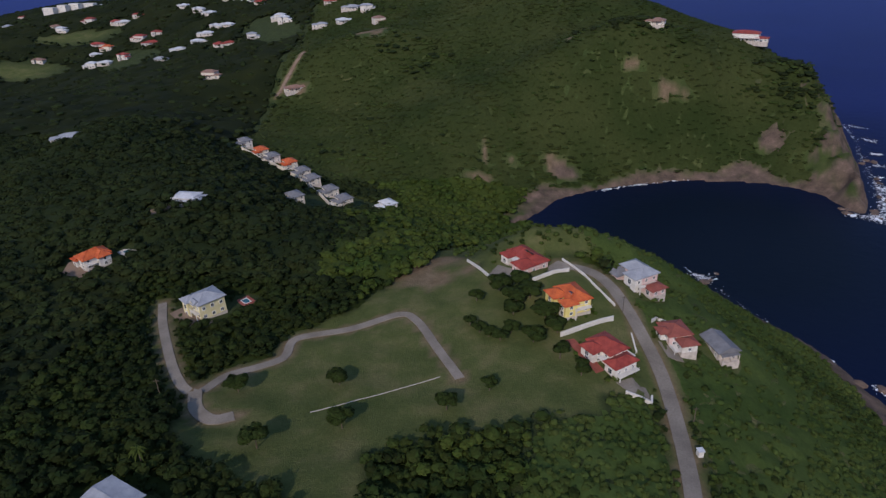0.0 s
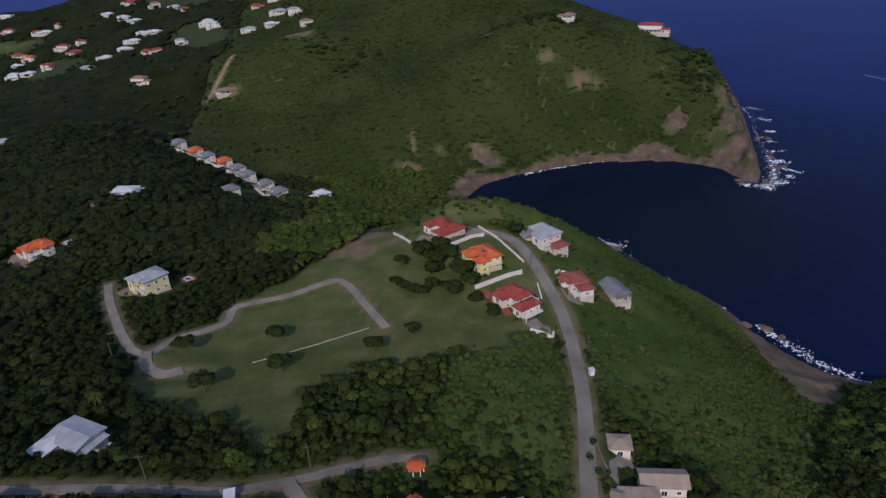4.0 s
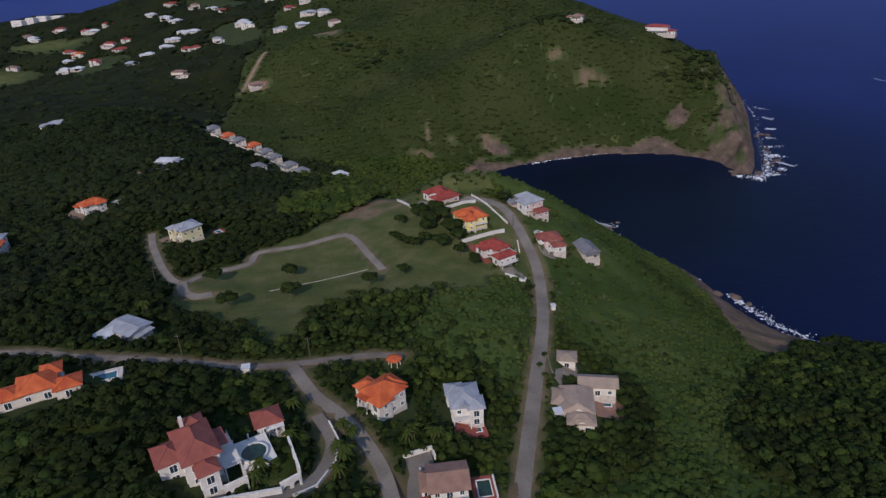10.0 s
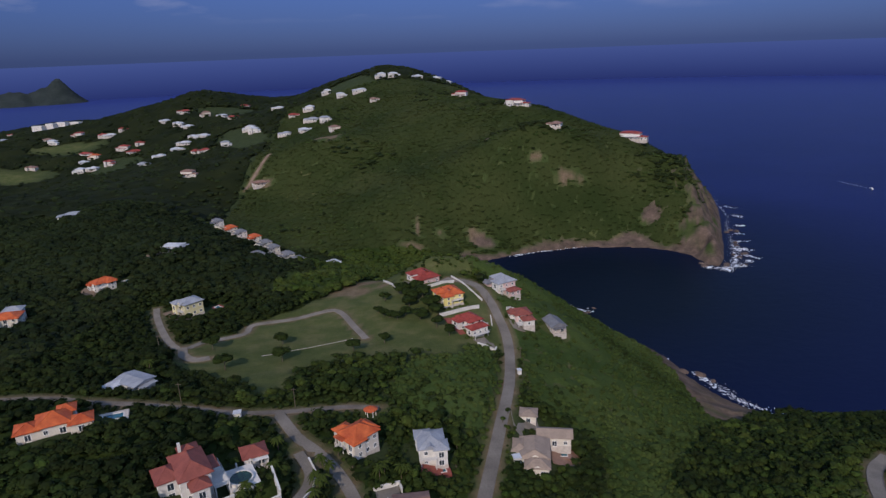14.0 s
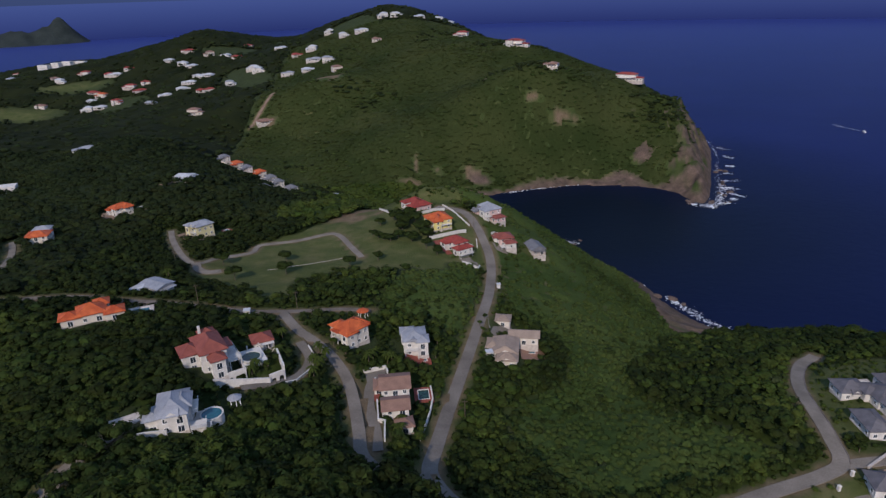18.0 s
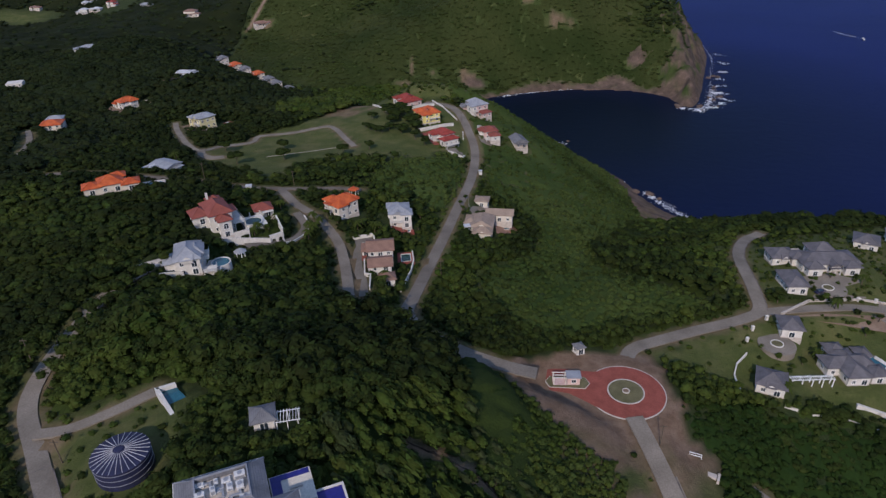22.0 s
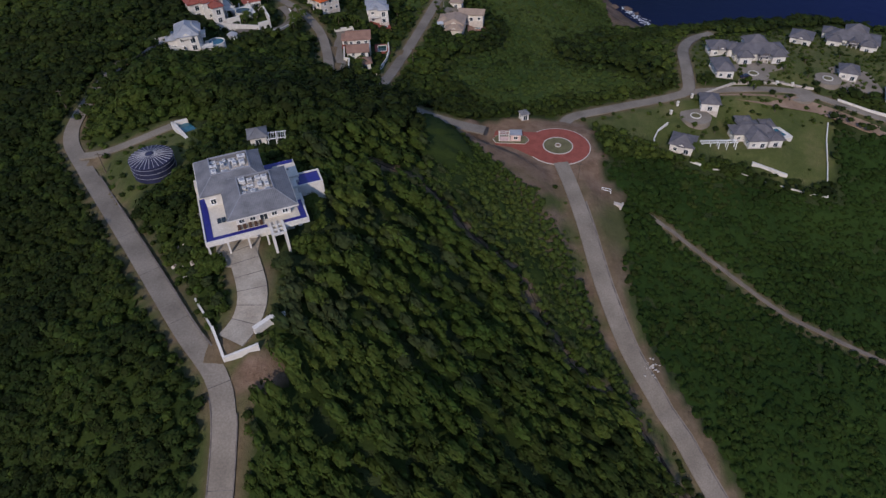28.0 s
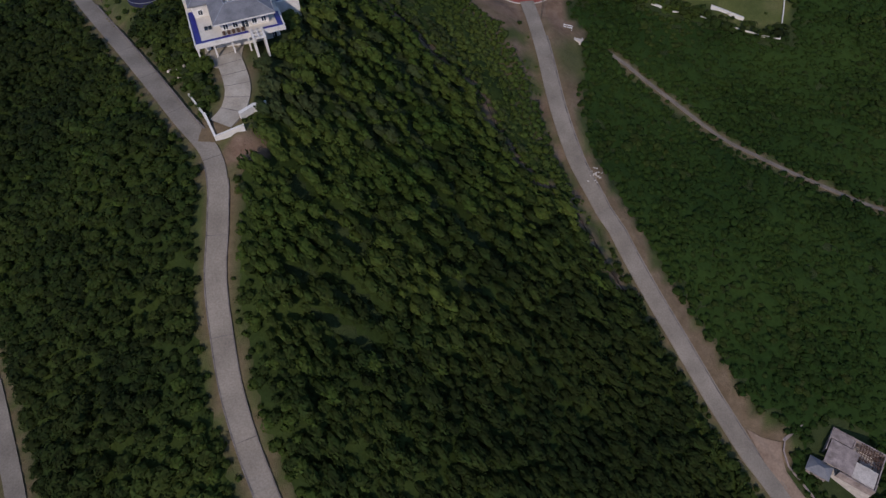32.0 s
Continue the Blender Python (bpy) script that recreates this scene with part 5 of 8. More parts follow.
block(h, 11, 9, 4.8, R_ORANGE, CREAM, floors=2, rise=2.0)
block(h, 8, 6, 5.4, R_GREY, WHITE, x=0, y=8, floors=2, rise=1.4, z0=0.02)
h = base("house", "white flat roofed house among dark trees", -292, 345, 19, clear=9)
block(h, 12, 11, 5.0, WHITE, WHITE, floors=2, roof=False)
# ---- estate houses ----
for lab, x, y, yaw, w, d in (("white estate cottage with slate hip roof", 184, 35.2, -4, 9, 8), ("white estate cottage with slate hip roof", 177.7, 13.8, -4, 7, 11), ("long white estate house with slate hip roof", 198.7, 29, -2, 22, 10), ("white estate cottage with slate hip roof", 229.3, 50, -32, 9, 9), ("long white estate house with slate hip roof", 254, 50, -30, 22, 11), ("white estate cottage with slate hip roof", 233.4, 13.8, -25, 7, 7.5), ("open white carport with slate hip roof", 164.2, -11.8, -12, 6.5, 7.5), ("white estate cottage with slate hip roof", 147.2, -35.6, -27, 8, 8)):
    h = base("estate_house", lab, x, y, yaw, clear=max(w, d) / 2 + 2, group="estate houses")
    block(h, w, d, 3.4, R_ESTATE, WHITE, rise=2.4)
    if w > 15:
        block(h, 9, 8, 3.6, R_ESTATE, WHITE, x=1, y=d / 2 + 1.2, rise=3.0, z0=0.4)
        block(h, 5.5, 5, 3.4, R_ESTATE, WHITE, x=-w / 2 + 3.4, y=-d / 2 - 0.8, rise=1.8, z0=0.03)
        block(h, 5.5, 5, 3.4, R_ESTATE, WHITE, x=w / 2 - 4.2, y=-d / 2 - 0.6, rise=1.8, z0=0.03)
        porch(h, -1.8, -d / 2 - 3.0, 2.6, -d / 2 - 0.4, 2.9, WHITE, R_ESTATE)
        cross_gable(h, 0.5, -d / 2 - 0.2, 3.4, 4.0, 3.7, 1.3, R_ESTATE, WHITE)
        block(h, 5, 6, 3.4, R_ESTATE, WHITE, x=-w / 2 + 0.6, y=2.6, rise=1.8, z0=0.02)
    elif w > 7.5:
        cross_gable(h, 0, -d / 2 + 0.2, 2.6, 2.6, 3.6, 1.0, R_ESTATE, WHITE)
h = base("estate_house", "white cross shaped estate house with slate roofs", 177.3, -26.5, 0, clear=10, group="estate houses")
block(h, 7, 14, 3.4, R_ESTATE, WHITE, rise=2.2)
block(h, 15, 6, 3.4, R_ESTATE, WHITE, rise=2.0, z0=0.02, y=1)
block(h, 5, 5, 3.2, R_ESTATE, WHITE, x=7, y=-4, rise=1.5, z0=0.0)
block(h, 4, 4.4, 3.2, R_ESTATE, WHITE, x=7.6, y=5.4, rise=1.4, z0=0.03)
block(h, 5, 5, 3.6, R_ESTATE, WHITE, x=-0.6, y=7.4, rise=1.8, z0=0.04)
h = base("estate_house", "white estate house with slate roof beside the lane", 250, -1, -25, clear=8, group="estate houses")
block(h, 11, 8, 3.4, R_ESTATE, WHITE, rise=2.4)
block(h, 6, 6, 3.4, R_ESTATE, WHITE, x=6, y=4, rise=2.0, z0=0.02)
# ---- far houses ----
FAR_WEST = [(-571, 1070, "R"), (-521, 1050, "R"), (-505, 1044, "W"), (-491, 1062, "R"), (-620, 1058, "M"), (-604, 1040, "W"), (-965, 1532, "R"), (-703, 1066, "G"), (-453, 973, "R"), (-433, 985, "R"), (-426, 946, "R"), (-521, 978, "R"), (-495, 956, "O"), (-509, 940, "W"), (-495, 900, "W"), (-453, 911, "R"), (-475, 902, "W"), (-381, 861, "G"), (-365, 891, "W")]
FAR_MID = [(-347, 911, "W"), (-340, 936, "W"), (-335, 964, "W"), (-315, 958, "W"), (-307, 880, "R"), (-290, 872, "R"), (-262, 705, "M"), (-388, 1097, "R"), (-385, 1044, "W"), (-361, 1024, "W"), (-262, 882, "G"), (-312, 1068, "W"), (-291, 1046, "R"), (-414, 1065, "W"), (-590, 937, "M"), (-345, 1077, "M"), (-298, 1168, "R"), (-203, 1027, "W"), (-166, 944, "R"), (-235, 938, "W"), (-225, 918, "W")]
FAR_CREST = [(-117, 1014, "W"), (-90, 966, "W"), (-56, 965, "W"), (-33, 905, "M"), (-138, 946, "W"), (-106, 871, "G"), (-126, 887, "G"), (-135, 850, "W"), (-163, 857, "G"), (-85, 809, "M"), (-24, 1024, "W"), (-4, 1018, "W"), (38, 1025, "W"), (68, 1056, "W"), (90, 1052, "W"), (-165, 668, "M"), (101, 865, "R"), (165, 752, "R"), (188, 607, "M"), (288, 648, "R"), (-270, 436, "G")]
FAR = FAR_WEST + FAR_MID + FAR_CREST
ROW = [(-173, 513, "G"), (-157, 501, "O"), (-146, 493, "G"), (-132, 490, "O"), (-119, 476, "G"), (-108, 458, "G"), (-90, 432, "G"), (-76, 406, "G"), (-102, 377, "G"), (-46, 408, "W")]
STYLE = {"G": (R_GREY, WHITE, "white far house with grey roof"), "W": (R_WHITE, WHITE, "white far house with pale roof"), "R": (R_RED, WHITE, "white far house with red tile roof"), "O": (R_ORANGE, CREAM, "cream far house with orange roof"), "M": (R_BROWN, CREAM, "cream far house with brown roof")}
rng = random.Random(5)
for n, (x, y, k) in enumerate(FAR):
    roof, wall, lab = STYLE[k]
    h = base("far_house", lab, x, y, rng.uniform(-30, 30), clear=6, group="far houses")
    w, d, tall = rng.uniform(11, 17), rng.uniform(8, 11), rng.choice((3.5, 3.5, 6))
    if (x, y) in ((288, 648), (165, 752)):
        w, d, tall = 24, 14, 7
        balcony(h, -13, -10.5, 13, -7, 3.4)
    block(h, w, d, tall, roof, wall, rise=2.2, faces="FR", gap=3.6, with_caps=False)
    side = 1 if n % 2 else -1
    block(h, w * 0.5, d * 0.7, 3.2, roof, wall, x=side * w * 0.6, y=-d * 0.2, rise=1.4, faces="F", gap=3.6, with_caps=False, z0=0.02)
    if n % 3 == 0:
        block(h, w * 0.35, d * 0.6, tall + 0.6, roof, wall, x=side * -w * 0.2, y=-d * 0.45, rise=1.2, faces="F", gap=2.6, with_caps=False, z0=0.04)
    else:
        porch(h, -w * 0.35, -d / 2 - 2.2, w * 0.35, -d / 2, 2.9, WHITE, roof)
for x, y, k in ROW:
    roof, wall, lab = STYLE[k]
    roof = R_SLATE if k == "G" else roof
    wall = CREAM if k == "G" and x > -125 else wall
    h = base("row_house", lab.replace("far house", "row house"), x, y, -52, gz(x, y) + 1.6, clear=8, group="row of houses in the valley")
    block(h, 11, 8, 5.2, roof, wall, floors=2, rise=2.0, with_caps=False)
    block(h, 5, 5, 4.6, roof, wall, x=3, y=-4.6, floors=2, rise=1.4, with_caps=False, z0=-0.6)
    block(h, 5, 4, 3.0, roof, CREAM, x=-4.2, y=-4.6, rise=1.0, with_caps=False, z0=-0.4)
    balcony(h, -6.4, -9, 0.6, -6.8, 1.4)
    part("retaining_wall", boxes((-7, -9.6, -6, 7, -9.3, 0.4)), CREAM, h)
# hotel blocks by the far shore
for x, y, w in ((-839, 1426, 26), (-815, 1436, 20), (-795, 1448, 24), (-770, 1460, 26), (-745, 1473, 24), (-722, 1486, 20), (-704, 1497, 18)):
    h = base("hotel_block", "long white hotel block of several storeys", x, y, -12, category="hotel", clear=14, group="hotel blocks")
    block(h, w, 13, 20, WHITE, WHITE, floors=5, roof=False, faces="F", gap=5, down=12)

# ---- mansion on the hill ----
def open_roof(x0, y0, x1, y1, z, rise, well, over=0.5):
    """A low hipped roof whose top is a sunken well: well = inner rectangle."""
    bm = bmesh.new()
    a0, b0, a1, b1 = x0 - over, y0 - over, x1 + over, y1 + over
    wx0, wy0, wx1, wy1 = well

    def ring(u0, v0, u1, v1, zz):
        return [bm.verts.new(p) for p in ((u0, v0, zz), (u1, v0, zz), (u1, v1, zz), (u0, v1, zz))]
    rings = [ring(a0, b0, a1, b1, z - 0.25), ring(a0, b0, a1, b1, z), ring(wx0 - 0.25, wy0 - 0.25, wx1 + 0.25, wy1 + 0.25, z + rise), ring(wx0, wy0, wx1, wy1, z + rise), ring(wx0, wy0, wx1, wy1, z + rise - 1.1)]
    for p, q in zip(rings[:-1], rings[1:]):
        for i in range(4):
            bm.faces.new((p[i], p[(i + 1) % 4], q[(i + 1) % 4], q[i]))
    bm.faces.new(rings[0][::-1])
    bm.faces.new(rings[-1])
    return bm


m = base("mansion", "white mansion with slate roofs and blue tiled terraces", 13.8, -121.5, 20, 102.4, clear=15)
part("wall", boxes((-5.2, -4.9, -4, 6.8, 7.2, 9)), WHITE, m)
part("wall", boxes((-10.6, 4.4, -4, 3, 17.3, 9.02)), WHITE, m)
WELLS = (((-6.3, -6.6, 8.0, 8.1), 1.9, (-2.7, -1.6, 4.4, 5.2)), ((-11.0, 4.2, 3.4, 17.7), 1.7, (-7.8, 9.0, 0.8, 15.8)))
for trim in ((-6.9, -7.24, 8.72, 8.5, -7.1, 9.02), (8.5, -7.1, 8.72, 8.64, 8.7, 9.02), (-11.64, 3.6, 8.72, -11.5, 18.2, 9.02), (-11.5, 18.2, 8.72, 4, 18.34, 9.02)):
    part("eave_trim", boxes(trim), WHITE, m)
PALE_CAP = material("pale_ridge", (0.19, 0.20, 0.225), (0.27, 0.28, 0.305), 0.7, 0.5, 4.0, 0.1)
for (x0, y0, x1, y1), rise, (u0, v0, u1, v1) in WELLS:
    part("roof", open_roof(x0, y0, x1, y1, 9.1, rise, (u0, v0, u1, v1)), R_SLATE, m, "slate shingle roof round a sunken plant well")
    top = 9.1 + rise
    for (ax, ay), (bx, by) in zip(((x0 - 0.5, y0 - 0.5), (x1 + 0.5, y0 - 0.5), (x1 + 0.5, y1 + 0.5), (x0 - 0.5, y1 + 0.5)), ((u0, v0), (u1, v0), (u1, v1), (u0, v1))):
        p0, p1 = Vector((ax, ay, 9.12)), Vector((bx, by, top + 0.02))
        bm = bmesh.new()
        bmesh.ops.create_cube(bm, size=1.0, matrix=Matrix.Translation((p0 + p1) / 2) @ (p1 - p0).to_track_quat("Y", "Z").to_matrix().to_4x4() @ Matrix.Diagonal((0.2, (p1 - p0).length, 0.12, 1)))
        part("hip_cap", bm, PALE_CAP, m)
    part("well_floor", boxes((u0 + 0.05, v0 + 0.05, top - 1.12, u1 - 0.05, v1 - 0.05, top - 1.04)), STONE, m)
    part("well_curb", boxes((u0 - 0.25, v0 - 0.25, top - 0.1, u1 + 0.25, v0 + 0.02, top + 0.16), (u0 - 0.25, v1 - 0.02, top - 0.1, u1 + 0.25, v1 + 0.25, top + 0.16), (u0 - 0.25, v0 + 0.02, top - 0.1, u0 + 0.02, v1 - 0.02, top + 0.16), (u1 - 0.02, v0 + 0.02, top - 0.1, u1 + 0.25, v1 - 0.02, top + 0.16)), PALE_CAP, m)
# terrace with the blue border
part("terrace", boxes((-12.3, -8.4, 5.0, 10, 8, 5.5)), CREAM, m)
part("terrace_wall", boxes((-10.2, -4.4, -4, -6.2, 7.6, 5.0), (-6.2, -4.4, -4, 7.8, -3.9, 5.0), (7.8, -4.4, -4, 8.8, 4, 5.0)), WHITE, m)
part("blue_border", boxes((-12.1, -8.2, 5.5, -10.6, 7.8, 5.62), (-10.6, -8.2, 5.5, 1.0, -6.9, 5.62), (4.6, -8.2, 5.5, 9.8, -6.9, 5.62), (8.5, -6.9, 5.5, 9.8, -1.0, 5.62)), BLUETILE, m, "shiny deep blue tiled border")
part("parapet", boxes((-12.45, -8.55, 4.6, -12.1, 8.1, 5.85), (-12.1, -8.55, 4.6, 1.4, -8.2, 5.85), (4.4, -8.55, 4.6, 10.1, -8.2, 5.85), (9.8, -8.2, 4.6, 10.15, -0.6, 5.85)), WHITE, m)
part("skylight", boxes((-9.1, -2.4, 5.5, -8.3, -0.8, 5.72)), GLASS, m)
part("skylight", boxes((-8.1, -2.4, 5.5, -7.3, -0.8, 5.72)), GLASS, m)
# rear terraces
part("terrace", boxes((4, 9.2, 4.6, 11.5, 16.6, 5.1)), CREAM, m)
part("blue_border", boxes((4.2, 15.2, 5.1, 11.2, 16.4, 5.22), (4.2, 9.4, 5.1, 6.0, 15.2, 5.22)), BLUETILE, m, "shiny deep blue tiled border")
part("terrace_wall", boxes((4.4, 8.2, -4, 11.2, 16.2, 4.6)), WHITE, m)
part("bench_slab", boxes((7.2, 12.4, 5.1, 9.6, 12.9, 5.5)), STONE, m)
part("plunge_pool", boxes((10.8, 6.6, 3.2, 16.2, 11.2, 3.8)), BLUETILE, m, "deep blue tiled plunge pool")
part("pool_wall", boxes((10.5, 6.2, -4, 16.6, 6.6, 4.1), (16.2, 6.6, -4, 16.6, 11.6, 4.1), (10.5, 11.2, -4, 16.2, 11.6, 4.1), (11, 6.7, -4, 16, 11.1, 3.2)), WHITE, m)
# porch of white beams
for px in (1.6, 4.3):
    part("porch_wall", boxes((px - 0.28, -11.6, -2, px + 0.28, -7, 6.0)), WHITE, m)
for k in range(3):
    part("porch_beam", boxes((1.9, -11.4 + 1.5 * k, 5.4, 4.0, -11.0 + 1.5 * k, 5.9)), WHITE, m)
part("porch_beam", boxes((2.75, -11.5, 5.5, 3.15, -7, 5.95)), WHITE, m)
part("garage_door", boxes((1.5, -4.48, -0.5, 4.3, -4.4, 2.6)), DARKWOOD, m)
for px in (-8.4, -3.2, 7.2):
    window(m, px, -4.405, 1.6, 0, 1.4, 1.6)
for px, py in ((-12.1, -8.2), (-8.0, -8.2), (-3.6, -8.2), (0.4, -8.2), (-12.1, -3.0), (-12.1, 2.6)):
    part("column", boxes((px - 0.2, py - 0.2, -3, px + 0.2, py + 0.2, 5.0)), WHITE, m)
for k in range(5):
    part("lounge_chair", boxes((-5.2 + 1.2 * k, -6.7, 5.62, -4.5 + 1.2 * k, -5.2, 5.95)), DARKWOOD, m)
windows_round(m, -5.2, -4.9, 6.8, 7.2, 5.2, 1, 3.2, "FR", 2.2)
windows_round(m, -10.6, 4.4, 3, 17.3, 5.2, 1, 3.2, "LF", 2.6)
windows_round(m, -10.2, -4.4, -6.2, 7.6, 0.4, 1, 3.2, "L", 2.8)
part("side_ledge", boxes((-12.6, 8.2, -4, -10.9, 12.4, 4.2), (-12.6, 13.0, -4, -10.9, 16.6, 5.4)), CREAM, m)
part("side_ledge", boxes((8.0, -0.4, -4, 10.6, 3.4, 4.2), (8.0, 3.6, -4, 10.2, 6.0, 6.2)), WHITE, m)
# machines in the roof wells, things of their own
def cooler(x, y, z, yaw, w, d, hh, lab):
    c = base("air_conditioner", lab, x, y, yaw, z, "machine", "rooftop coolers")
    part("casing", boxes((-w / 2, -d / 2, 0.1, w / 2, d / 2, hh), bev=0.05), ACWHITE, c)
    part("grille", boxes((-w / 2 + 0.15, -d / 2 - 0.03, 0.25, w / 2 - 0.15, -d / 2, hh - 0.15)), METAL, c)
    part("foot", boxes((-w / 2, -d / 2, 0, -w / 2 + 0.12, d / 2, 0.1)), METAL, c)
    part("foot", boxes((w / 2 - 0.12, -d / 2, 0, w / 2, d / 2, 0.1)), METAL, c)
    bm = bmesh.new()
    bmesh.ops.create_cone(bm, segments=14, radius1=min(w, d) * 0.32, radius2=min(w, d) * 0.32, depth=0.12, cap_ends=True, matrix=Matrix.Translation((0, 0, hh + 0.06)))
    part("fan_guard", bm, METAL, c)


rng = random.Random(8)
mm = pose(13.8, -121.5, 102.4, 0, 0, 20)
for _, rise, (wx0, wy0, wx1, wy1) in WELLS:
    zz = 9.1 + rise - 1.03
    for k in range(12):
        p = mm @ Vector((wx0 + 0.9 + (wx1 - wx0 - 1.8) * ((k % 4) + rng.uniform(-0.15, 0.15)) / 3.1, wy0 + 0.9 + (wy1 - wy0 - 1.8) * (k // 4 + rng.uniform(-0.2, 0.2)) / 2.1, zz))
        cooler(p.x, p.y, p.z, 20 + rng.choice((0, 90)), rng.uniform(0.8, 1.9), rng.uniform(0.7, 1.5), rng.uniform(0.5, 1.3), "grey white rooftop cooling unit in the roof well")
    for k in range(4):
        p = mm @ Vector((wx0 + 1.2 + (wx1 - wx0 - 2.4) * rng.random(), wy0 + 1.0 + (wy1 - wy0 - 2.0) * (k + 0.5) / 4, zz))
        c = base("air_duct", "bent grey metal air duct in the roof well", p.x, p.y, 20 + 90 * (k % 2), p.z, "duct", "rooftop ducts")
        ln = rng.uniform(1.4, 2.6)
        part("run", boxes((-ln / 2, -0.22, 0.0, ln / 2, 0.22, 0.42), bev=0.04), METAL, c)
        part("bend", boxes((ln / 2 - 0.46, 0.22, 0.0, ln / 2, 1.1, 0.42), bev=0.04), METAL, c)
# water tank with ribbed roof
t = base("water_tank", "round dark blue steel water tank with radial white ribs", -20.7, -93.0, 0, 98.8, "tank", clear=8)
R = 5.6
def drum(r0, r1, z0, z1, seg=40):
    bm = bmesh.new()
    bmesh.ops.create_cone(bm, segments=seg, radius1=r0, radius2=r1, depth=z1 - z0, cap_ends=True, matrix=Matrix.Translation((0, 0, (z0 + z1) / 2)))
    return bm


RIB = material("dull_white_rib", (0.34, 0.34, 0.36), (0.46, 0.46, 0.48), 0.7, 0.5, 4.0, 0.1)
NAVY = material("navy_paint", (0.014, 0.017, 0.045), (0.028, 0.032, 0.075), 0.6, 0.4, 3.0, 0.1)
part("shell", drum(R, R, -1.5, 4.6), NAVY, t)
for z in (1.2, 2.6, 3.9):
    part("band", drum(R + 0.07, R + 0.07, z, z + 0.12), METAL, t)
part("roof", drum(R + 0.15, 0.9, 4.6, 5.7), NAVY, t, "dark conical roof")
part("vent", drum(0.9, 0.8, 5.6, 5.85, 20), NAVY, t)
for k in range(28):
    a = 2 * math.pi * k / 28
    rb = part("rib", boxes((1.2, -0.055, -0.02, R + 0.2, 0.055, 0.10)), RIB, t)
    rb.matrix_local = pose(0, 0, 5.95, 0, 0, math.degrees(a)) @ pose(0, 0, 0, 0, 12.8, 0)
# sunken triangular basin
b = base("water_basin", "white walled triangular water basin", -17.5, -73.5, 0, 98.6, "basin", clear=6)
def wedge(pts, z0, z1):
    bm = bmesh.new()
    lo, hi = [bm.verts.new((x, y, z0)) for x, y in pts], [bm.verts.new((x, y, z1)) for x, y in pts]
    n = len(pts)
    for i in range(n):
        bm.faces.new((lo[i], lo[(i + 1) % n], hi[(i + 1) % n], hi[i]))
    bm.faces.new(hi)
    bm.faces.new(lo[::-1])
    return bm


part("water_sheet", wedge([(-4.6, 3.4), (2.2, -5.6), (4.8, -1.2), (-1.0, 4.8)], -1, 0.3), POOLWATER, b)
part("rim_wall", wedge([(-5.6, 3.6), (2.0, -6.6), (2.6, -5.8), (-4.7, 3.9)], -1, 1.4), WHITE, b)
part("rim_wall", wedge([(-5.4, 3.7), (-4.7, 3.1), (-0.9, 4.8), (-1.4, 5.5)], -1, 1.4), WHITE, b)
h = base("pavilion", "small white pavilion with slate hip roof", 6.0, -84.4, 15, clear=4)
block(h, 4.2, 4.2, 2.8, R_SLATE, WHITE, rise=1.6)
h = base("pergola", "white timber pergola beside the pavilion", 11, -84.2, 10, category="pergola", clear=3)
for px in (-2.2, 0, 2.2):
    for py in (-1.6, 1.6):
        part("post", boxes((px - 0.09, py - 0.09, -2, px + 0.09, py + 0.09, 2.5)), FRAME, h)
for k in range(9):
    part("slat", boxes((-2.7 + 0.65 * k, -2.0, 2.62, -2.6 + 0.65 * k, 2.0, 2.76)), FRAME, h)
for py in (-1.6, 1.6):
    part("beam", boxes((-2.8, py - 0.07, 2.5, 2.8, py + 0.07, 2.62)), FRAME, h)
apron("pale concrete slab forecourt of the mansion", [(4.6, -127), (5.6, -131.4), (8.6, -136), (15.8, -136.4), (14.8, -131), (14.6, -126)], SLAB)
wall_run("white gate wall at the mansion drive", [(9.2, -152), (12.4, -158.2), (19, -156.6)], 1.6, 0.4)
wall_run("white wall beside the mansion drive", [(18, -152.6), (20.5, -150.4), (23, -149.4)], 1.8, 0.9)
wall_run("white planter wall above the hill road", [(3.2, -143), (6.2, -147.4), (8.8, -151.5)], 1.0, 0.3)

# ---- roundabout ----
def disc(r, z0, z1, seg=56, r_in=None):
    bm = bmesh.new()
    out = [[bm.verts.new((math.cos(2 * math.pi * i / seg) * q, math.sin(2 * math.pi * i / seg) * q, z)) for i in range(seg)] for q, z in ((r, z0), (r, z1), (r_in or 0.01, z1))]
    if r_in:
        out.append([bm.verts.new((math.cos(2 * math.pi * i / seg) * r_in, math.sin(2 * math.pi * i / seg) * r_in, z0)) for i in range(seg)])
    for p, q in zip(out[:-1], out[1:]):
        for i in range(seg):
            bm.faces.new((p[i], p[(i + 1) % seg], q[(i + 1) % seg], q[i]))
    return bm


GRASS = material("short_grass", (0.09, 0.085, 0.04), (0.15, 0.135, 0.07), 0.95, 0.3, 4.0, 0.5)
c = base("roundabout", "red paved roundabout with a grassy centre and pale kerbs", ROUND[0], ROUND[1], 0, 70.36, "roundabout", clear=15)
part("paving", disc(11.2, -0.6, 0.22, 56, 5.2), PAVER_RED, c)
lobe = wedge([(-4.2, 10.0), (-7.2, 9.2), (-11.6, 10.0), (-16.6, 11.2), (-21, 11.4), (-22.6, 6), (-22, 1.9), (-16.6, 0.2), (-12.5, -3.4), (-9.4, -6.2), (-6.4, -9.0)], -0.6, 0.2)
part("paving", lobe, PAVER_RED, c)
part("kerb", disc(11.5, -0.6, 0.19, 56, 11.15), KERB, c)
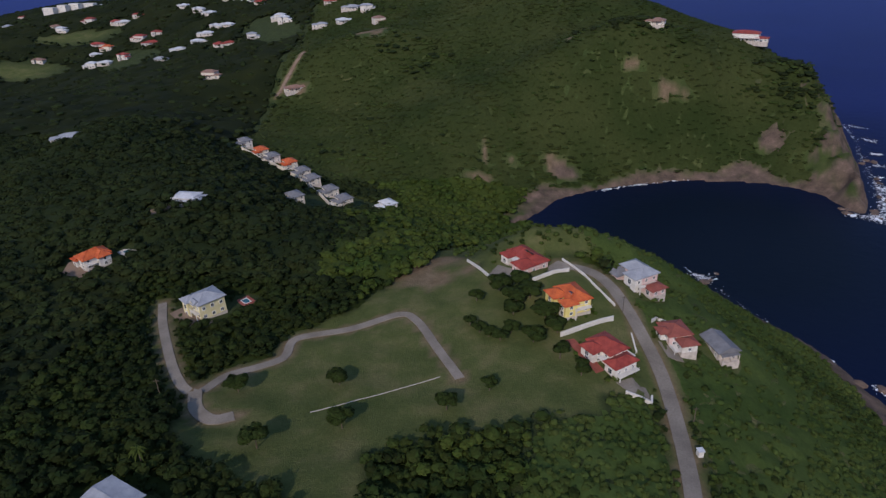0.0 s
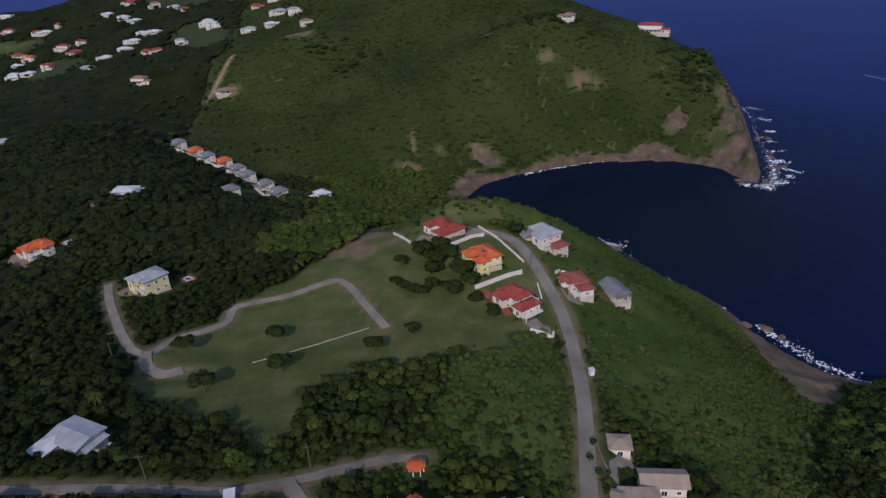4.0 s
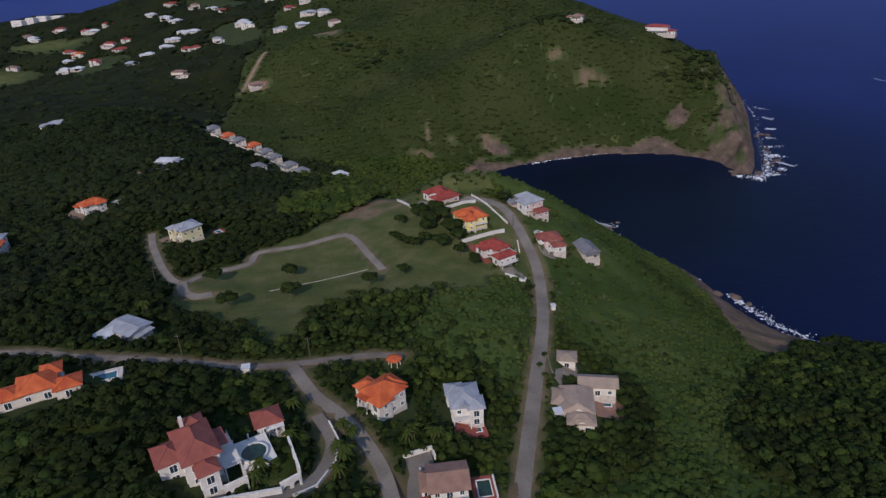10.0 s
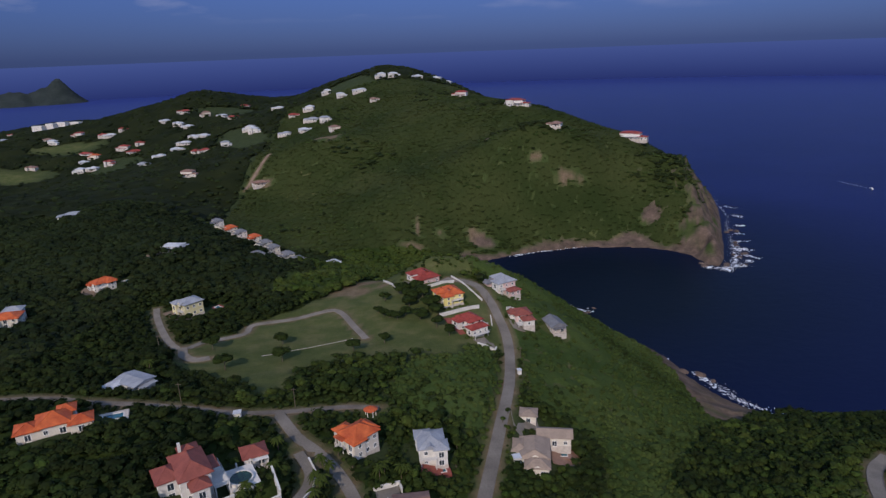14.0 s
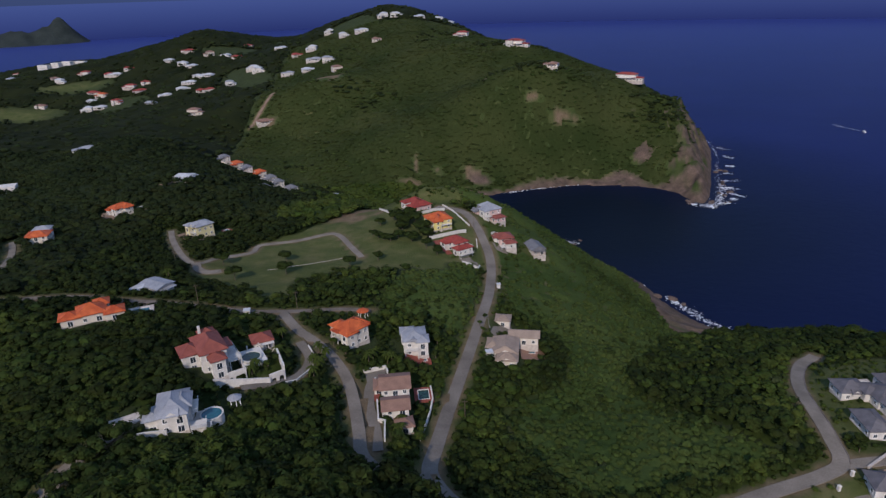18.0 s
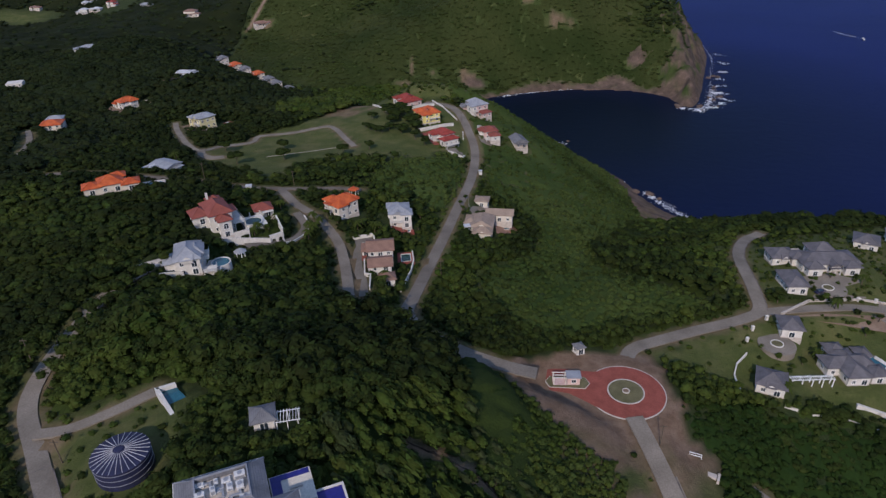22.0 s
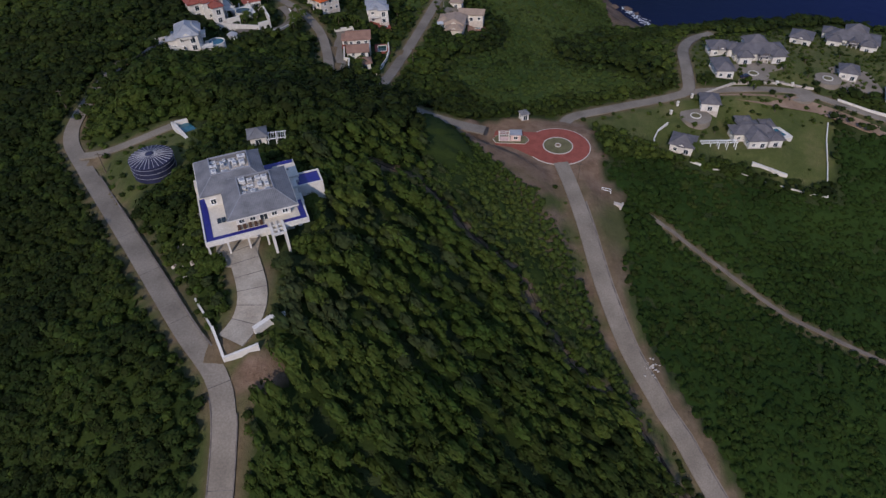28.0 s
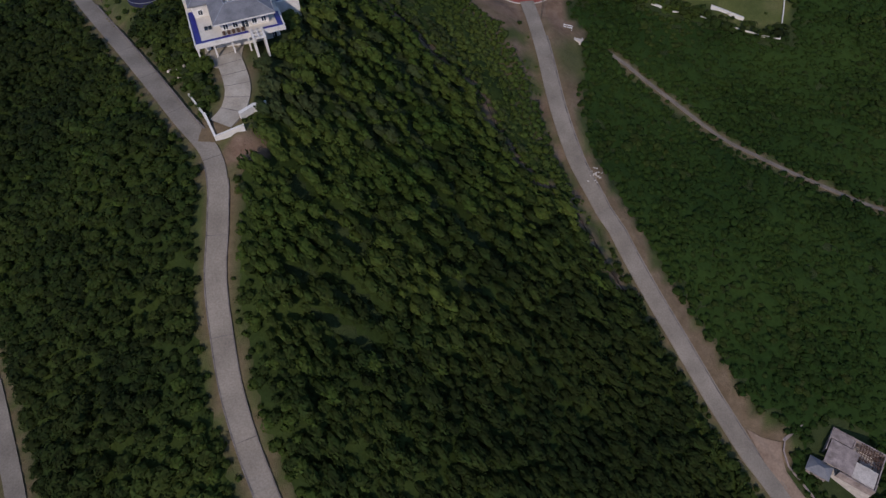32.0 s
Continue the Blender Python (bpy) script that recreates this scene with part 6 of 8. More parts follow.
part("kerb", disc(5.35, -0.6, 0.40, 44, 5.0), KERB, c)
part("lawn_disc", disc(5.05, -0.6, 0.34, 44), GRASS, c)
part("kerb", disc(1.1, -0.6, 0.7, 20, 0.85), KERB, c)
part("planter", disc(0.9, -0.6, 0.5, 20), SOIL, c)
g = base("gatehouse", "small pink and white gatehouse with a pergola", 82.0, -40.2, -4, 70.62, "gatehouse", clear=6)
part("traffic_island", wedge([(-5.4, -2.2), (4.8, -2.8), (6.4, -0.6), (5.4, 2.0), (-5.0, 2.4), (-6.4, 0.2)], -0.8, 0.16), GRASS, g)
part("kerb", wedge([(-5.6, -2.35), (4.9, -2.95), (6.6, -0.6), (5.5, 2.15), (-5.1, 2.55), (-6.6, 0.2)], -0.8, 0.12), KERB, g)
part("wall", boxes((-0.2, -1.4, -1, 3.4, 1.4, 2.8)), PINK, g)
part("roof", boxes((-0.6, -1.8, 2.8, 3.8, 1.8, 3.0)), R_GREY, g)
for px in (-4.2, -0.7):
    for py in (-1.2, 1.2):
        part("post", boxes((px - 0.14, py - 0.14, -0.5, px + 0.14, py + 0.14, 2.6)), WHITE, g)
for py in (-1.2, 0, 1.2):
    part("beam", boxes((-4.6, py - 0.1, 2.6, -0.25, py + 0.1, 2.8)), WHITE, g)
part("patio", boxes((-4.4, -1.5, -0.5, -0.25, 1.5, 0.28)), PINK, g)
window(g, 1.6, -1.41, 1.6, 0, 1.3, 1.2)
h = base("kiosk", "small white hut with a grey pyramid roof", 88.2, -26.6, 18, clear=4)
block(h, 2.7, 2.7, 2.5, R_SLATE, WHITE, rise=1.1, over=0.35)
h = base("bench_frame", "weathered white timber frame on bare earth", 111.5, -66.4, -25, category="frame")
part("leg", boxes((-1.6, -0.06, -0.5, -1.48, 0.06, 1.3)), FRAME, h)
part("leg", boxes((1.48, -0.06, -0.5, 1.6, 0.06, 1.3)), FRAME, h)
part("rail", boxes((-1.6, -0.07, 1.2, 1.6, 0.07, 1.36)), FRAME, h)
part("rail", boxes((-1.6, -0.07, 0.4, 1.6, 0.07, 0.55)), FRAME, h)
h = base("concrete_slabs", "broken pale concrete slabs by the road", 114.2, -71.6, -30, category="rubble")
part("slab", boxes((-1.6, -0.8, -0.5, 1.2, 0.7, 0.45)), STONE, h)
part("slab", boxes((1.4, -1.6, -0.5, 2.0, 1.2, 0.6)), STONE, h)
rng = random.Random(3)
h = base("rubble_heap", "pale stone rubble heap beside the road", 110.6, -133, 0, category="rubble")
for k in range(26):
    s = rng.uniform(0.14, 0.42)
    p = part("stone", boxes((-s, -s * 0.7, -s * 0.6, s, s * 0.7, s * 0.6), bev=s * 0.25), KERB, h)
    p.matrix_local = pose(rng.gauss(0, 1.3), rng.gauss(0, 1.6), 0.15, rng.uniform(0, 90), rng.uniform(0, 60), rng.uniform(0, 180))

# ---- ruin by the estate road ----
RUIN = material("weathered_concrete", (0.17, 0.135, 0.12), (0.36, 0.29, 0.26), 0.9, 0.5, 3.0, 0.4)
h = base("derelict_house", "derelict pinkish concrete house with broken roof", 172, -211, -38, 21.5, clear=10)
part("floor_slab", boxes((-7, -6, -4, 7, 6, 0.3)), STONE, h)
part("wall", boxes((-7, -1.5, 0.3, -6.7, 6, 3.4)), RUIN, h)
part("wall", boxes((-6.7, 5.7, 0.3, 6.7, 6, 3.4)), RUIN, h)
part("wall", boxes((6.7, -6, 0.3, 7, 6, 3.0)), RUIN, h)
part("wall", boxes((-2, -6, 0.3, 6.7, -5.7, 3.2)), RUIN, h)
part("roof_slab", boxes((-6.4, -5.4, 3.2, 0.8, 2.2, 3.5)), RUIN, h, "stained pinkish flat roof slab")
part("roof_slab", boxes((0.9, -5.4, 2.9, 6.4, -0.4, 3.15)), STONE, h)
for k in range(9):
    p = part("rafter", boxes((0.6 + 0.65 * k, 0.4, 3.3, 0.74 + 0.65 * k, 5.7, 3.48)), DARKWOOD, h)
part("rafter", boxes((0.4, 2.8, 3.5, 6.6, 3.0, 3.7)), DARKWOOD, h)
part("sheet_roof", hip_roof(5.5, 4, 2.6, 1.2, 0.3), R_SLATE, h, "grey corrugated sheet roof").location = (-6.5, -7.5, 0)
part("wall", boxes((-9, -9.3, -3, -4, -5.7, 2.4)), RUIN, h)
for k in range(10):
    p = part("debris", boxes((-0.9, -0.09, 0.3, 0.9, 0.09, 0.5)), DARKWOOD, h)
    p.matrix_local = pose(rng.uniform(1, 6), rng.uniform(0.5, 5), rng.uniform(0.2, 1.0), rng.uniform(-15, 15), rng.uniform(-20, 20), rng.uniform(0, 180))
wall_run("grey path edge near the derelict house", [(168.3, -195.5), (165.3, -198.3), (160, -202.1), (155.2, -205.3)], 0.25, 0.7, RUIN, "kerb_wall")
wall_run("curved low wall near the derelict house", [(155.2, -205.3), (154.1, -208.1), (154.7, -211.8), (157.1, -215.2), (159.5, -218.6), (163, -224)], 0.5, 0.25, RUIN)
apron("bare earth drive of the derelict house", [(144.6, -203), (149, -205), (154, -206), (153.4, -209), (154, -213), (157, -218), (160.5, -223), (154, -224), (149.5, -214)], SOIL)
part("roof_slab", boxes((-6.6, 2.6, 3.0, -1.2, 5.6, 3.25)), RUIN, h)
part("wall", boxes((-1.0, -5.7, 0.3, -0.7, 5.7, 3.1)), RUIN, h)
for k in range(4):
    p = part("purlin", boxes((0.8, 0.9 + 1.2 * k, 3.5, 6.6, 1.05 + 1.2 * k, 3.62)), DARKWOOD, h)

# ---- estate grounds ----
pool("bright blue estate pool beside the house", 189, -23.8, 20, 4.2, 5.5, 58.7, WHITE)
pool("blue pool behind the long estate house", 190.5, 38.5, 0, 6, 3, 65.6, STONE)
h = base("pergola_walk", "long white pergola walk between the estate houses", 162.4, -32.6, -1, category="pergola")
for k in range(5):
    for py in (-0.8, 0.8):
        part("post", boxes((-6.6 + 3.3 * k - 0.12, py - 0.12, -3.5, -6.6 + 3.3 * k + 0.12, py + 0.12, 2.4)), FRAME, h)
for py in (-0.8, 0.8):
    part("beam", boxes((-7, py - 0.1, 2.4, 7, py + 0.1, 2.6)), FRAME, h)
for k in range(20):
    part("slat", boxes((-6.8 + 0.71 * k, -1.2, 2.6, -6.66 + 0.71 * k, 1.2, 2.74)), FRAME, h)
wall_run("curved white estate garden wall", [(145, -22.8), (140.4, -26.5), (137.8, -31), (136.6, -36), (137.2, -41)], 0.8, 0.3)
wall_run("white estate boundary wall", [(148.1, -44), (152, -44.4)], 0.8, 0.3)
wall_run("white estate boundary wall", [(157, -44.8), (160.5, -44.4)], 0.8, 0.3)
wall_run("white estate boundary wall", [(165.3, -44), (176.7, -46.3), (188, -48.5), (200.5, -51)], 0.7, 0.3)
wall_run("white estate boundary wall", [(200.5, -51), (205, -38), (209, -25), (212.4, -17)], 0.7, 0.25)
wall_run("white ramp wall in the estate lawn", [(174, -40.3), (186.8, -42.6)], 1.0, 0.9)
wall_run("stone terrace wall below the long estate house", [(166, -3.5), (180, 4.6), (200, 6), (214, 3.4)], 0.9, 0.6, STONE)
wall_run("white road wall of the estate", [(222, -3.5), (233, -8.5), (243, -13)], 1.2, 0.3)
for x, y in ((151.7, -11.7), (147.9, -16.4), (199, 5.4), (205.5, 5.0), (159, -6.4)):
    h = base("gate_post", "square white gate post with a cap", x, y, 10, category="post", group="gate posts")
    part("shaft", boxes((-0.4, -0.4, -1, 0.4, 0.4, 1.7)), WHITE, h)
    part("cap", hip_roof(0.8, 0.8, 1.75, 0.35, 0.12, thick=0.08), WHITE, h)
for x, y, r in ((157.3, -18.3, 6.0), (191.4, 12.5, 6.5), (222, 8.5, 5.5)):
    z = max(gz(x + a, y + b_) for a in (-4, 4) for b_ in (-4, 4))
    h = base("turning_circle", "pale paved turning circle round a planted island", x, y, 0, z, "paving", "turning circles", clear=r)
    part("paving", disc(r, -2.5, 0.12, 36, 1.9), CONCRETE, h)
    part("kerb", disc(2.1, -2.5, 0.4, 28, 1.8), WHITE, h)
    part("bed", disc(1.85, -2.5, 0.3, 28), GRASS, h)
h = base("turning_area", "wide pale concrete turning area", 206, -1.5, 0, gz(206, -1.5), "paving", clear=6)
part("slab", disc(6.2, -2.5, 0.16, 36), CONCRETE, h)

# ---- white villa grounds ----
round_pool("round raised pool with dark green water", -26.1, 37.9, 3.1, 86.6, 5, 2.4, GREENWATER)
h = base("pool_terrace", "white pool terrace with pillars", -26.4, 39.0, 28, 86.6, "terrace", clear=5)
part("slab", boxes((-4.2, -5.2, -4, 4.4, 5.4, 1.7)), WHITE, h)
for px, py in ((-4, 5), (0, 5.1), (4, 5)):
    part("pillar", boxes((px - 0.2, py - 0.2, 1.7, px + 0.2, py + 0.2, 3.4)), WHITE, h)


def arcade(label, x0, y0, x1, y1, z0, z1, n):
    """A white wall with open round arches."""
    ln = math.hypot(x1 - x0, y1 - y0)
    h = base("arcade", label, x0, y0, math.degrees(math.atan2(y1 - y0, x1 - x0)), z0, "wall")
    bay, hh = ln / n, z1 - z0
    for i in range(n):
        bm = bmesh.new()
        w = bay * 0.62
        xs = [bay * (i + 0.5) + w / 2 * math.cos(a) for a in np.linspace(math.pi, 0, 9)]
        zs = [hh * 0.45 + w / 2 * math.sin(a) for a in np.linspace(math.pi, 0, 9)]
        hole = [(bay * (i + 0.5) - w / 2, -3.0), *zip(xs, zs), (bay * (i + 0.5) + w / 2, -3.0)]
        rim = [(bay * i, -3.0), *[(bay * i + bay * k / 8, hh) for k in range(9)], (bay * (i + 1), -3.0)]
        for t in (-0.2, 0.2):
            a = [bm.verts.new((x, t, z)) for x, z in hole]
            b_ = [bm.verts.new((x, t, z)) for x, z in rim]
            for k in range(len(a) - 1):
                f = (a[k], a[k + 1], b_[k + 1], b_[k])
                bm.faces.new(f if t > 0 else f[::-1])
        bm.verts.ensure_lookup_table()
        n2 = len(hole)
        for off in (0, n2):
            for k in range(n2 - 1):
                bm.faces.new((bm.verts[off + k], bm.verts[off + k + 1], bm.verts[off + k + 1 + 2 * n2], bm.verts[off + k + 2 * n2]))
        part("arch", bm, WHITE, h)
    part("coping", boxes((-0.1, -0.32, hh, ln + 0.1, 0.32, hh + 0.15)), WHITE, h)


arcade("white arcade wall with round arches", -18.6, 43.4, -13.9, 32, 83.6, 88.4, 3)
arcade("white arcade wall with round arches", -18.2, 28.9, -13.9, 32, 82.6, 87.0, 2)
arcade("white porch arcade of the villa", -30.6, 25.6, -25.4, 28.6, 86.0, 90.4, 3)
wall_run("tall white retaining wall below the villa", [(-33.5, 20.8), (-24.7, 25.2), (-18.2, 28.2)], 2.2, 0.5)
wall_run("low white kerb wall along the villa drive", [(-15.2, 27.6), (-10.3, 31.5), (-6.8, 40.7), (-6.6, 48.3), (-10.2, 56)], 0.7, 0.35)
wall_run("white terrace wall of the grey roofed villa", [(-45.6, -11.1), (-41, -9.4), (-37.5, -8)], 1.6, 0.4)
round_pool("round blue pool with white rim beside the villa", -29.0, 3.6, 2.9, 89.4, 4, 1.6)
h = base("pool_deck", "grey tiled pool deck with white seats", -31.4, 0.6, 16, 89.4, "terrace", clear=5)
part("slab", boxes((-3, -4, -4, 3.2, 5.5, 1.2)), STONE, h)
part("seat_wall", boxes((-1.2, -4.4, -4, 3.2, -4.0, 2.0), (2.8, -4.0, -4, 3.2, -1.8, 2.0)), WHITE, h)
h = base("patio", "pale stone patio on the slope", -49.6, -2.6, 30, gz(-49.6, -2.6), "terrace", clear=5)
part("slab", boxes((-5, -2.2, -3, 4.5, 2.4, 0.5)), STONE, h)
h = base("gazebo", "small grey garden gazebo with a pointed roof", -25.3, 13.5, 0, category="gazebo", clear=3)
for k in range(6):
    a = math.pi * k / 3
    part("post", boxes((1.6 * math.cos(a) - 0.1, 1.6 * math.sin(a) - 0.1, -1, 1.6 * math.cos(a) + 0.1, 1.6 * math.sin(a) + 0.1, 2.4)), FRAME, h)
part("roof", drum(2.3, 0.1, 2.4, 3.6, 8), R_GREY, h)
h = base("gazebo", "round gazebo with bright orange tile roof", 7.2, 88.2, 0, category="gazebo", clear=4)
for k in range(6):
    a = math.pi * k / 3
    part("post", boxes((1.9 * math.cos(a) - 0.12, 1.9 * math.sin(a) - 0.12, -1, 1.9 * math.cos(a) + 0.12, 1.9 * math.sin(a) + 0.12, 2.5)), WHITE, h)
part("roof", drum(2.7, 0.1, 2.5, 3.9, 10), R_ORANGE, h)
h = base("gazebo", "brown shingle pavilion below the townhouse", 25.8, 17.8, 10, category="gazebo", clear=4)
block(h, 5, 4.6, 2.8, R_BROWN, WHITE, rise=1.6)
pool("blue pool with red tiled deck", 31, 62.6, 10, 4.6, 2.6, 69.2, PAVER_RED)
pool("dark green pool with red brick deck", 32, 40.6, 4, 3.6, 5.6, 68.4, PAVER_RED, water=GREENWATER)
pool("small light blue pool on a dark patio", 78, 83.4, -10, 3.0, 1.8, 57.6, R_BROWN, clear=3)
pool("blue pool of the orange roofed bungalow", -73.6, 66.6, 20, 6, 3.4, None, STONE)
pool("small pool with red deck beside the yellow house", -86.2, 218.8, -44, 3.6, 2.4, None, PAVER_RED)
pool("blue pool beside the orange roofed house", -148.6, 253.4, -40, 4.5, 3, None, STONE)
wall_run("white yard wall round the parking court", [(10.4, 48.4), (18.2, 51.2), (19.1, 47.6)], 1.6, 0.4)
wall_run("white yard wall of the townhouse", [(14.9, 43), (15.4, 34.4)], 1.4, 0.4)
wall_run("white yard wall of the townhouse", [(16.4, 29.4), (17.4, 18.8), (19.6, 17.8), (20, 8)], 1.4, 0.4)
wall_run("white boundary wall above the ridge road", [(34.6, 44), (35.2, 36.8), (33, 25), (30.7, 14)], 1.5, 0.35)
# ---- walls by the ridge road ----
wall_run("white boundary wall at the field edge", [(5, 250), (10, 238), (15.4, 225)], 1.2, 0.4)
wall_run("white boundary wall between the villas", [(30.9, 222.4), (40, 228), (47, 231.6)], 1.6, 0.4)
wall_run("white road wall with dark gaps", [(46, 241.5), (52.5, 228.6), (56, 218.6), (61, 208)], 1.0, 0.35)
wall_run("white boundary wall between the villas", [(37, 188), (47, 193.4), (58.2, 198.8)], 1.8, 0.45)
wall_run("low white road wall", [(63.9, 192.6), (63.6, 183.8)], 0.8, 0.35)
wall_run("thick white curved wall at the corner", [(54, 159.9), (58.4, 158.2), (62, 158.4), (63, 161.6)], 1.4, 0.6)
wall_run("white retaining wall of the pink villa", [(73.4, 200), (76, 203), (84, 201)], 1.2, 0.35)
for x, y, w, lab in ((-37.4, 77.0, 2.4, "small white roadside hut"), (70.2, 136.8, 1.6, "small white roadside cabinet"), (59, 73.5, 2.6, "small pale shed beside the tan house")):
    h = base("roadside_hut", lab, x, y, 8, category="hut", clear=2.5)
    part("wall", boxes((-w / 2, -w / 2, -1.5, w / 2, w / 2, 2.1)), WHITE, h)
    part("roof", boxes((-w / 2 - 0.2, -w / 2 - 0.2, 2.1, w / 2 + 0.2, w / 2 + 0.2, 2.28)), R_WHITE, h)
# solar panels on roofs belong to the roofs they lie on
for x, y, z, yaw, w, d in ((31.2, 238.4, 5.5, -58, 5.4, 2.0), (42.6, 203.0, 7.7, -69, 1.8, 1.4)):
    h = base("solar_panel", "dark solar panel lying on the tile roof", x, y, yaw, gz(x, y) + z, "panel")
    p = part("panel", boxes((-w / 2, -d / 2, 0.5, w / 2, d / 2, 0.6)), GLASS, h)
    p.matrix_local = pose(0, 0, 0, -18, 0, 0)
    for q in (-w / 3, w / 3):
        part("foot", boxes((q - 0.06, -0.06, -0.6, q + 0.06, 0.06, 0.5)), METAL, h)
# low stone edge across the field
wall_run("thin pale stone edging across the field", [(-45.8, 147.1), (-26, 156.4), (-6.6, 165.9)], 0.06, 0.14, STONE, "edging")
# poles
for x, y, hh in ((-92, 150, 8), (-58, 82.6, 8), (-20, 88.5, 8), (101.5, -66, 7.5), (63.5, 205, 7), (72.8, 150, 7), (46, 28, 8), (-64, -50, 8), (-38.5, -86, 7)):
    h = base("utility_pole", "thin grey timber utility pole", x, y, 0, category="pole", group="utility poles")
    bm = bmesh.new()
    bmesh.ops.create_cone(bm, segments=8, radius1=0.16, radius2=0.11, depth=hh + 1, cap_ends=True, matrix=Matrix.Translation((0, 0, hh / 2 - 0.5)))
    part("shaft", bm, BARK, h)
    part("crossarm", boxes((-0.9, -0.06, hh - 0.7, 0.9, 0.06, hh - 0.55)), BARK, h)

# ---- surf, wake and boat ----
rng = np.random.RandomState(4)


def surf(name, label, line, spread, count, size):
    """Many small flat patches of foam along a line."""
    p = smooth_line(line, 1.0)
    k = rng.randint(0, len(p), count)
    c = p[k] + rng.normal(size=(count, 2)) * spread * rng.uniform(0.2, 1.0, (count, 1))
    ok = land(c[:, 0], c[:, 1]) < 1.0
    c = c[ok]
    r = size * rng.lognormal(0, 0.45, len(c))
    ang = np.linspace(0, 2 * math.pi, 9)[:-1]
    wob = rng.uniform(0.5, 1.2, (len(c), 8))
    st = rng.uniform(0.25, 0.8, (len(c), 1))
    rot = rng.uniform(0, math.pi, (len(c), 1))
    ex, ey = np.cos(ang) * wob * r[:, None], np.sin(ang) * wob * r[:, None] * st
    X = c[:, 0:1] + ex * np.cos(rot) - ey * np.sin(rot)
    Y = c[:, 1:2] + ex * np.sin(rot) + ey * np.cos(rot)
    Z = np.repeat(0.34 + rng.uniform(0, 0.35, (len(c), 1)), 8, 1)
    v = np.stack([X, Y, Z], 2).reshape(-1, 3)
    f = (np.arange(len(c)) * 8)[:, None] + np.arange(8)
    tagged(new(name, quick_mesh(name, v, f, [FOAM], False)), label, "surf", kind="stuff")


surf("surf_cove", "white breaking surf in the rocky cove", [(200, 240), (206, 222), (214, 203), (226, 186), (240, 174)], 3.0, 460, 0.5)
surf("surf_rocks", "thin white surf on dark rocks", [(148, 362), (162, 326), (176, 292), (192, 258)], 1.0, 90, 0.4)
surf("surf_rock_patch", "white surf round a sunken rock", [(152, 352), (160, 345)], 4.0, 130, 0.45)
surf("surf_beach", "thin white wash along the dark beach", [(118, 494), (150, 505), (205, 516), (262, 508), (296, 486)], 1.2, 260, 0.8)
surf("surf_cape", "white breaking surf round the rocky cape", [(294, 438), (306, 431), (322, 440), (338, 466), (350, 494)], 4.5, 420, 0.6)
brk = random.Random(6)
for x, y in ((312, 429), (328, 436), (340, 446), (350, 460), (352, 482), (364, 508), (376, 537), (392, 568), (408, 608), (422, 652)):
    ux, uy, ln = brk.uniform(0.2, 1.0), brk.uniform(-0.9, 0.9), brk.uniform(3, 9)
    surf("surf_breaker", "white breaker running in on the cape", [(x - ux * ln, y - uy * ln), (x + brk.uniform(-2, 2), y + brk.uniform(-3, 3)), (x + ux * ln, y + uy * ln)], brk.uniform(1.8, 3.6), brk.randint(40, 130), brk.uniform(0.45, 0.85))
surf("surf_cape_side", "thin white wash along the cape cliffs", [(350, 494), (362, 532), (376, 564), (394, 604), (412, 660), (424, 720)], 2.6, 200, 0.5)
ROCK_MESH = []
rk = random.Random(21)
for k in range(4):
    bm = bmesh.new()
    bmesh.ops.create_icosphere(bm, subdivisions=2, radius=1.0)
    for v in bm.verts:
        v.co *= rk.uniform(0.72, 1.2)
        v.co.z *= 0.7
    ROCK_MESH.append(obj("rock", bm, ROCK).data)
    bpy.data.objects.remove([o for o in bpy.data.objects if o.data == ROCK_MESH[-1]][0])
for k in range(26):
    x, y = ((308, 434), (326, 440), (340, 462), (356, 500), (374, 548), (296, 446), (160, 346), (198, 236))[k % 8]
    q = new("sea_rock", ROCK_MESH[k % 4])
    r = rk.uniform(1.2, 3.6)
    q.matrix_world = pose(x + rk.uniform(-9, 9), y + rk.uniform(-8, 8), 0.1, 0, 0, rk.uniform(0, 360)) @ Matrix.Diagonal((r * 1.3, r, r * 0.8, 1))
    tagged(q, "dark wet rock standing in the surf", "rock", "rocks in the surf")
surf("boat_wake", "long white boat wake on blue sea", [(648, 722), (643, 745), (638, 770)], 0.8, 150, 0.5)
b = base("motor_boat", "small white motor boat at speed", 649, 716, 80, 0.1, "boat")
bm = bmesh.new()
prof = [(-4.5, 1.3), (0, 1.5), (3, 1.1), (5, 0.05)]
rows = []
for x, w in prof:
    rows.append([bm.verts.new((x, -w, 1.1)), bm.verts.new((x, -w * 0.6, -0.4)), bm.verts.new((x, w * 0.6, -0.4)), bm.verts.new((x, w, 1.1))])
for p, q in zip(rows[:-1], rows[1:]):
    for k in range(3):
        bm.faces.new((p[k], p[k + 1], q[k + 1], q[k]))
    bm.faces.new((p[3], p[0], q[0], q[3]))
bm.faces.new(rows[0])
part("hull", bm, ACWHITE, b)
part("cabin", boxes((-1.5, -0.9, 1.1, 1.6, 0.9, 2.3), bev=0.15), ACWHITE, b)

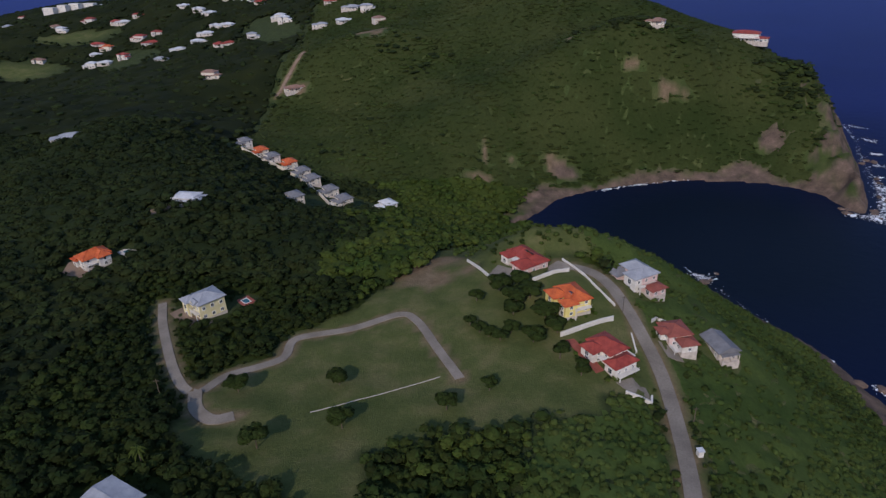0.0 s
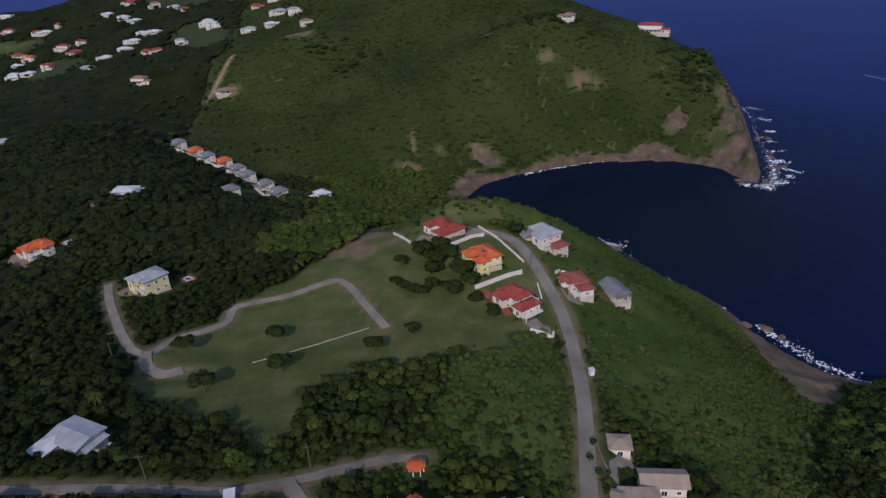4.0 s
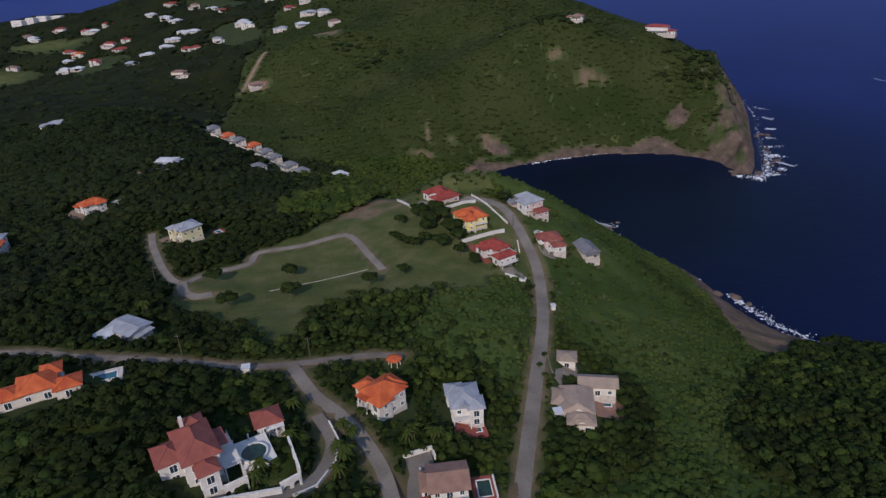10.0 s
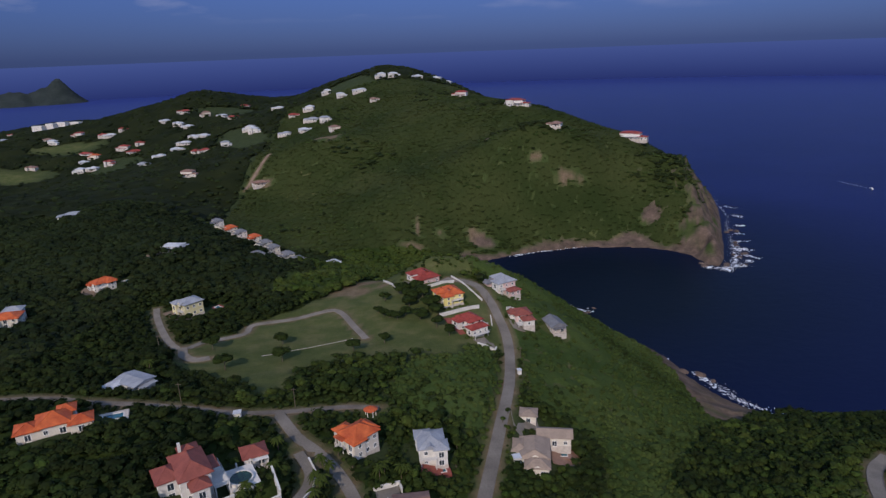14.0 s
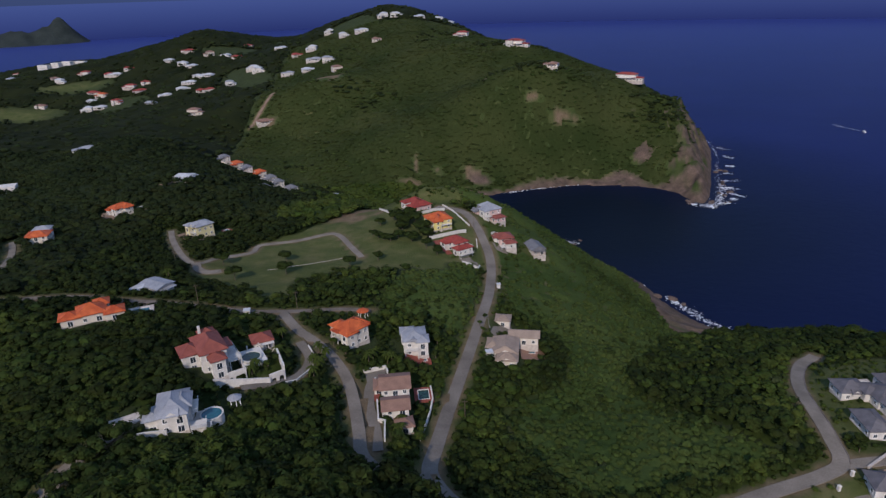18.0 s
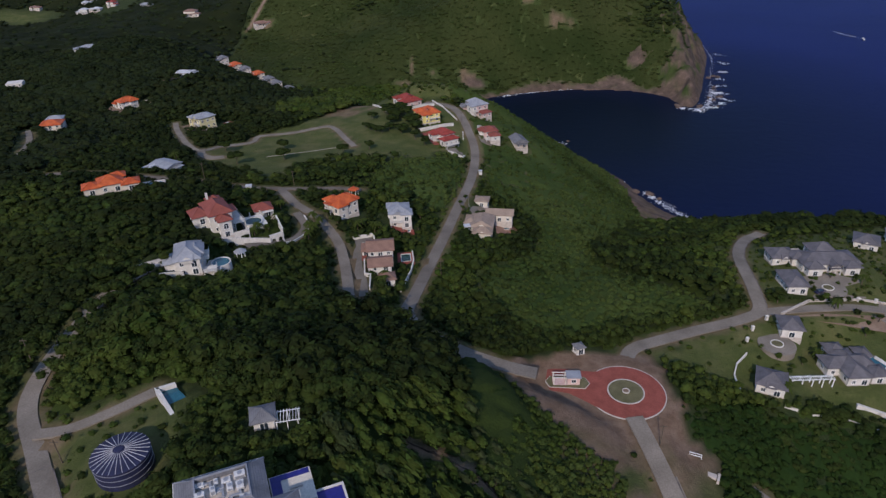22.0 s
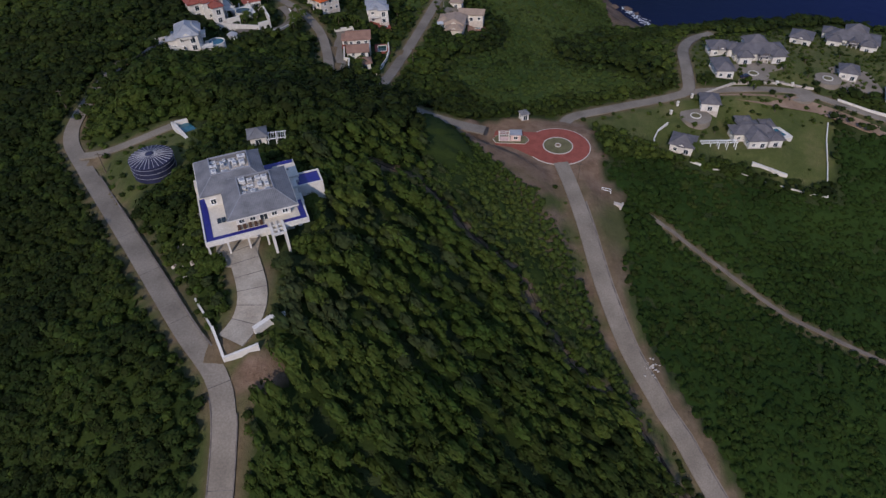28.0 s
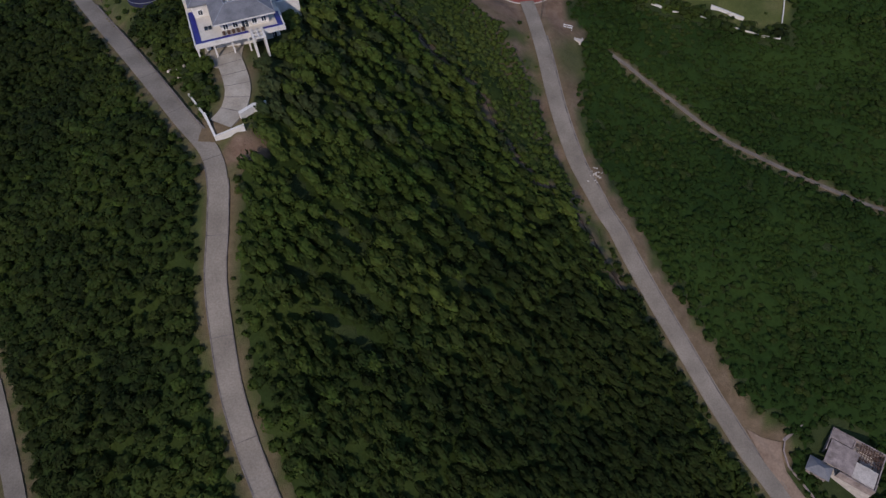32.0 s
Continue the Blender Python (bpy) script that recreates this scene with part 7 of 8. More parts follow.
c = base("parked_car", "dark parked car on the paved circle", 186.5, 9.5, 20, category="car")
part("body", boxes((-2.1, -0.85, 0.5, 2.1, 0.85, 1.05), bev=0.15), NAVY, c)
part("cabin", boxes((-1.2, -0.75, 1.05, 1.0, 0.75, 1.6), bev=0.2), GLASS, c)
for px in (-1.3, 1.3):
    for py in (-0.85, 0.72):
        bm = bmesh.new()
        bmesh.ops.create_cone(bm, segments=14, radius1=0.33, radius2=0.33, depth=0.2, cap_ends=True, matrix=pose(px, py + 0.06, 0.5, 90, 0, 0))
        part("wheel", bm, DRAIN, c)

# flat dark strip laid on the ground along the eroded ditch
DITCH_DARK = material("ditch_dark", (0.018, 0.013, 0.009), (0.055, 0.038, 0.026), 0.95, 0.3, 2.0, 0.6)
dz = ground(ditch_line[:, 0], ditch_line[:, 1])
dv, df = ribbon(np.column_stack([ditch_line, dz]), 0.6, 0.06, 1.0)
dv[:, :2] += np.random.RandomState(2).uniform(-0.3, 0.3, (len(dv), 2))
tagged(new("ditch_bed", quick_mesh("ditch_bed", dv, df, [DITCH_DARK], False)), "dark eroded ditch running down the slope", "ditch", kind="structure")
# rocky island off the far shore
def island_height(x, y):
    out = np.full(len(x), -12.0)
    for mx, my, mh, mw in ((-1756, 3317, 134, 75), (-1812, 3290, 92, 100), (-1945, 3240, 78, 130), (-2100, 3160, 70, 160)):
        out = np.maximum(out, mh * np.exp(-(((x - mx) ** 2 + (y - my) ** 2) / mw ** 2)) - 12)
    return out + np.where(out > 2, 1, 0) * (ripple(x, y, 45, 2.0) * 9 + ripple(x, y, 17, 5.0) * 5)


ix, iy = np.meshgrid(np.arange(-2500, -1550, 16.0), np.arange(2760, 3640, 16.0), indexing="ij")
ih = island_height(ix.ravel(), iy.ravel())
a_, b_ = np.meshgrid(np.arange(ix.shape[0] - 1), np.arange(ix.shape[1] - 1), indexing="ij")
ib = (a_ * ix.shape[1] + b_).ravel()
iq = np.column_stack([ib, ib + ix.shape[1], ib + ix.shape[1] + 1, ib + 1])
iq = iq[ih[iq].max(1) > -3]
# bluish tint in the green stands in for distance haze
ISLE = material("hazed_island_scrub", (0.014, 0.022, 0.020), (0.028, 0.038, 0.034), 0.95, 0.02, 0.12, 0.8, dist=4.0)
tagged(new("island", quick_mesh("island", np.column_stack([ix.ravel(), iy.ravel(), ih]), iq, [ISLE])), "dark hilly island off the far shore", "island", kind="structure")

# garden of pale rocks beside the mansion
rng = random.Random(12)
h = base("rockery", "pale rocks and stone steps on the bank beside the mansion", -1.5, -122, 0, category="rockery")
for k in range(46):
    s = rng.uniform(0.3, 0.9)
    gx_, gy_ = rng.uniform(-3.5, 3.5), rng.uniform(-14, 12)
    p = part("stone", boxes((-s, -s * 0.7, -s * 0.6, s, s * 0.7, s * 0.6), bev=s * 0.25), STONE, h)
    p.matrix_local = pose(gx_, gy_, gz(-1.5 + gx_, -122 + gy_) - gz(-1.5, -122) + 0.15, rng.uniform(0, 50), rng.uniform(0, 50), rng.uniform(0, 180))
apron("grey paved court of the estate", [(183, 6.5), (192, 5.6), (203, 7), (206, 17), (198, 22.5), (186, 21)], CONCRETE)
apron("grey paved court of the estate", [(226, 4), (236, 0), (246, 4), (246, 18), (238, 24), (228, 20)], CONCRETE)

wall_run("cream retaining wall below the row of houses", [(-172, 499), (-152, 487), (-136, 478), (-122, 464), (-110, 446), (-97, 424), (-86, 402)], 2.6, 0.4, CREAM, "retaining_wall")

apron("bare brown bank beside the estate drive", [(166, -4.6), (182, -3.2), (203, -3.4), (216, -9), (230, -16), (243, -22), (242, -26), (228, -20), (214, -12.5), (200, -7.5), (180, -7)], SOIL, "bank")

# ---- woods, bushes and trees ----
rs = np.random.RandomState(11)


def crown_template(seed, core=2, leaves=60, flat=0.62, leaf=0.34, lift=0.1):
    """A lumpy core with leaf clumps standing off it, about one metre in radius: corners, triangles, soft normals."""
    r = np.random.RandomState(seed)
    bm = bmesh.new()
    bmesh.ops.create_icosphere(bm, subdivisions=core, radius=1.0)
    lobes = r.normal(size=(7, 3))
    lobes[:, 2] = np.abs(lobes[:, 2]) + 0.15
    lobes /= np.linalg.norm(lobes, axis=1)[:, None]
    reach = r.uniform(0.2, 0.5, 7)
    v = np.array([q.co[:] for q in bm.verts])
    f = np.array([[q.index for q in p.verts] for p in bm.faces])
    bm.free()

    def radius(n):
        return 0.60 + (reach * np.exp(-(1 - n @ lobes.T) * 6)).max(1)

    def out(n):
        g = (reach * np.exp(-(1 - n @ lobes.T) * 6))
        k = g.argmax(1)
        m = n + lobes[k] * (g[np.arange(len(n)), k] * -0.9)[:, None] + n * 0.3
        return m / np.linalg.norm(m, axis=1)[:, None]
    n = v / np.linalg.norm(v, axis=1)[:, None]
    rad = radius(n) * (1 + r.uniform(-0.10, 0.10, len(n)))
    f = f[n[f][:, :, 2].mean(1) > -0.30]
    v = n * rad[:, None] * 0.92
    d = r.normal(size=(leaves, 3))
    d[:, 2] = np.abs(d[:, 2]) * 1.1 - 0.2
    d /= np.linalg.norm(d, axis=1)[:, None]
    c = d * (radius(d) * r.uniform(0.86, 1.10, leaves))[:, None]
    a = np.cross(d, r.normal(size=(leaves, 3)))
    a /= np.linalg.norm(a, axis=1)[:, None]
    tilt = d + r.normal(size=(leaves, 3)) * 0.35
    b = np.cross(tilt, a)
    b /= np.linalg.norm(b, axis=1)[:, None]
    s = leaf * r.uniform(0.6, 1.25, leaves)[:, None]
    a = a * np.sign((np.cross(a, b) * d).sum(1))[:, None]
    lv = np.stack([c - a * s, c + a * s * 0.9 - b * s * 0.4, c + b * s * 0.9], 1).reshape(-1, 3)
    k = len(v) + np.arange(leaves) * 3
    lf = np.column_stack([k, k + 1, k + 2])
    ln = np.repeat(out(d) + r.normal(size=(leaves, 3)) * 0.30, 3, 0)
    nm = np.vstack([out(n) + r.normal(size=(len(n), 3)) * 0.14, ln]) * np.array((1, 1, 1 / flat)) + np.array((0, 0, lift))
    v = np.vstack([v, lv])
    v[:, 2] *= flat
    return v, np.vstack([f, lf]), nm / np.linalg.norm(nm, axis=1)[:, None]


NEAR_CROWNS = [crown_template(s, 1, 66, 0.72, 0.24, 0.2) for s in range(12)]
MID_CROWNS = [crown_template(20 + s, 1, 30, 0.62, 0.30, 0.4) for s in range(10)]
FAR_CROWNS = [crown_template(40 + s, 1, 6, 0.5, 0.34, 0.9) for s in range(8)]
BIG_CROWNS = [crown_template(60 + s, 2, 260, leaf=0.24) for s in range(5)]


def thicket(name, label, x, y, z, size, crowns, mat, category="trees", squash=1.0, pull=None):
    """One mesh of many crowns standing at the given places; pull draws a crown out down the slope below the mansion."""
    vs, fs, ns, off = [], [], [], 0
    pick = rs.randint(0, len(crowns), len(x))
    for k, (cv, cf, cn) in enumerate(crowns):
        sel = np.flatnonzero(pick == k)
        if not len(sel):
            continue
        a = rs.uniform(0, 2 * math.pi, len(sel))
        c, s = np.cos(a)[:, None], np.sin(a)[:, None]
        sc = size[sel][:, None]
        st = rs.uniform(0.85, 1.25, len(sel))[:, None] * squash
        X, Y = (cv[:, 0] * c - cv[:, 1] * s) * sc, (cv[:, 0] * s + cv[:, 1] * c) * sc
        if pull is not None:
            al, ac = (X * 0.64 - Y * 0.77) * (1 + 0.75 * pull[sel][:, None]), (X * 0.77 + Y * 0.64) * (1 - 0.28 * pull[sel][:, None])
            X, Y = al * 0.64 + ac * 0.77, ac * 0.64 - al * 0.77
        X, Y = X + x[sel][:, None], Y + y[sel][:, None]
        Z = cv[:, 2] * sc * st + z[sel][:, None]
        vs.append(np.stack([X, Y, Z], 2).reshape(-1, 3))
        ns.append(np.stack([cn[:, 0] * c - cn[:, 1] * s, cn[:, 0] * s + cn[:, 1] * c, np.broadcast_to(cn[:, 2], X.shape)], 2).reshape(-1, 3))
        fs.append((cf[None] + (np.arange(len(sel)) * len(cv))[:, None, None] + off).reshape(-1, 3))
        off += len(sel) * len(cv)
    me = quick_mesh(name, np.vstack(vs), np.vstack(fs), [mat], True)
    me.normals_split_custom_set_from_vertices(np.vstack(ns).astype(np.float32))
    return tagged(new(name, me), label, category, kind="stuff")


FP = np.array(FOOTPRINTS)


def spots(x0, x1, y0, y1, step):
    a, b = np.meshgrid(np.arange(x0, x1, step), np.arange(y0, y1, step), indexing="ij")
    a, b = a.ravel(), b.ravel()
    a, b = a + rs.uniform(-0.5, 0.5, len(a)) * step, b + rs.uniform(-0.5, 0.5, len(b)) * step
    h = ground(a, b)
    ok = h > 4
    rd, _ = nearest(a, b, FLAT)
    fd = np.full(len(a), 1e3)
    for x, y, r in FP:
        fd = np.minimum(fd, np.hypot(a - x, b - y) - r)
    return a[ok], b[ok], h[ok], rd[ok], fd[ok]


def open_land(a, b):
    r = np.zeros(len(a), bool)
    for poly in (*AREAS, FIELD, RIDGE_YARDS, ESTATE_LAWN, ESTATE_TOP, TANK_LAWN, DIRT, GULLY):
        r |= inside(a, b, poly)
    return r


COAST_SCRUB = [(66, 240), (74, 168), (72, 120), (84, 110), (96, 95), (90, 62), (62, 40), (60, 10), (80, -16), (110, -10), (150, 4), (158, 40), (185, 80), (300, 120), (300, 330), (120, 330), (30, 300)]
RIDGE_SCRUB = [(10, 98), (48, 84), (62, 130), (62, 160), (48, 162), (36, 150), (20, 138)]
EAST_SCRUB = [(104, -62), (118, -48), (140, -44), (205, -54), (214, -20), (290, -30), (330, -120), (300, -260), (170, -260), (150, -215), (128, -175), (112, -140)]
BRIGHT_WEST = [(-130, 62), (-105, 56), (-58, 24), (-52, 10), (-58, -12), (-76, -16), (-130, -20)]
SLOPE_WOOD = [(122, 84), (140, 106), (150, 122), (178, 148), (206, 172), (300, 215), (330, 200), (210, 84), (190, 72), (172, 50), (160, 22), (142, 4), (132, 24), (120, 44), (116, 62)]
ROW_YARD = [(-190, 530), (-150, 520), (-70, 440), (-36, 420), (-46, 392), (-74, 385), (-92, 360), (-112, 366), (-112, 392), (-98, 420), (-122, 450), (-150, 475), (-185, 497)]
# woods near the flight
LOW_SLOPE = [(46, -52), (52, -58), (50, -88), (58, -102), (68, -114), (76, -122), (82, -134), (90, -144), (97, -140), (88, -116), (80, -92), (78, -76), (66, -54), (58, -44)]
TALL = [(-50, -44), (-35, -28), (-18, -14), (6, -8), (24, -14), (34, -12), (46, -28), (60, -44), (64, -66), (52, -72), (37, -72), (20, -80), (6, -78), (-8, -70), (-24, -56), (-41, -58)]
SLOPE_FACE = [(20, -84), (46, -60), (60, -84), (114, -170), (140, -230), (40, -240), (20, -180)]


def low_growth(a, b):
    return inside(a, b, RIDGE_GRASS) | inside(a, b, SLOPE_GRASS) & ~inside(a, b, LOW_SLOPE) | (inside(a, b, COAST_SCRUB) & ~inside(a, b, SLOPE_WOOD)) | inside(a, b, RIDGE_SCRUB) | inside(a, b, EAST_SCRUB) | inside(a, b, VERGE) & ~inside(a, b, LOW_SLOPE) | inside(a, b, EAST_VERGE) | (np.hypot(a - 19.5, b + 161) < 5)


def soft_inside(a, b, poly, reach):
    """1 well inside a polygon, falling to 0 over its edge."""
    ways = [(math.cos(k * math.pi / 4) * q, math.sin(k * math.pi / 4) * q) for k in range(8) for q in (reach * 0.5, reach)]
    return sum(inside(a + p, b + q, poly) for p, q in ways) / len(ways)


def near_crowns(a, b, h, rd, fd, crowns, tag, scale):
    """Woods of four tones, low at the edges, tall on the knoll, cut by the furrows of the slope."""
    keep = (rd > 1.5) & (fd > 0.5) & ~open_land(a, b) & ~low_growth(a, b) & (nearest(a, b, DITCH)[0] > 1.6)
    fur = nearest(a, b, FURROWS)[0]
    face, tall, shrub = inside(a, b, SLOPE_FACE), soft_inside(a, b, TALL, 9), inside(a, b, LOW_SLOPE)
    size = scale * np.clip(rs.lognormal(0.0, 0.28, len(a)), 0.6, 1.9) * np.clip(0.5 + np.minimum(rd - 1, fd) / 9, 0.45, 1)
    size = np.where(shrub, size * 0.62, size) * (1 + 0.6 * tall * (rs.uniform(size=len(a)) < 0.6))
    lift = 0.9 + 1.5 * np.clip(ripple(a, b, 12, 2.0) + 0.2, 0, 1) + 4.5 * tall + face * 0.8 * ripple(a, b, 5, 4.0)
    lift = np.where(shrub, 0.1, lift) + 1.2 * inside(a, b, SLOPE_WOOD)
    lift = lift + face * np.where(fur < 2.0, -1.8, np.where(fur < 5.0, 0.9, 0))
    keep &= ~((fur < 0.7) & (face | shrub))
    edge = np.clip(np.minimum(rd - 2, fd) / 5, 0, 1)
    tone = ripple(a, b, 45, 4.0) + 0.35 * ripple(a, b, 11, 9.0) + rs.normal(size=len(a)) * 0.3
    # regional offsets put hill and cloud shade into the leaf tone
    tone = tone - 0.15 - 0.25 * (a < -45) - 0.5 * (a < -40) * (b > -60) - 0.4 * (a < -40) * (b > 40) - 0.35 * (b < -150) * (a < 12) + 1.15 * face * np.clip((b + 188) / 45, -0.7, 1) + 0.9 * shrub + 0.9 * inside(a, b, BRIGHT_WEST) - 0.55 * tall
    for nm, lab, sel, mat in (("woodland_deep", "dense deep green tropical woodland, darkened for shade", keep & (tone < -0.55), LEAF_SHADED), ("woodland_dark", "dense dark green tropical woodland", keep & (tone >= -0.55) & (tone < 0.25), LEAF), ("woodland_bright", "dense brighter green tropical woodland", keep & (tone >= 0.25) & (tone < 1.25), LEAF_BRIGHT), ("woodland_dull", "dense grey green tropical woodland", keep & (tone >= 1.25), LEAF_DULL)):
        if sel.any():
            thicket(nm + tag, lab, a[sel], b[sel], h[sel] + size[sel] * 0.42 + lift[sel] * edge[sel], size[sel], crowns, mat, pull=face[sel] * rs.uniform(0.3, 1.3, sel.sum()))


near_crowns(*spots(-78, 168, -300, 6, 2.35), NEAR_CROWNS, "", 1.75)
for k, area in enumerate(((-130, -78, -300, 6), (168, 330, -300, 6), (-130, 330, 6, 235))):
    near_crowns(*spots(*area, 2.9), MID_CROWNS, ("_west", "_east", "_north")[k], 2.05)


def blanket(name, label, x0, x1, y0, y1, step, wooded, height, mat):
    """The closed canopy between the crowns: a lumpy sheet of foliage over wooded ground."""
    xs, ys = np.arange(x0, x1, step), np.arange(y0, y1, step)
    A, B = np.meshgrid(xs, ys, indexing="ij")
    a, b = A.ravel() + rs.uniform(-0.3, 0.3, A.size) * step, B.ravel() + rs.uniform(-0.3, 0.3, A.size) * step
    h = ground(a, b)
    rd, _ = nearest(a, b, FLAT)
    fd = np.full(len(a), 1e3)
    for x, y, r in FP:
        fd = np.minimum(fd, np.hypot(a - x, b - y) - r)
    ok = wooded(a, b, h, rd, fd)
    rim = np.clip(np.minimum(rd - 1.5, fd - 0.5) / 4, 0, 1)
    soft = ok.reshape(A.shape).astype(float)
    for _ in range(2):
        p = np.pad(soft, 1, mode="edge")
        soft = sum(p[u:u + soft.shape[0], v:v + soft.shape[1]] for u in range(3) for v in range(3)) / 9
    rim = rim * np.clip(soft.ravel() * 2.2 - 1.2, 0, 1)
    z = h + rim * (height + 4.2 * soft_inside(a, b, TALL, 9) + rs.uniform(-0.4, 0.5, len(a)) * step * 0.7 + 0.5 * ripple(a, b, 5, 2.0)) - 0.1 - 0.4 * (rim < 0.05)
    nj = len(ys)
    i, j = np.meshgrid(np.arange(len(xs) - 1), np.arange(nj - 1), indexing="ij")
    k = (i * nj + j).ravel()
    q = np.column_stack([k, k + nj, k + nj + 1, k + 1])
    q = q[ok[q].all(1)]
    used = np.unique(q)
    remap = np.zeros(len(a), int)
    remap[used] = np.arange(len(used))
    tagged(new(name, quick_mesh(name, np.column_stack([a, b, z])[used], remap[q], [mat], True)), label, "trees", kind="stuff")


def near_wood(a, b, h, rd, fd):
    return (h > 4) & (rd > 1.5) & (fd > 0.5) & ~open_land(a, b) & ~low_growth(a, b) & (nearest(a, b, DITCH)[0] > 1.0) & (nearest(a, b, FURROWS)[0] > 0.9)


def valley_wood(a, b, h, rd, fd):
    return (h > 4) & (rd > 2.5) & (fd > 1.0) & ~open_land(a, b) & ~inside(a, b, COAST_SCRUB) & ~inside(a, b, RIDGE_GRASS) & ~inside(a, b, ROW_YARD)


def far_wood(a, b, h, rd, fd):
    return (h > 4) & (fd > 0) & ((a < -180) | (b > 1000)) & (ripple(a, b, 70, 3.0) > -0.62) & (np.hypot((a + 600) / 65, (b - 900) / 28) > 1) & (np.hypot((a + 560) / 65, (b - 1010) / 18) > 1)


blanket("canopy_near", "closed dark green woodland canopy", -130, 330, -300, 235, 1.6, near_wood, 0.9, LEAF)
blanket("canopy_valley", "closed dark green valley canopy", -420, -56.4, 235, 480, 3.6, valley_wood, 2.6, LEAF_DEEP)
blanket("canopy_saddle", "closed green canopy on the saddle above the bay", -60, 120, 235, 480, 3.6, valley_wood, 2.6, LEAF_BRIGHT)
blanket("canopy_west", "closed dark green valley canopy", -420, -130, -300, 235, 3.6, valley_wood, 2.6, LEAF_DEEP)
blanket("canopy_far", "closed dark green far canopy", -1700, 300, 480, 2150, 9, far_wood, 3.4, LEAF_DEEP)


def scrub_land(a, b, h, rd, fd):
    zone = inside(a, b, [(74, 134), (96, 130), (126, 165), (128, 205), (116, 245), (88, 288), (76, 240), (76, 170)]) | inside(a, b, SLOPE_GRASS) | (inside(a, b, COAST_SCRUB) & ~inside(a, b, SLOPE_WOOD)) | inside(a, b, RIDGE_SCRUB) | inside(a, b, EAST_SCRUB)
    return zone & (rd > 1.0) & (fd > 0) & ~open_land(a, b) & ~inside(a, b, BARE_SLOPE) & ~inside(a, b, EAST_VERGE) & (h > 4 + 3 * ripple(a, b, 8))


def hill_scrub(a, b, h, rd, fd):
    ok = (rd > 1.5) & (fd > 0) & (h > bluff(a, b)) & (b + 0.55 * a > 400) & ((bank(a, b)[1] > 28 + 24 * ripple(a, b, 13, 3.0)) | (a < 296))
    for cx, cy, rx, ry, kind in CLEARINGS:
        ok &= (np.hypot((a - cx) / rx, (b - cy) / ry) > 1 + 0.3 * ripple(a, b, 7, 1.0)) | (kind == "lawn")
    return ok


blanket("scrub_mat_coast", "low closed bright green scrub on the slope", 0, 330, -18, 335, 2.0, scrub_land, 0.55, LEAF_COAST)
blanket("scrub_mat_east", "low closed green scrub on the slope", 0, 330, -262, -18, 2.0, scrub_land, 0.55, LEAF_EAST)
blanket("headland_mat", "low closed green scrub on the headland", -180, 480, 420, 1000, 3.2, hill_scrub, 0.7, LEAF_HEAD)
# dense bright scrub between the tall wood and the earth bank
a, b, h, rd, fd = spots(36, 112, -150, -14, 1.75)
sel = (inside(a, b, SLOPE_GRASS) | inside(a, b, LOW_SLOPE) | (inside(a, b, COAST_SCRUB) & ~inside(a, b, SLOPE_WOOD))) & (rd > 2.0) & (fd > 0.3) & ~inside(a, b, DIRT) & (nearest(a, b, FURROWS)[0] > 0.5) & (nearest(a, b, DITCH)[0] > 0.6)
tuft = (inside(a, b, VERGE) | inside(a, b, GULLY)) & (rd > 1.2) & ~inside(a, b, DIRT) & (ripple(a, b, 7, 3.0) + rs.normal(size=len(a)) * 0.4 > 0.25)
size = np.where(sel, rs.uniform(0.9, 1.7, len(a)), rs.uniform(0.35, 0.9, len(a)))
light = rs.uniform(size=len(a)) < 0.6
for nm, pick, mat in (("slope_scrub", (sel | tuft) & light, LEAF_COAST), ("slope_bushes", (sel | tuft) & ~light, LEAF_BRIGHT)):
    thicket(nm, "dense bright green scrub on the slope above the road", a[pick], b[pick], h[pick] + size[pick] * 0.3, size[pick], NEAR_CROWNS, mat, "bushes")
# low scrub
a, b, h, rd, fd = (np.concatenate(q) for q in zip(spots(0, 330, -18, 335, 2.9), spots(95, 330, -262, -18, 2.35)))
thin = inside(a, b, RIDGE_GRASS)
zone = (inside(a, b, RIDGE_GRASS) & (rs.uniform(size=len(a)) < 0.4)) | (inside(a, b, SLOPE_GRASS) & (rs.uniform(size=len(a)) < 0.7)) | (inside(a, b, COAST_SCRUB) & ~inside(a, b, SLOPE_WOOD) & ~thin) | inside(a, b, RIDGE_SCRUB) | inside(a, b, EAST_SCRUB)
sel = zone & (rd > 1.2) & (fd > 0.3) & ~open_land(a, b) & ~inside(a, b, BARE_SLOPE) & ~inside(a, b, EAST_VERGE) & (h > 4 + 3 * ripple(a, b, 8)) & (rs.uniform(size=len(a)) < 0.96)
size = rs.uniform(1.1, 2.2, len(a)) * np.where(b < -18, 0.85, 1) * (1 + 0.7 * np.clip(ripple(a, b, 16, 6.0) * 2, 0, 1) * (b < 110))
bright = ripple(a, b, 30, 1.0) + rs.normal(size=len(a)) * 0.3 > -0.5
for nm, mat, pick in (("scrub_coast", LEAF_COAST, sel & bright & (b > -18)), ("scrub_bright", LEAF_EAST, sel & bright & (b <= -18)), ("scrub_dark", LEAF, sel & ~bright)):
    thicket(nm, "low green coastal scrub on the slope", a[pick], b[pick], h[pick] + 0.35 + size[pick] * 0.12, size[pick], MID_CROWNS, mat, "bushes")
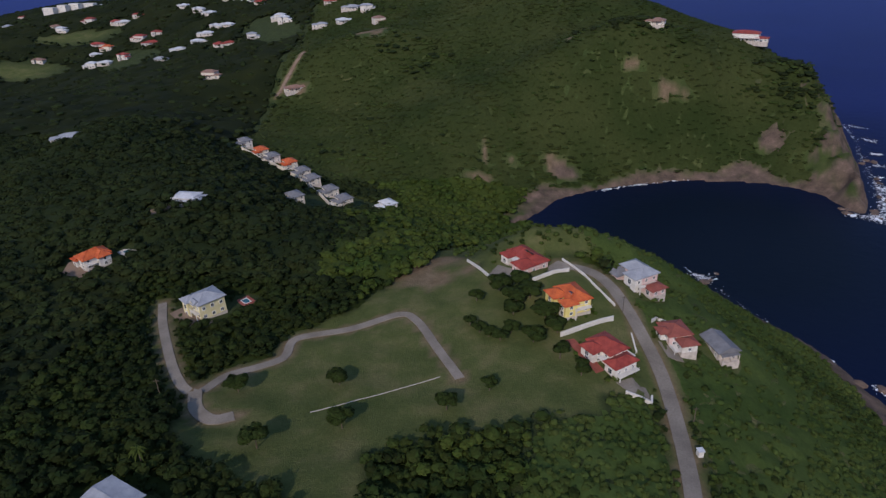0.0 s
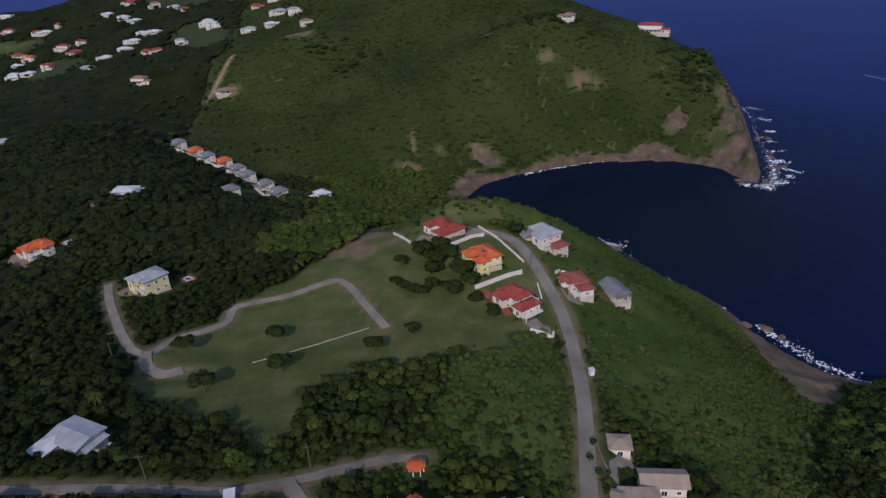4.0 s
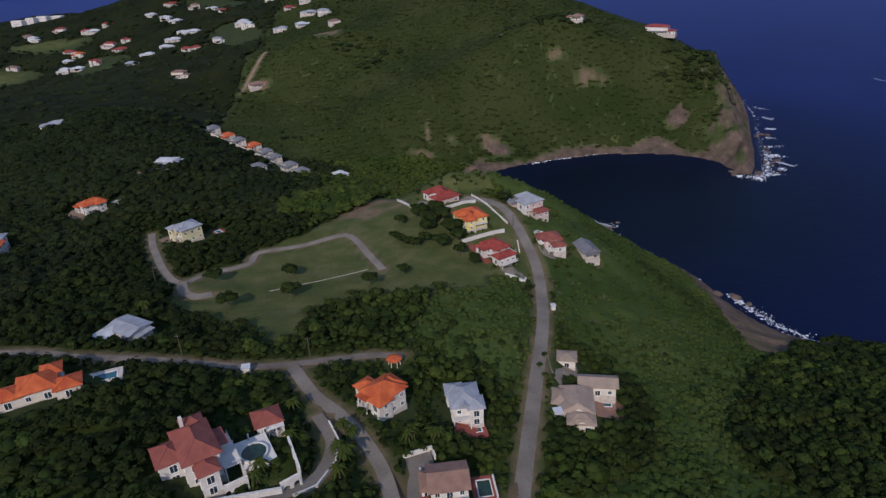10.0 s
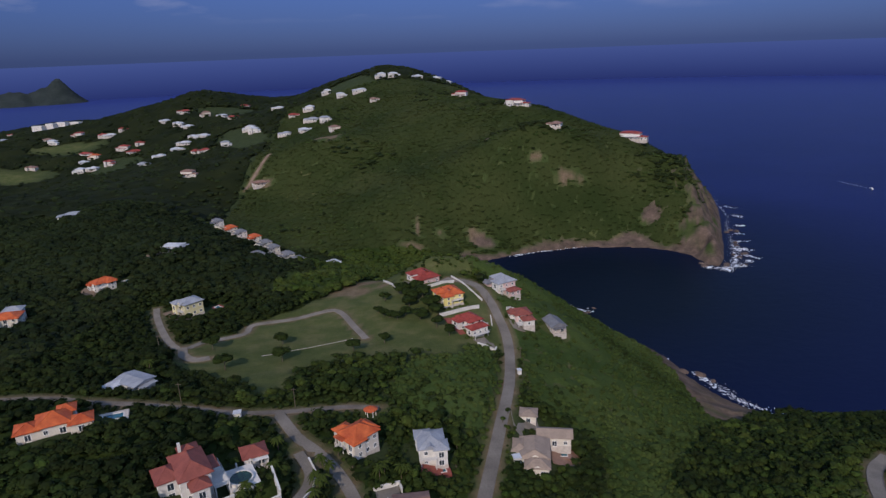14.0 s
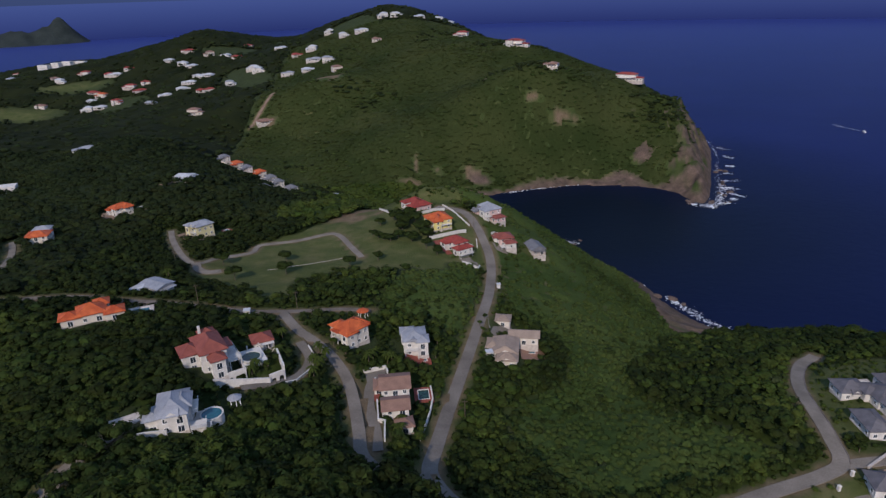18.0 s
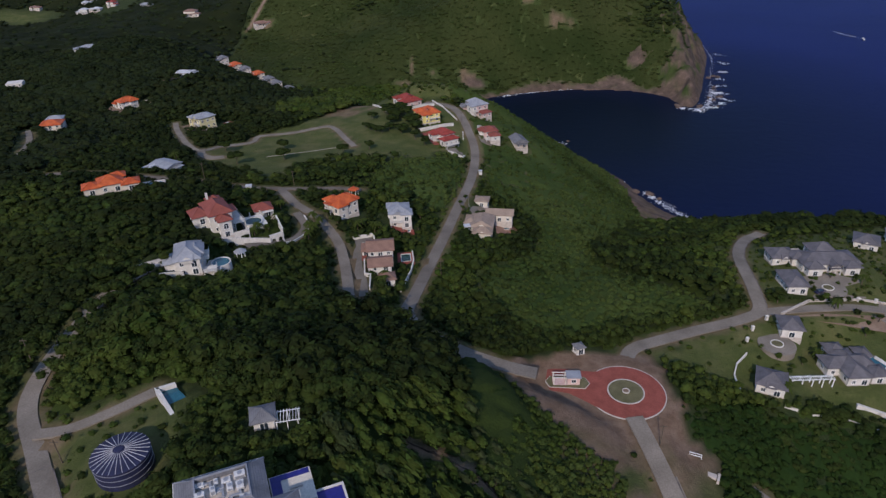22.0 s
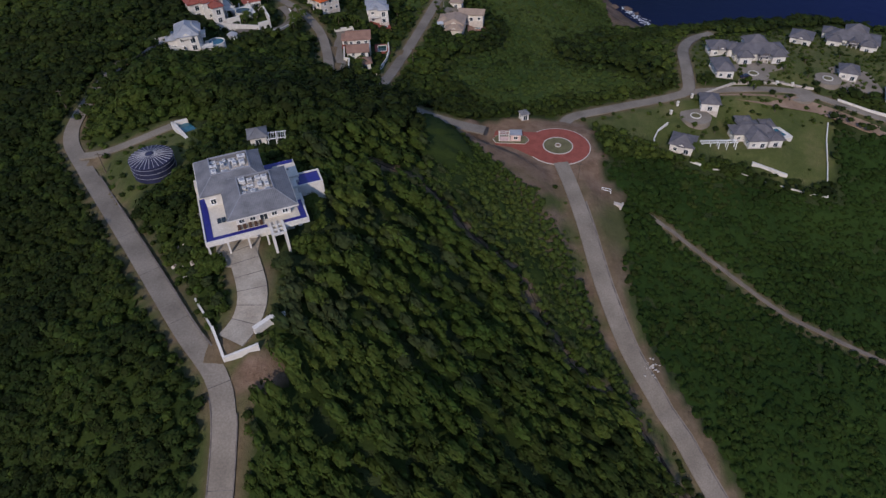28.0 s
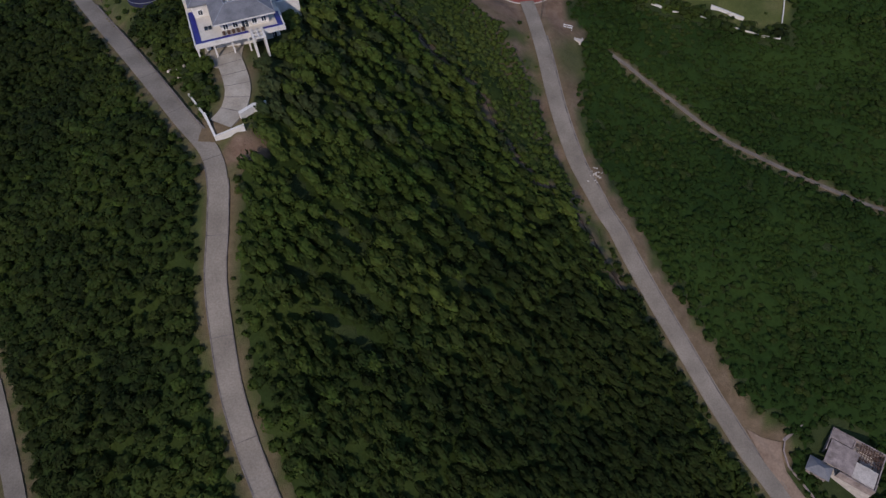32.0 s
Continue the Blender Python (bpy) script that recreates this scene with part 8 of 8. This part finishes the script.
# woods farther off
a, b, h, rd, fd = spots(-420, 120, 235, 480, 5.4)
west = spots(-420, -130, -300, 235, 5.4)
a, b, h, rd, fd = (np.concatenate([p, q]) for p, q in zip((a, b, h, rd, fd), west))
sel = (rd > 2.5) & (fd > 1.0) & ~open_land(a, b) & ~inside(a, b, COAST_SCRUB) & ~inside(a, b, RIDGE_GRASS) & ~inside(a, b, ROW_YARD)
size = rs.uniform(2.4, 4.4, len(a)) * np.where(rs.uniform(size=len(a)) < 0.15, 1.25, 1)
saddle = sel & (a + 20 * ripple(a, b, 30, 1.0) > -60) & (b > 235)
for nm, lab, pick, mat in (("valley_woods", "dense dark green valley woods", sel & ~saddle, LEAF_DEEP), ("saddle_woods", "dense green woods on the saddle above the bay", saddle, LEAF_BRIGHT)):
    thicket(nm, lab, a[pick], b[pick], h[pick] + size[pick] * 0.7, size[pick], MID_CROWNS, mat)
# headland scrub
a, b, h, rd, fd = spots(-180, 480, 420, 1000, 4.6)
sel = (rd > 2) & (fd > 0) & (h > bluff(a, b)) & (b + 0.55 * a > 400) & ((bank(a, b)[1] > 28 + 24 * ripple(a, b, 13, 3.0)) | (a < 296)) & (rs.uniform(size=len(a)) < 0.93)
for cx, cy, rx, ry, kind in CLEARINGS:
    sel &= (np.hypot((a - cx) / rx, (b - cy) / ry) > 0.95) | (kind == "lawn")
size = rs.uniform(1.2, 3.6, len(a)) * (1 + 0.4 * np.clip(ripple(a, b, 40, 2.0) * 2, 0, 1))
tint = ripple(a, b, 60, 2.0) + 0.5 * ripple(a, b, 17, 5.0) + rs.normal(size=len(a)) * 0.25 + np.where(a > 150, 0.25, -0.05)
for nm, lab, pick, mat, up in (("headland_scrub", "low dull green scrub covering the headland", sel & (tint < 0.45), LEAF_HEAD, 0.0), ("headland_bushes", "brighter green bushes on the headland", sel & (tint >= 0.45) & (tint < 0.95), LEAF_HILL, 0.3), ("headland_trees", "dark green low trees on the headland", sel & (tint >= 0.95), LEAF_DEEP, 1.4)):
    thicket(nm, lab, a[pick], b[pick], h[pick] + 0.5 + up + size[pick] * 0.08, size[pick] * (1 + 0.2 * up), FAR_CROWNS, mat, "bushes", 0.55 + 0.2 * up)
a, b, h, rd, fd = spots(-1700, 300, 480, 2150, 13)
sel = (fd > 0) & ((a < -180) | (b > 1000)) & (ripple(a, b, 70, 3.0) > -0.62) & (np.hypot((a + 600) / 65, (b - 900) / 28) > 1) & (np.hypot((a + 560) / 65, (b - 1010) / 18) > 1)
size = rs.uniform(3.6, 6.5, len(a))
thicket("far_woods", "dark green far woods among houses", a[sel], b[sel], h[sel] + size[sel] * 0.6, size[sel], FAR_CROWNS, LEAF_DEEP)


# tall trees that hang over the upper end of the hill road
up = LINES["hill_road"]
up = up[(up[:, 1] > -58) & (up[:, 1] < -2)]
over = np.vstack([up[::2, :2] + np.array((3.6, -1.5)), up[1::2, :2] + np.array((5.8, 1.0)), up[::3, :2] + np.array((-3.4, 1.0)), up[(up[:, 1] > -34)][::2, :2] + np.array((1.2, -2.0))])
over = over + rs.uniform(-0.9, 0.9, over.shape)
size = rs.uniform(1.8, 3.0, len(over))
thicket("roadside_trees", "tall dark trees leaning over the hill road", over[:, 0], over[:, 1], ground(over[:, 0], over[:, 1]) + rs.uniform(2.5, 4.6, len(over)), size, NEAR_CROWNS, LEAF)


# garden shrubs between the houses
gardens = []
for x0, x1, y0, y1, zone, share in ((160, 305, 0, 95, ESTATE_TOP, 0.5), (104, 210, -52, -4, ESTATE_LAWN, 0.06), (108, 214, -16, -2, ESTATE_LAWN, 0.3), (-50, -8, -110, -60, TANK_LAWN, 0.3)):
    a, b, h, rd, fd = spots(x0, x1, y0, y1, 2.2)
    ok = inside(a, b, zone) & (rd > 0.8) & (fd > -1.5) & (rs.uniform(size=len(a)) < share)
    gardens.append([q[ok] for q in (a, b, h)])
a, b, h, rd, fd = spots(-60, 110, -10, 250, 2.4)
ok = (fd > -1.2) & (fd < 1.5) & (rd > 1.5) & (rs.uniform(size=len(a)) < 0.5)
for poly in AREAS:
    ok &= ~inside(a, b, poly)
gardens.append([q[ok] for q in (a, b, h)])
a, b, h = (np.concatenate([g[i] for g in gardens]) for i in range(3))
size = rs.uniform(0.6, 1.5, len(a))
half = rs.uniform(size=len(a)) < 0.5
thicket("garden_shrubs", "clipped green garden shrubs round the houses", a[half], b[half], h[half] + size[half] * 0.3, size[half], MID_CROWNS, LEAF_BRIGHT, "bushes")
thicket("garden_bushes", "dark green garden bushes round the houses", a[~half], b[~half], h[~half] + size[~half] * 0.3, size[~half], MID_CROWNS, LEAF, "bushes")


# planting banked up against the mansion
mb = []
for x0, x1, y0, y1, n in ((-15.5, -8.6, -12.5, -9.0, 40), (5.6, 12.5, -12.5, -9.0, 30), (11.2, 15, -8, 5, 26), (-16.5, -13.4, -9, 14, 44)):
    for k in range(n):
        p = pose(13.8, -121.5, 0, 0, 0, 20) @ Vector((rs.uniform(x0, x1), rs.uniform(y0, y1), 0))
        mb.append((p.x, p.y))
mb = np.array(mb)
mb = mb[nearest(mb[:, 0], mb[:, 1], FLAT)[0] > 1.2]
size = rs.uniform(1.0, 2.0, len(mb))
thicket("mansion_shrubs", "leafy green shrubs banked against the mansion", mb[:, 0], mb[:, 1], ground(mb[:, 0], mb[:, 1]) + 0.4 + rs.uniform(0, 1.2, len(mb)), size, NEAR_CROWNS, LEAF_BRIGHT, "bushes")


# single trees
def tree(x, y, r, tall, seed, label="round green shade tree on the grass", mat=None):
    q = random.Random(seed)
    t = base("tree", label, x, y, q.uniform(0, 360), category="tree", group="trees")
    bm = bmesh.new()
    limbs = [((0, 0, -0.5), (q.uniform(-0.2, 0.2), q.uniform(-0.2, 0.2), tall * 0.5), 0.22, 0.15)]
    for k in range(5):
        a = k * 1.26 + q.uniform(-0.3, 0.3)
        limbs.append((limbs[0][1], (math.cos(a) * r * 0.6, math.sin(a) * r * 0.6, tall * 0.75), 0.11, 0.04))
    for p, e, r0, r1 in limbs:
        p, e = Vector(p), Vector(e)
        mt = Matrix.Translation((p + e) / 2) @ (e - p).to_track_quat("Z", "Y").to_matrix().to_4x4()
        bmesh.ops.create_cone(bm, segments=7, radius1=r0, radius2=r1, depth=(e - p).length, cap_ends=True, matrix=mt)
    part("trunk", bm, BARK, t)
    vs, fs, ns, off = [], [], [], 0
    for k in range(5):
        cv, cf, cn = BIG_CROWNS[(seed + k) % 5]
        a = k * 1.26 + q.uniform(-0.4, 0.4)
        s = r * q.uniform(0.5, 0.68)
        d = r * 0.45 if k else 0
        vs.append(cv * s + np.array((math.cos(a) * d, math.sin(a) * d, tall * 0.72 + q.uniform(-0.3, 0.5))))
        fs.append(cf + off)
        ns.append(cn)
        off += len(cv)
    me = quick_mesh("crown", np.vstack(vs), np.vstack(fs), [mat or LEAF], True)
    me.normals_split_custom_set_from_vertices(np.vstack(ns).astype(np.float32))
    c = new("crown", me)
    c.parent = t


def palm(x, y, tall, seed):
    q = random.Random(seed)
    t = base("palm_tree", "tall green palm tree with drooping fronds", x, y, q.uniform(0, 360), category="tree", group="palms")
    bm = bmesh.new()
    bmesh.ops.create_cone(bm, segments=8, radius1=0.2, radius2=0.12, depth=tall + 0.6, cap_ends=True, matrix=Matrix.Translation((0, 0, tall / 2 - 0.3)))
    part("trunk", bm, BARK, t)
    for k in range(13):
        a = k * 2.4 + q.uniform(-0.2, 0.2)
        up, ln = q.uniform(0.2, 0.9), q.uniform(2.3, 3.1)
        bm = bmesh.new()
        prev = None
        for i in range(6):
            u = i / 5
            p = Vector((math.cos(a) * ln * u, math.sin(a) * ln * u, tall + up * ln * u - 1.15 * ln * u * u))
            w = 0.42 * math.sin(math.pi * min(0.97, 0.12 + u * 0.88))
            sd = Vector((-math.sin(a), math.cos(a), 0)) * w
            row = [bm.verts.new(p + sd - Vector((0, 0, w * 0.6))), bm.verts.new(p), bm.verts.new(p - sd - Vector((0, 0, w * 0.6)))]
            if prev:
                bm.faces.new((prev[0], row[0], row[1], prev[1]))
                bm.faces.new((prev[1], row[1], row[2], prev[2]))
            prev = row
        part("frond", bm, LEAF_BRIGHT, t)


TREES = [(-57.1, 129.5, 3.0), (-39.3, 162, 2.6), (-34.9, 139, 2.8), (-4.3, 147.3, 2.6), (-70.9, 157.5, 2.8), (9.4, 157.5, 2.0), (4.5, 195.7, 1.4), (7.8, 190.5, 1.6), (14.8, 185.1, 1.8), (19.1, 189.6, 1.8), (26.6, 184.1, 2.4), (34.8, 175.7, 2.6), (40.6, 167.3, 2.4), (11, 188, 1.4), (32.6, 198.5, 3.0), (28.5, 210.9, 2.8), (22.6, 209.4, 3.0), (16.9, 218, 2.8), (25.2, 220.6, 2.4), (7.6, 211.8, 1.8), (36, 190, 2.6), (21, 201, 2.4)]
for k, (x, y, r) in enumerate(TREES):
    tree(x, y, r * (2.0 if y > 178 else 1.55), r * 1.9 + 0.8, k)
YARD_TREES = [(3.5, 54.5, 2.0), (-1.5, 60, 1.8), (16, 60, 1.9), (38, 75, 2.0), (37, 66, 1.8), (-30, 46, 1.8), (-47, 44, 2.2), (-20, 34.8, 1.4), (-22, 8, 1.8), (58, 90, 1.3), (58, 84, 1.3), (57, 96, 1.3), (60, 102, 1.3), (74, 70, 2.0), (168, 4, 1.6), (186, 5, 1.8), (193, 22, 1.2), (196, 19, 1.4), (214, 10, 1.8), (218, 22, 1.6), (238, 30, 1.8), (155, -24, 1.4), (164, -24, 1.4), (158, -28, 1.2), (200, -6, 1.6), (192, -12, 1.6), (96, -17, 1.2), (1, -127, 1.5), (-1, -131, 1.7), (2, -137, 1.6), (6, -141, 1.5), (9, -146, 1.6), (22, -136, 2.2), (-4, -122, 1.6)]
for k, (x, y, r) in enumerate(YARD_TREES):
    tree(x, y, r, r * 1.5 + 0.6, 50 + k, "small leafy garden tree beside a house", LEAF_DULL if k > 26 else LEAF_BRIGHT if k % 2 else LEAF)
for k, (x, y, t) in enumerate(((13.5, 55, 5), (20.5, 54.6, 5.5), (-18.6, 45.6, 4), (-23.6, 33.6, 3.5), (-6.4, 44, 4), (-5.8, 52, 4), (36.6, 200, 5), (-83, 118, 6), (205, 14, 4), (150, -38.8, 4), (171, -20, 3.5), (25, 20, 4), (187, 0, 4), (-3.5, 42.4, 4.5), (-5.1, 34.9, 4.5), (-20.2, 59.3, 5), (-24.1, 30, 4), (-3.3, 51.2, 4.5), (12.1, 52.4, 5.5), (18.8, 54.5, 5.5), (24.3, 12.9, 4.5), (-4.3, 40.4, 4))):
    palm(x, y, t, 90 + k)
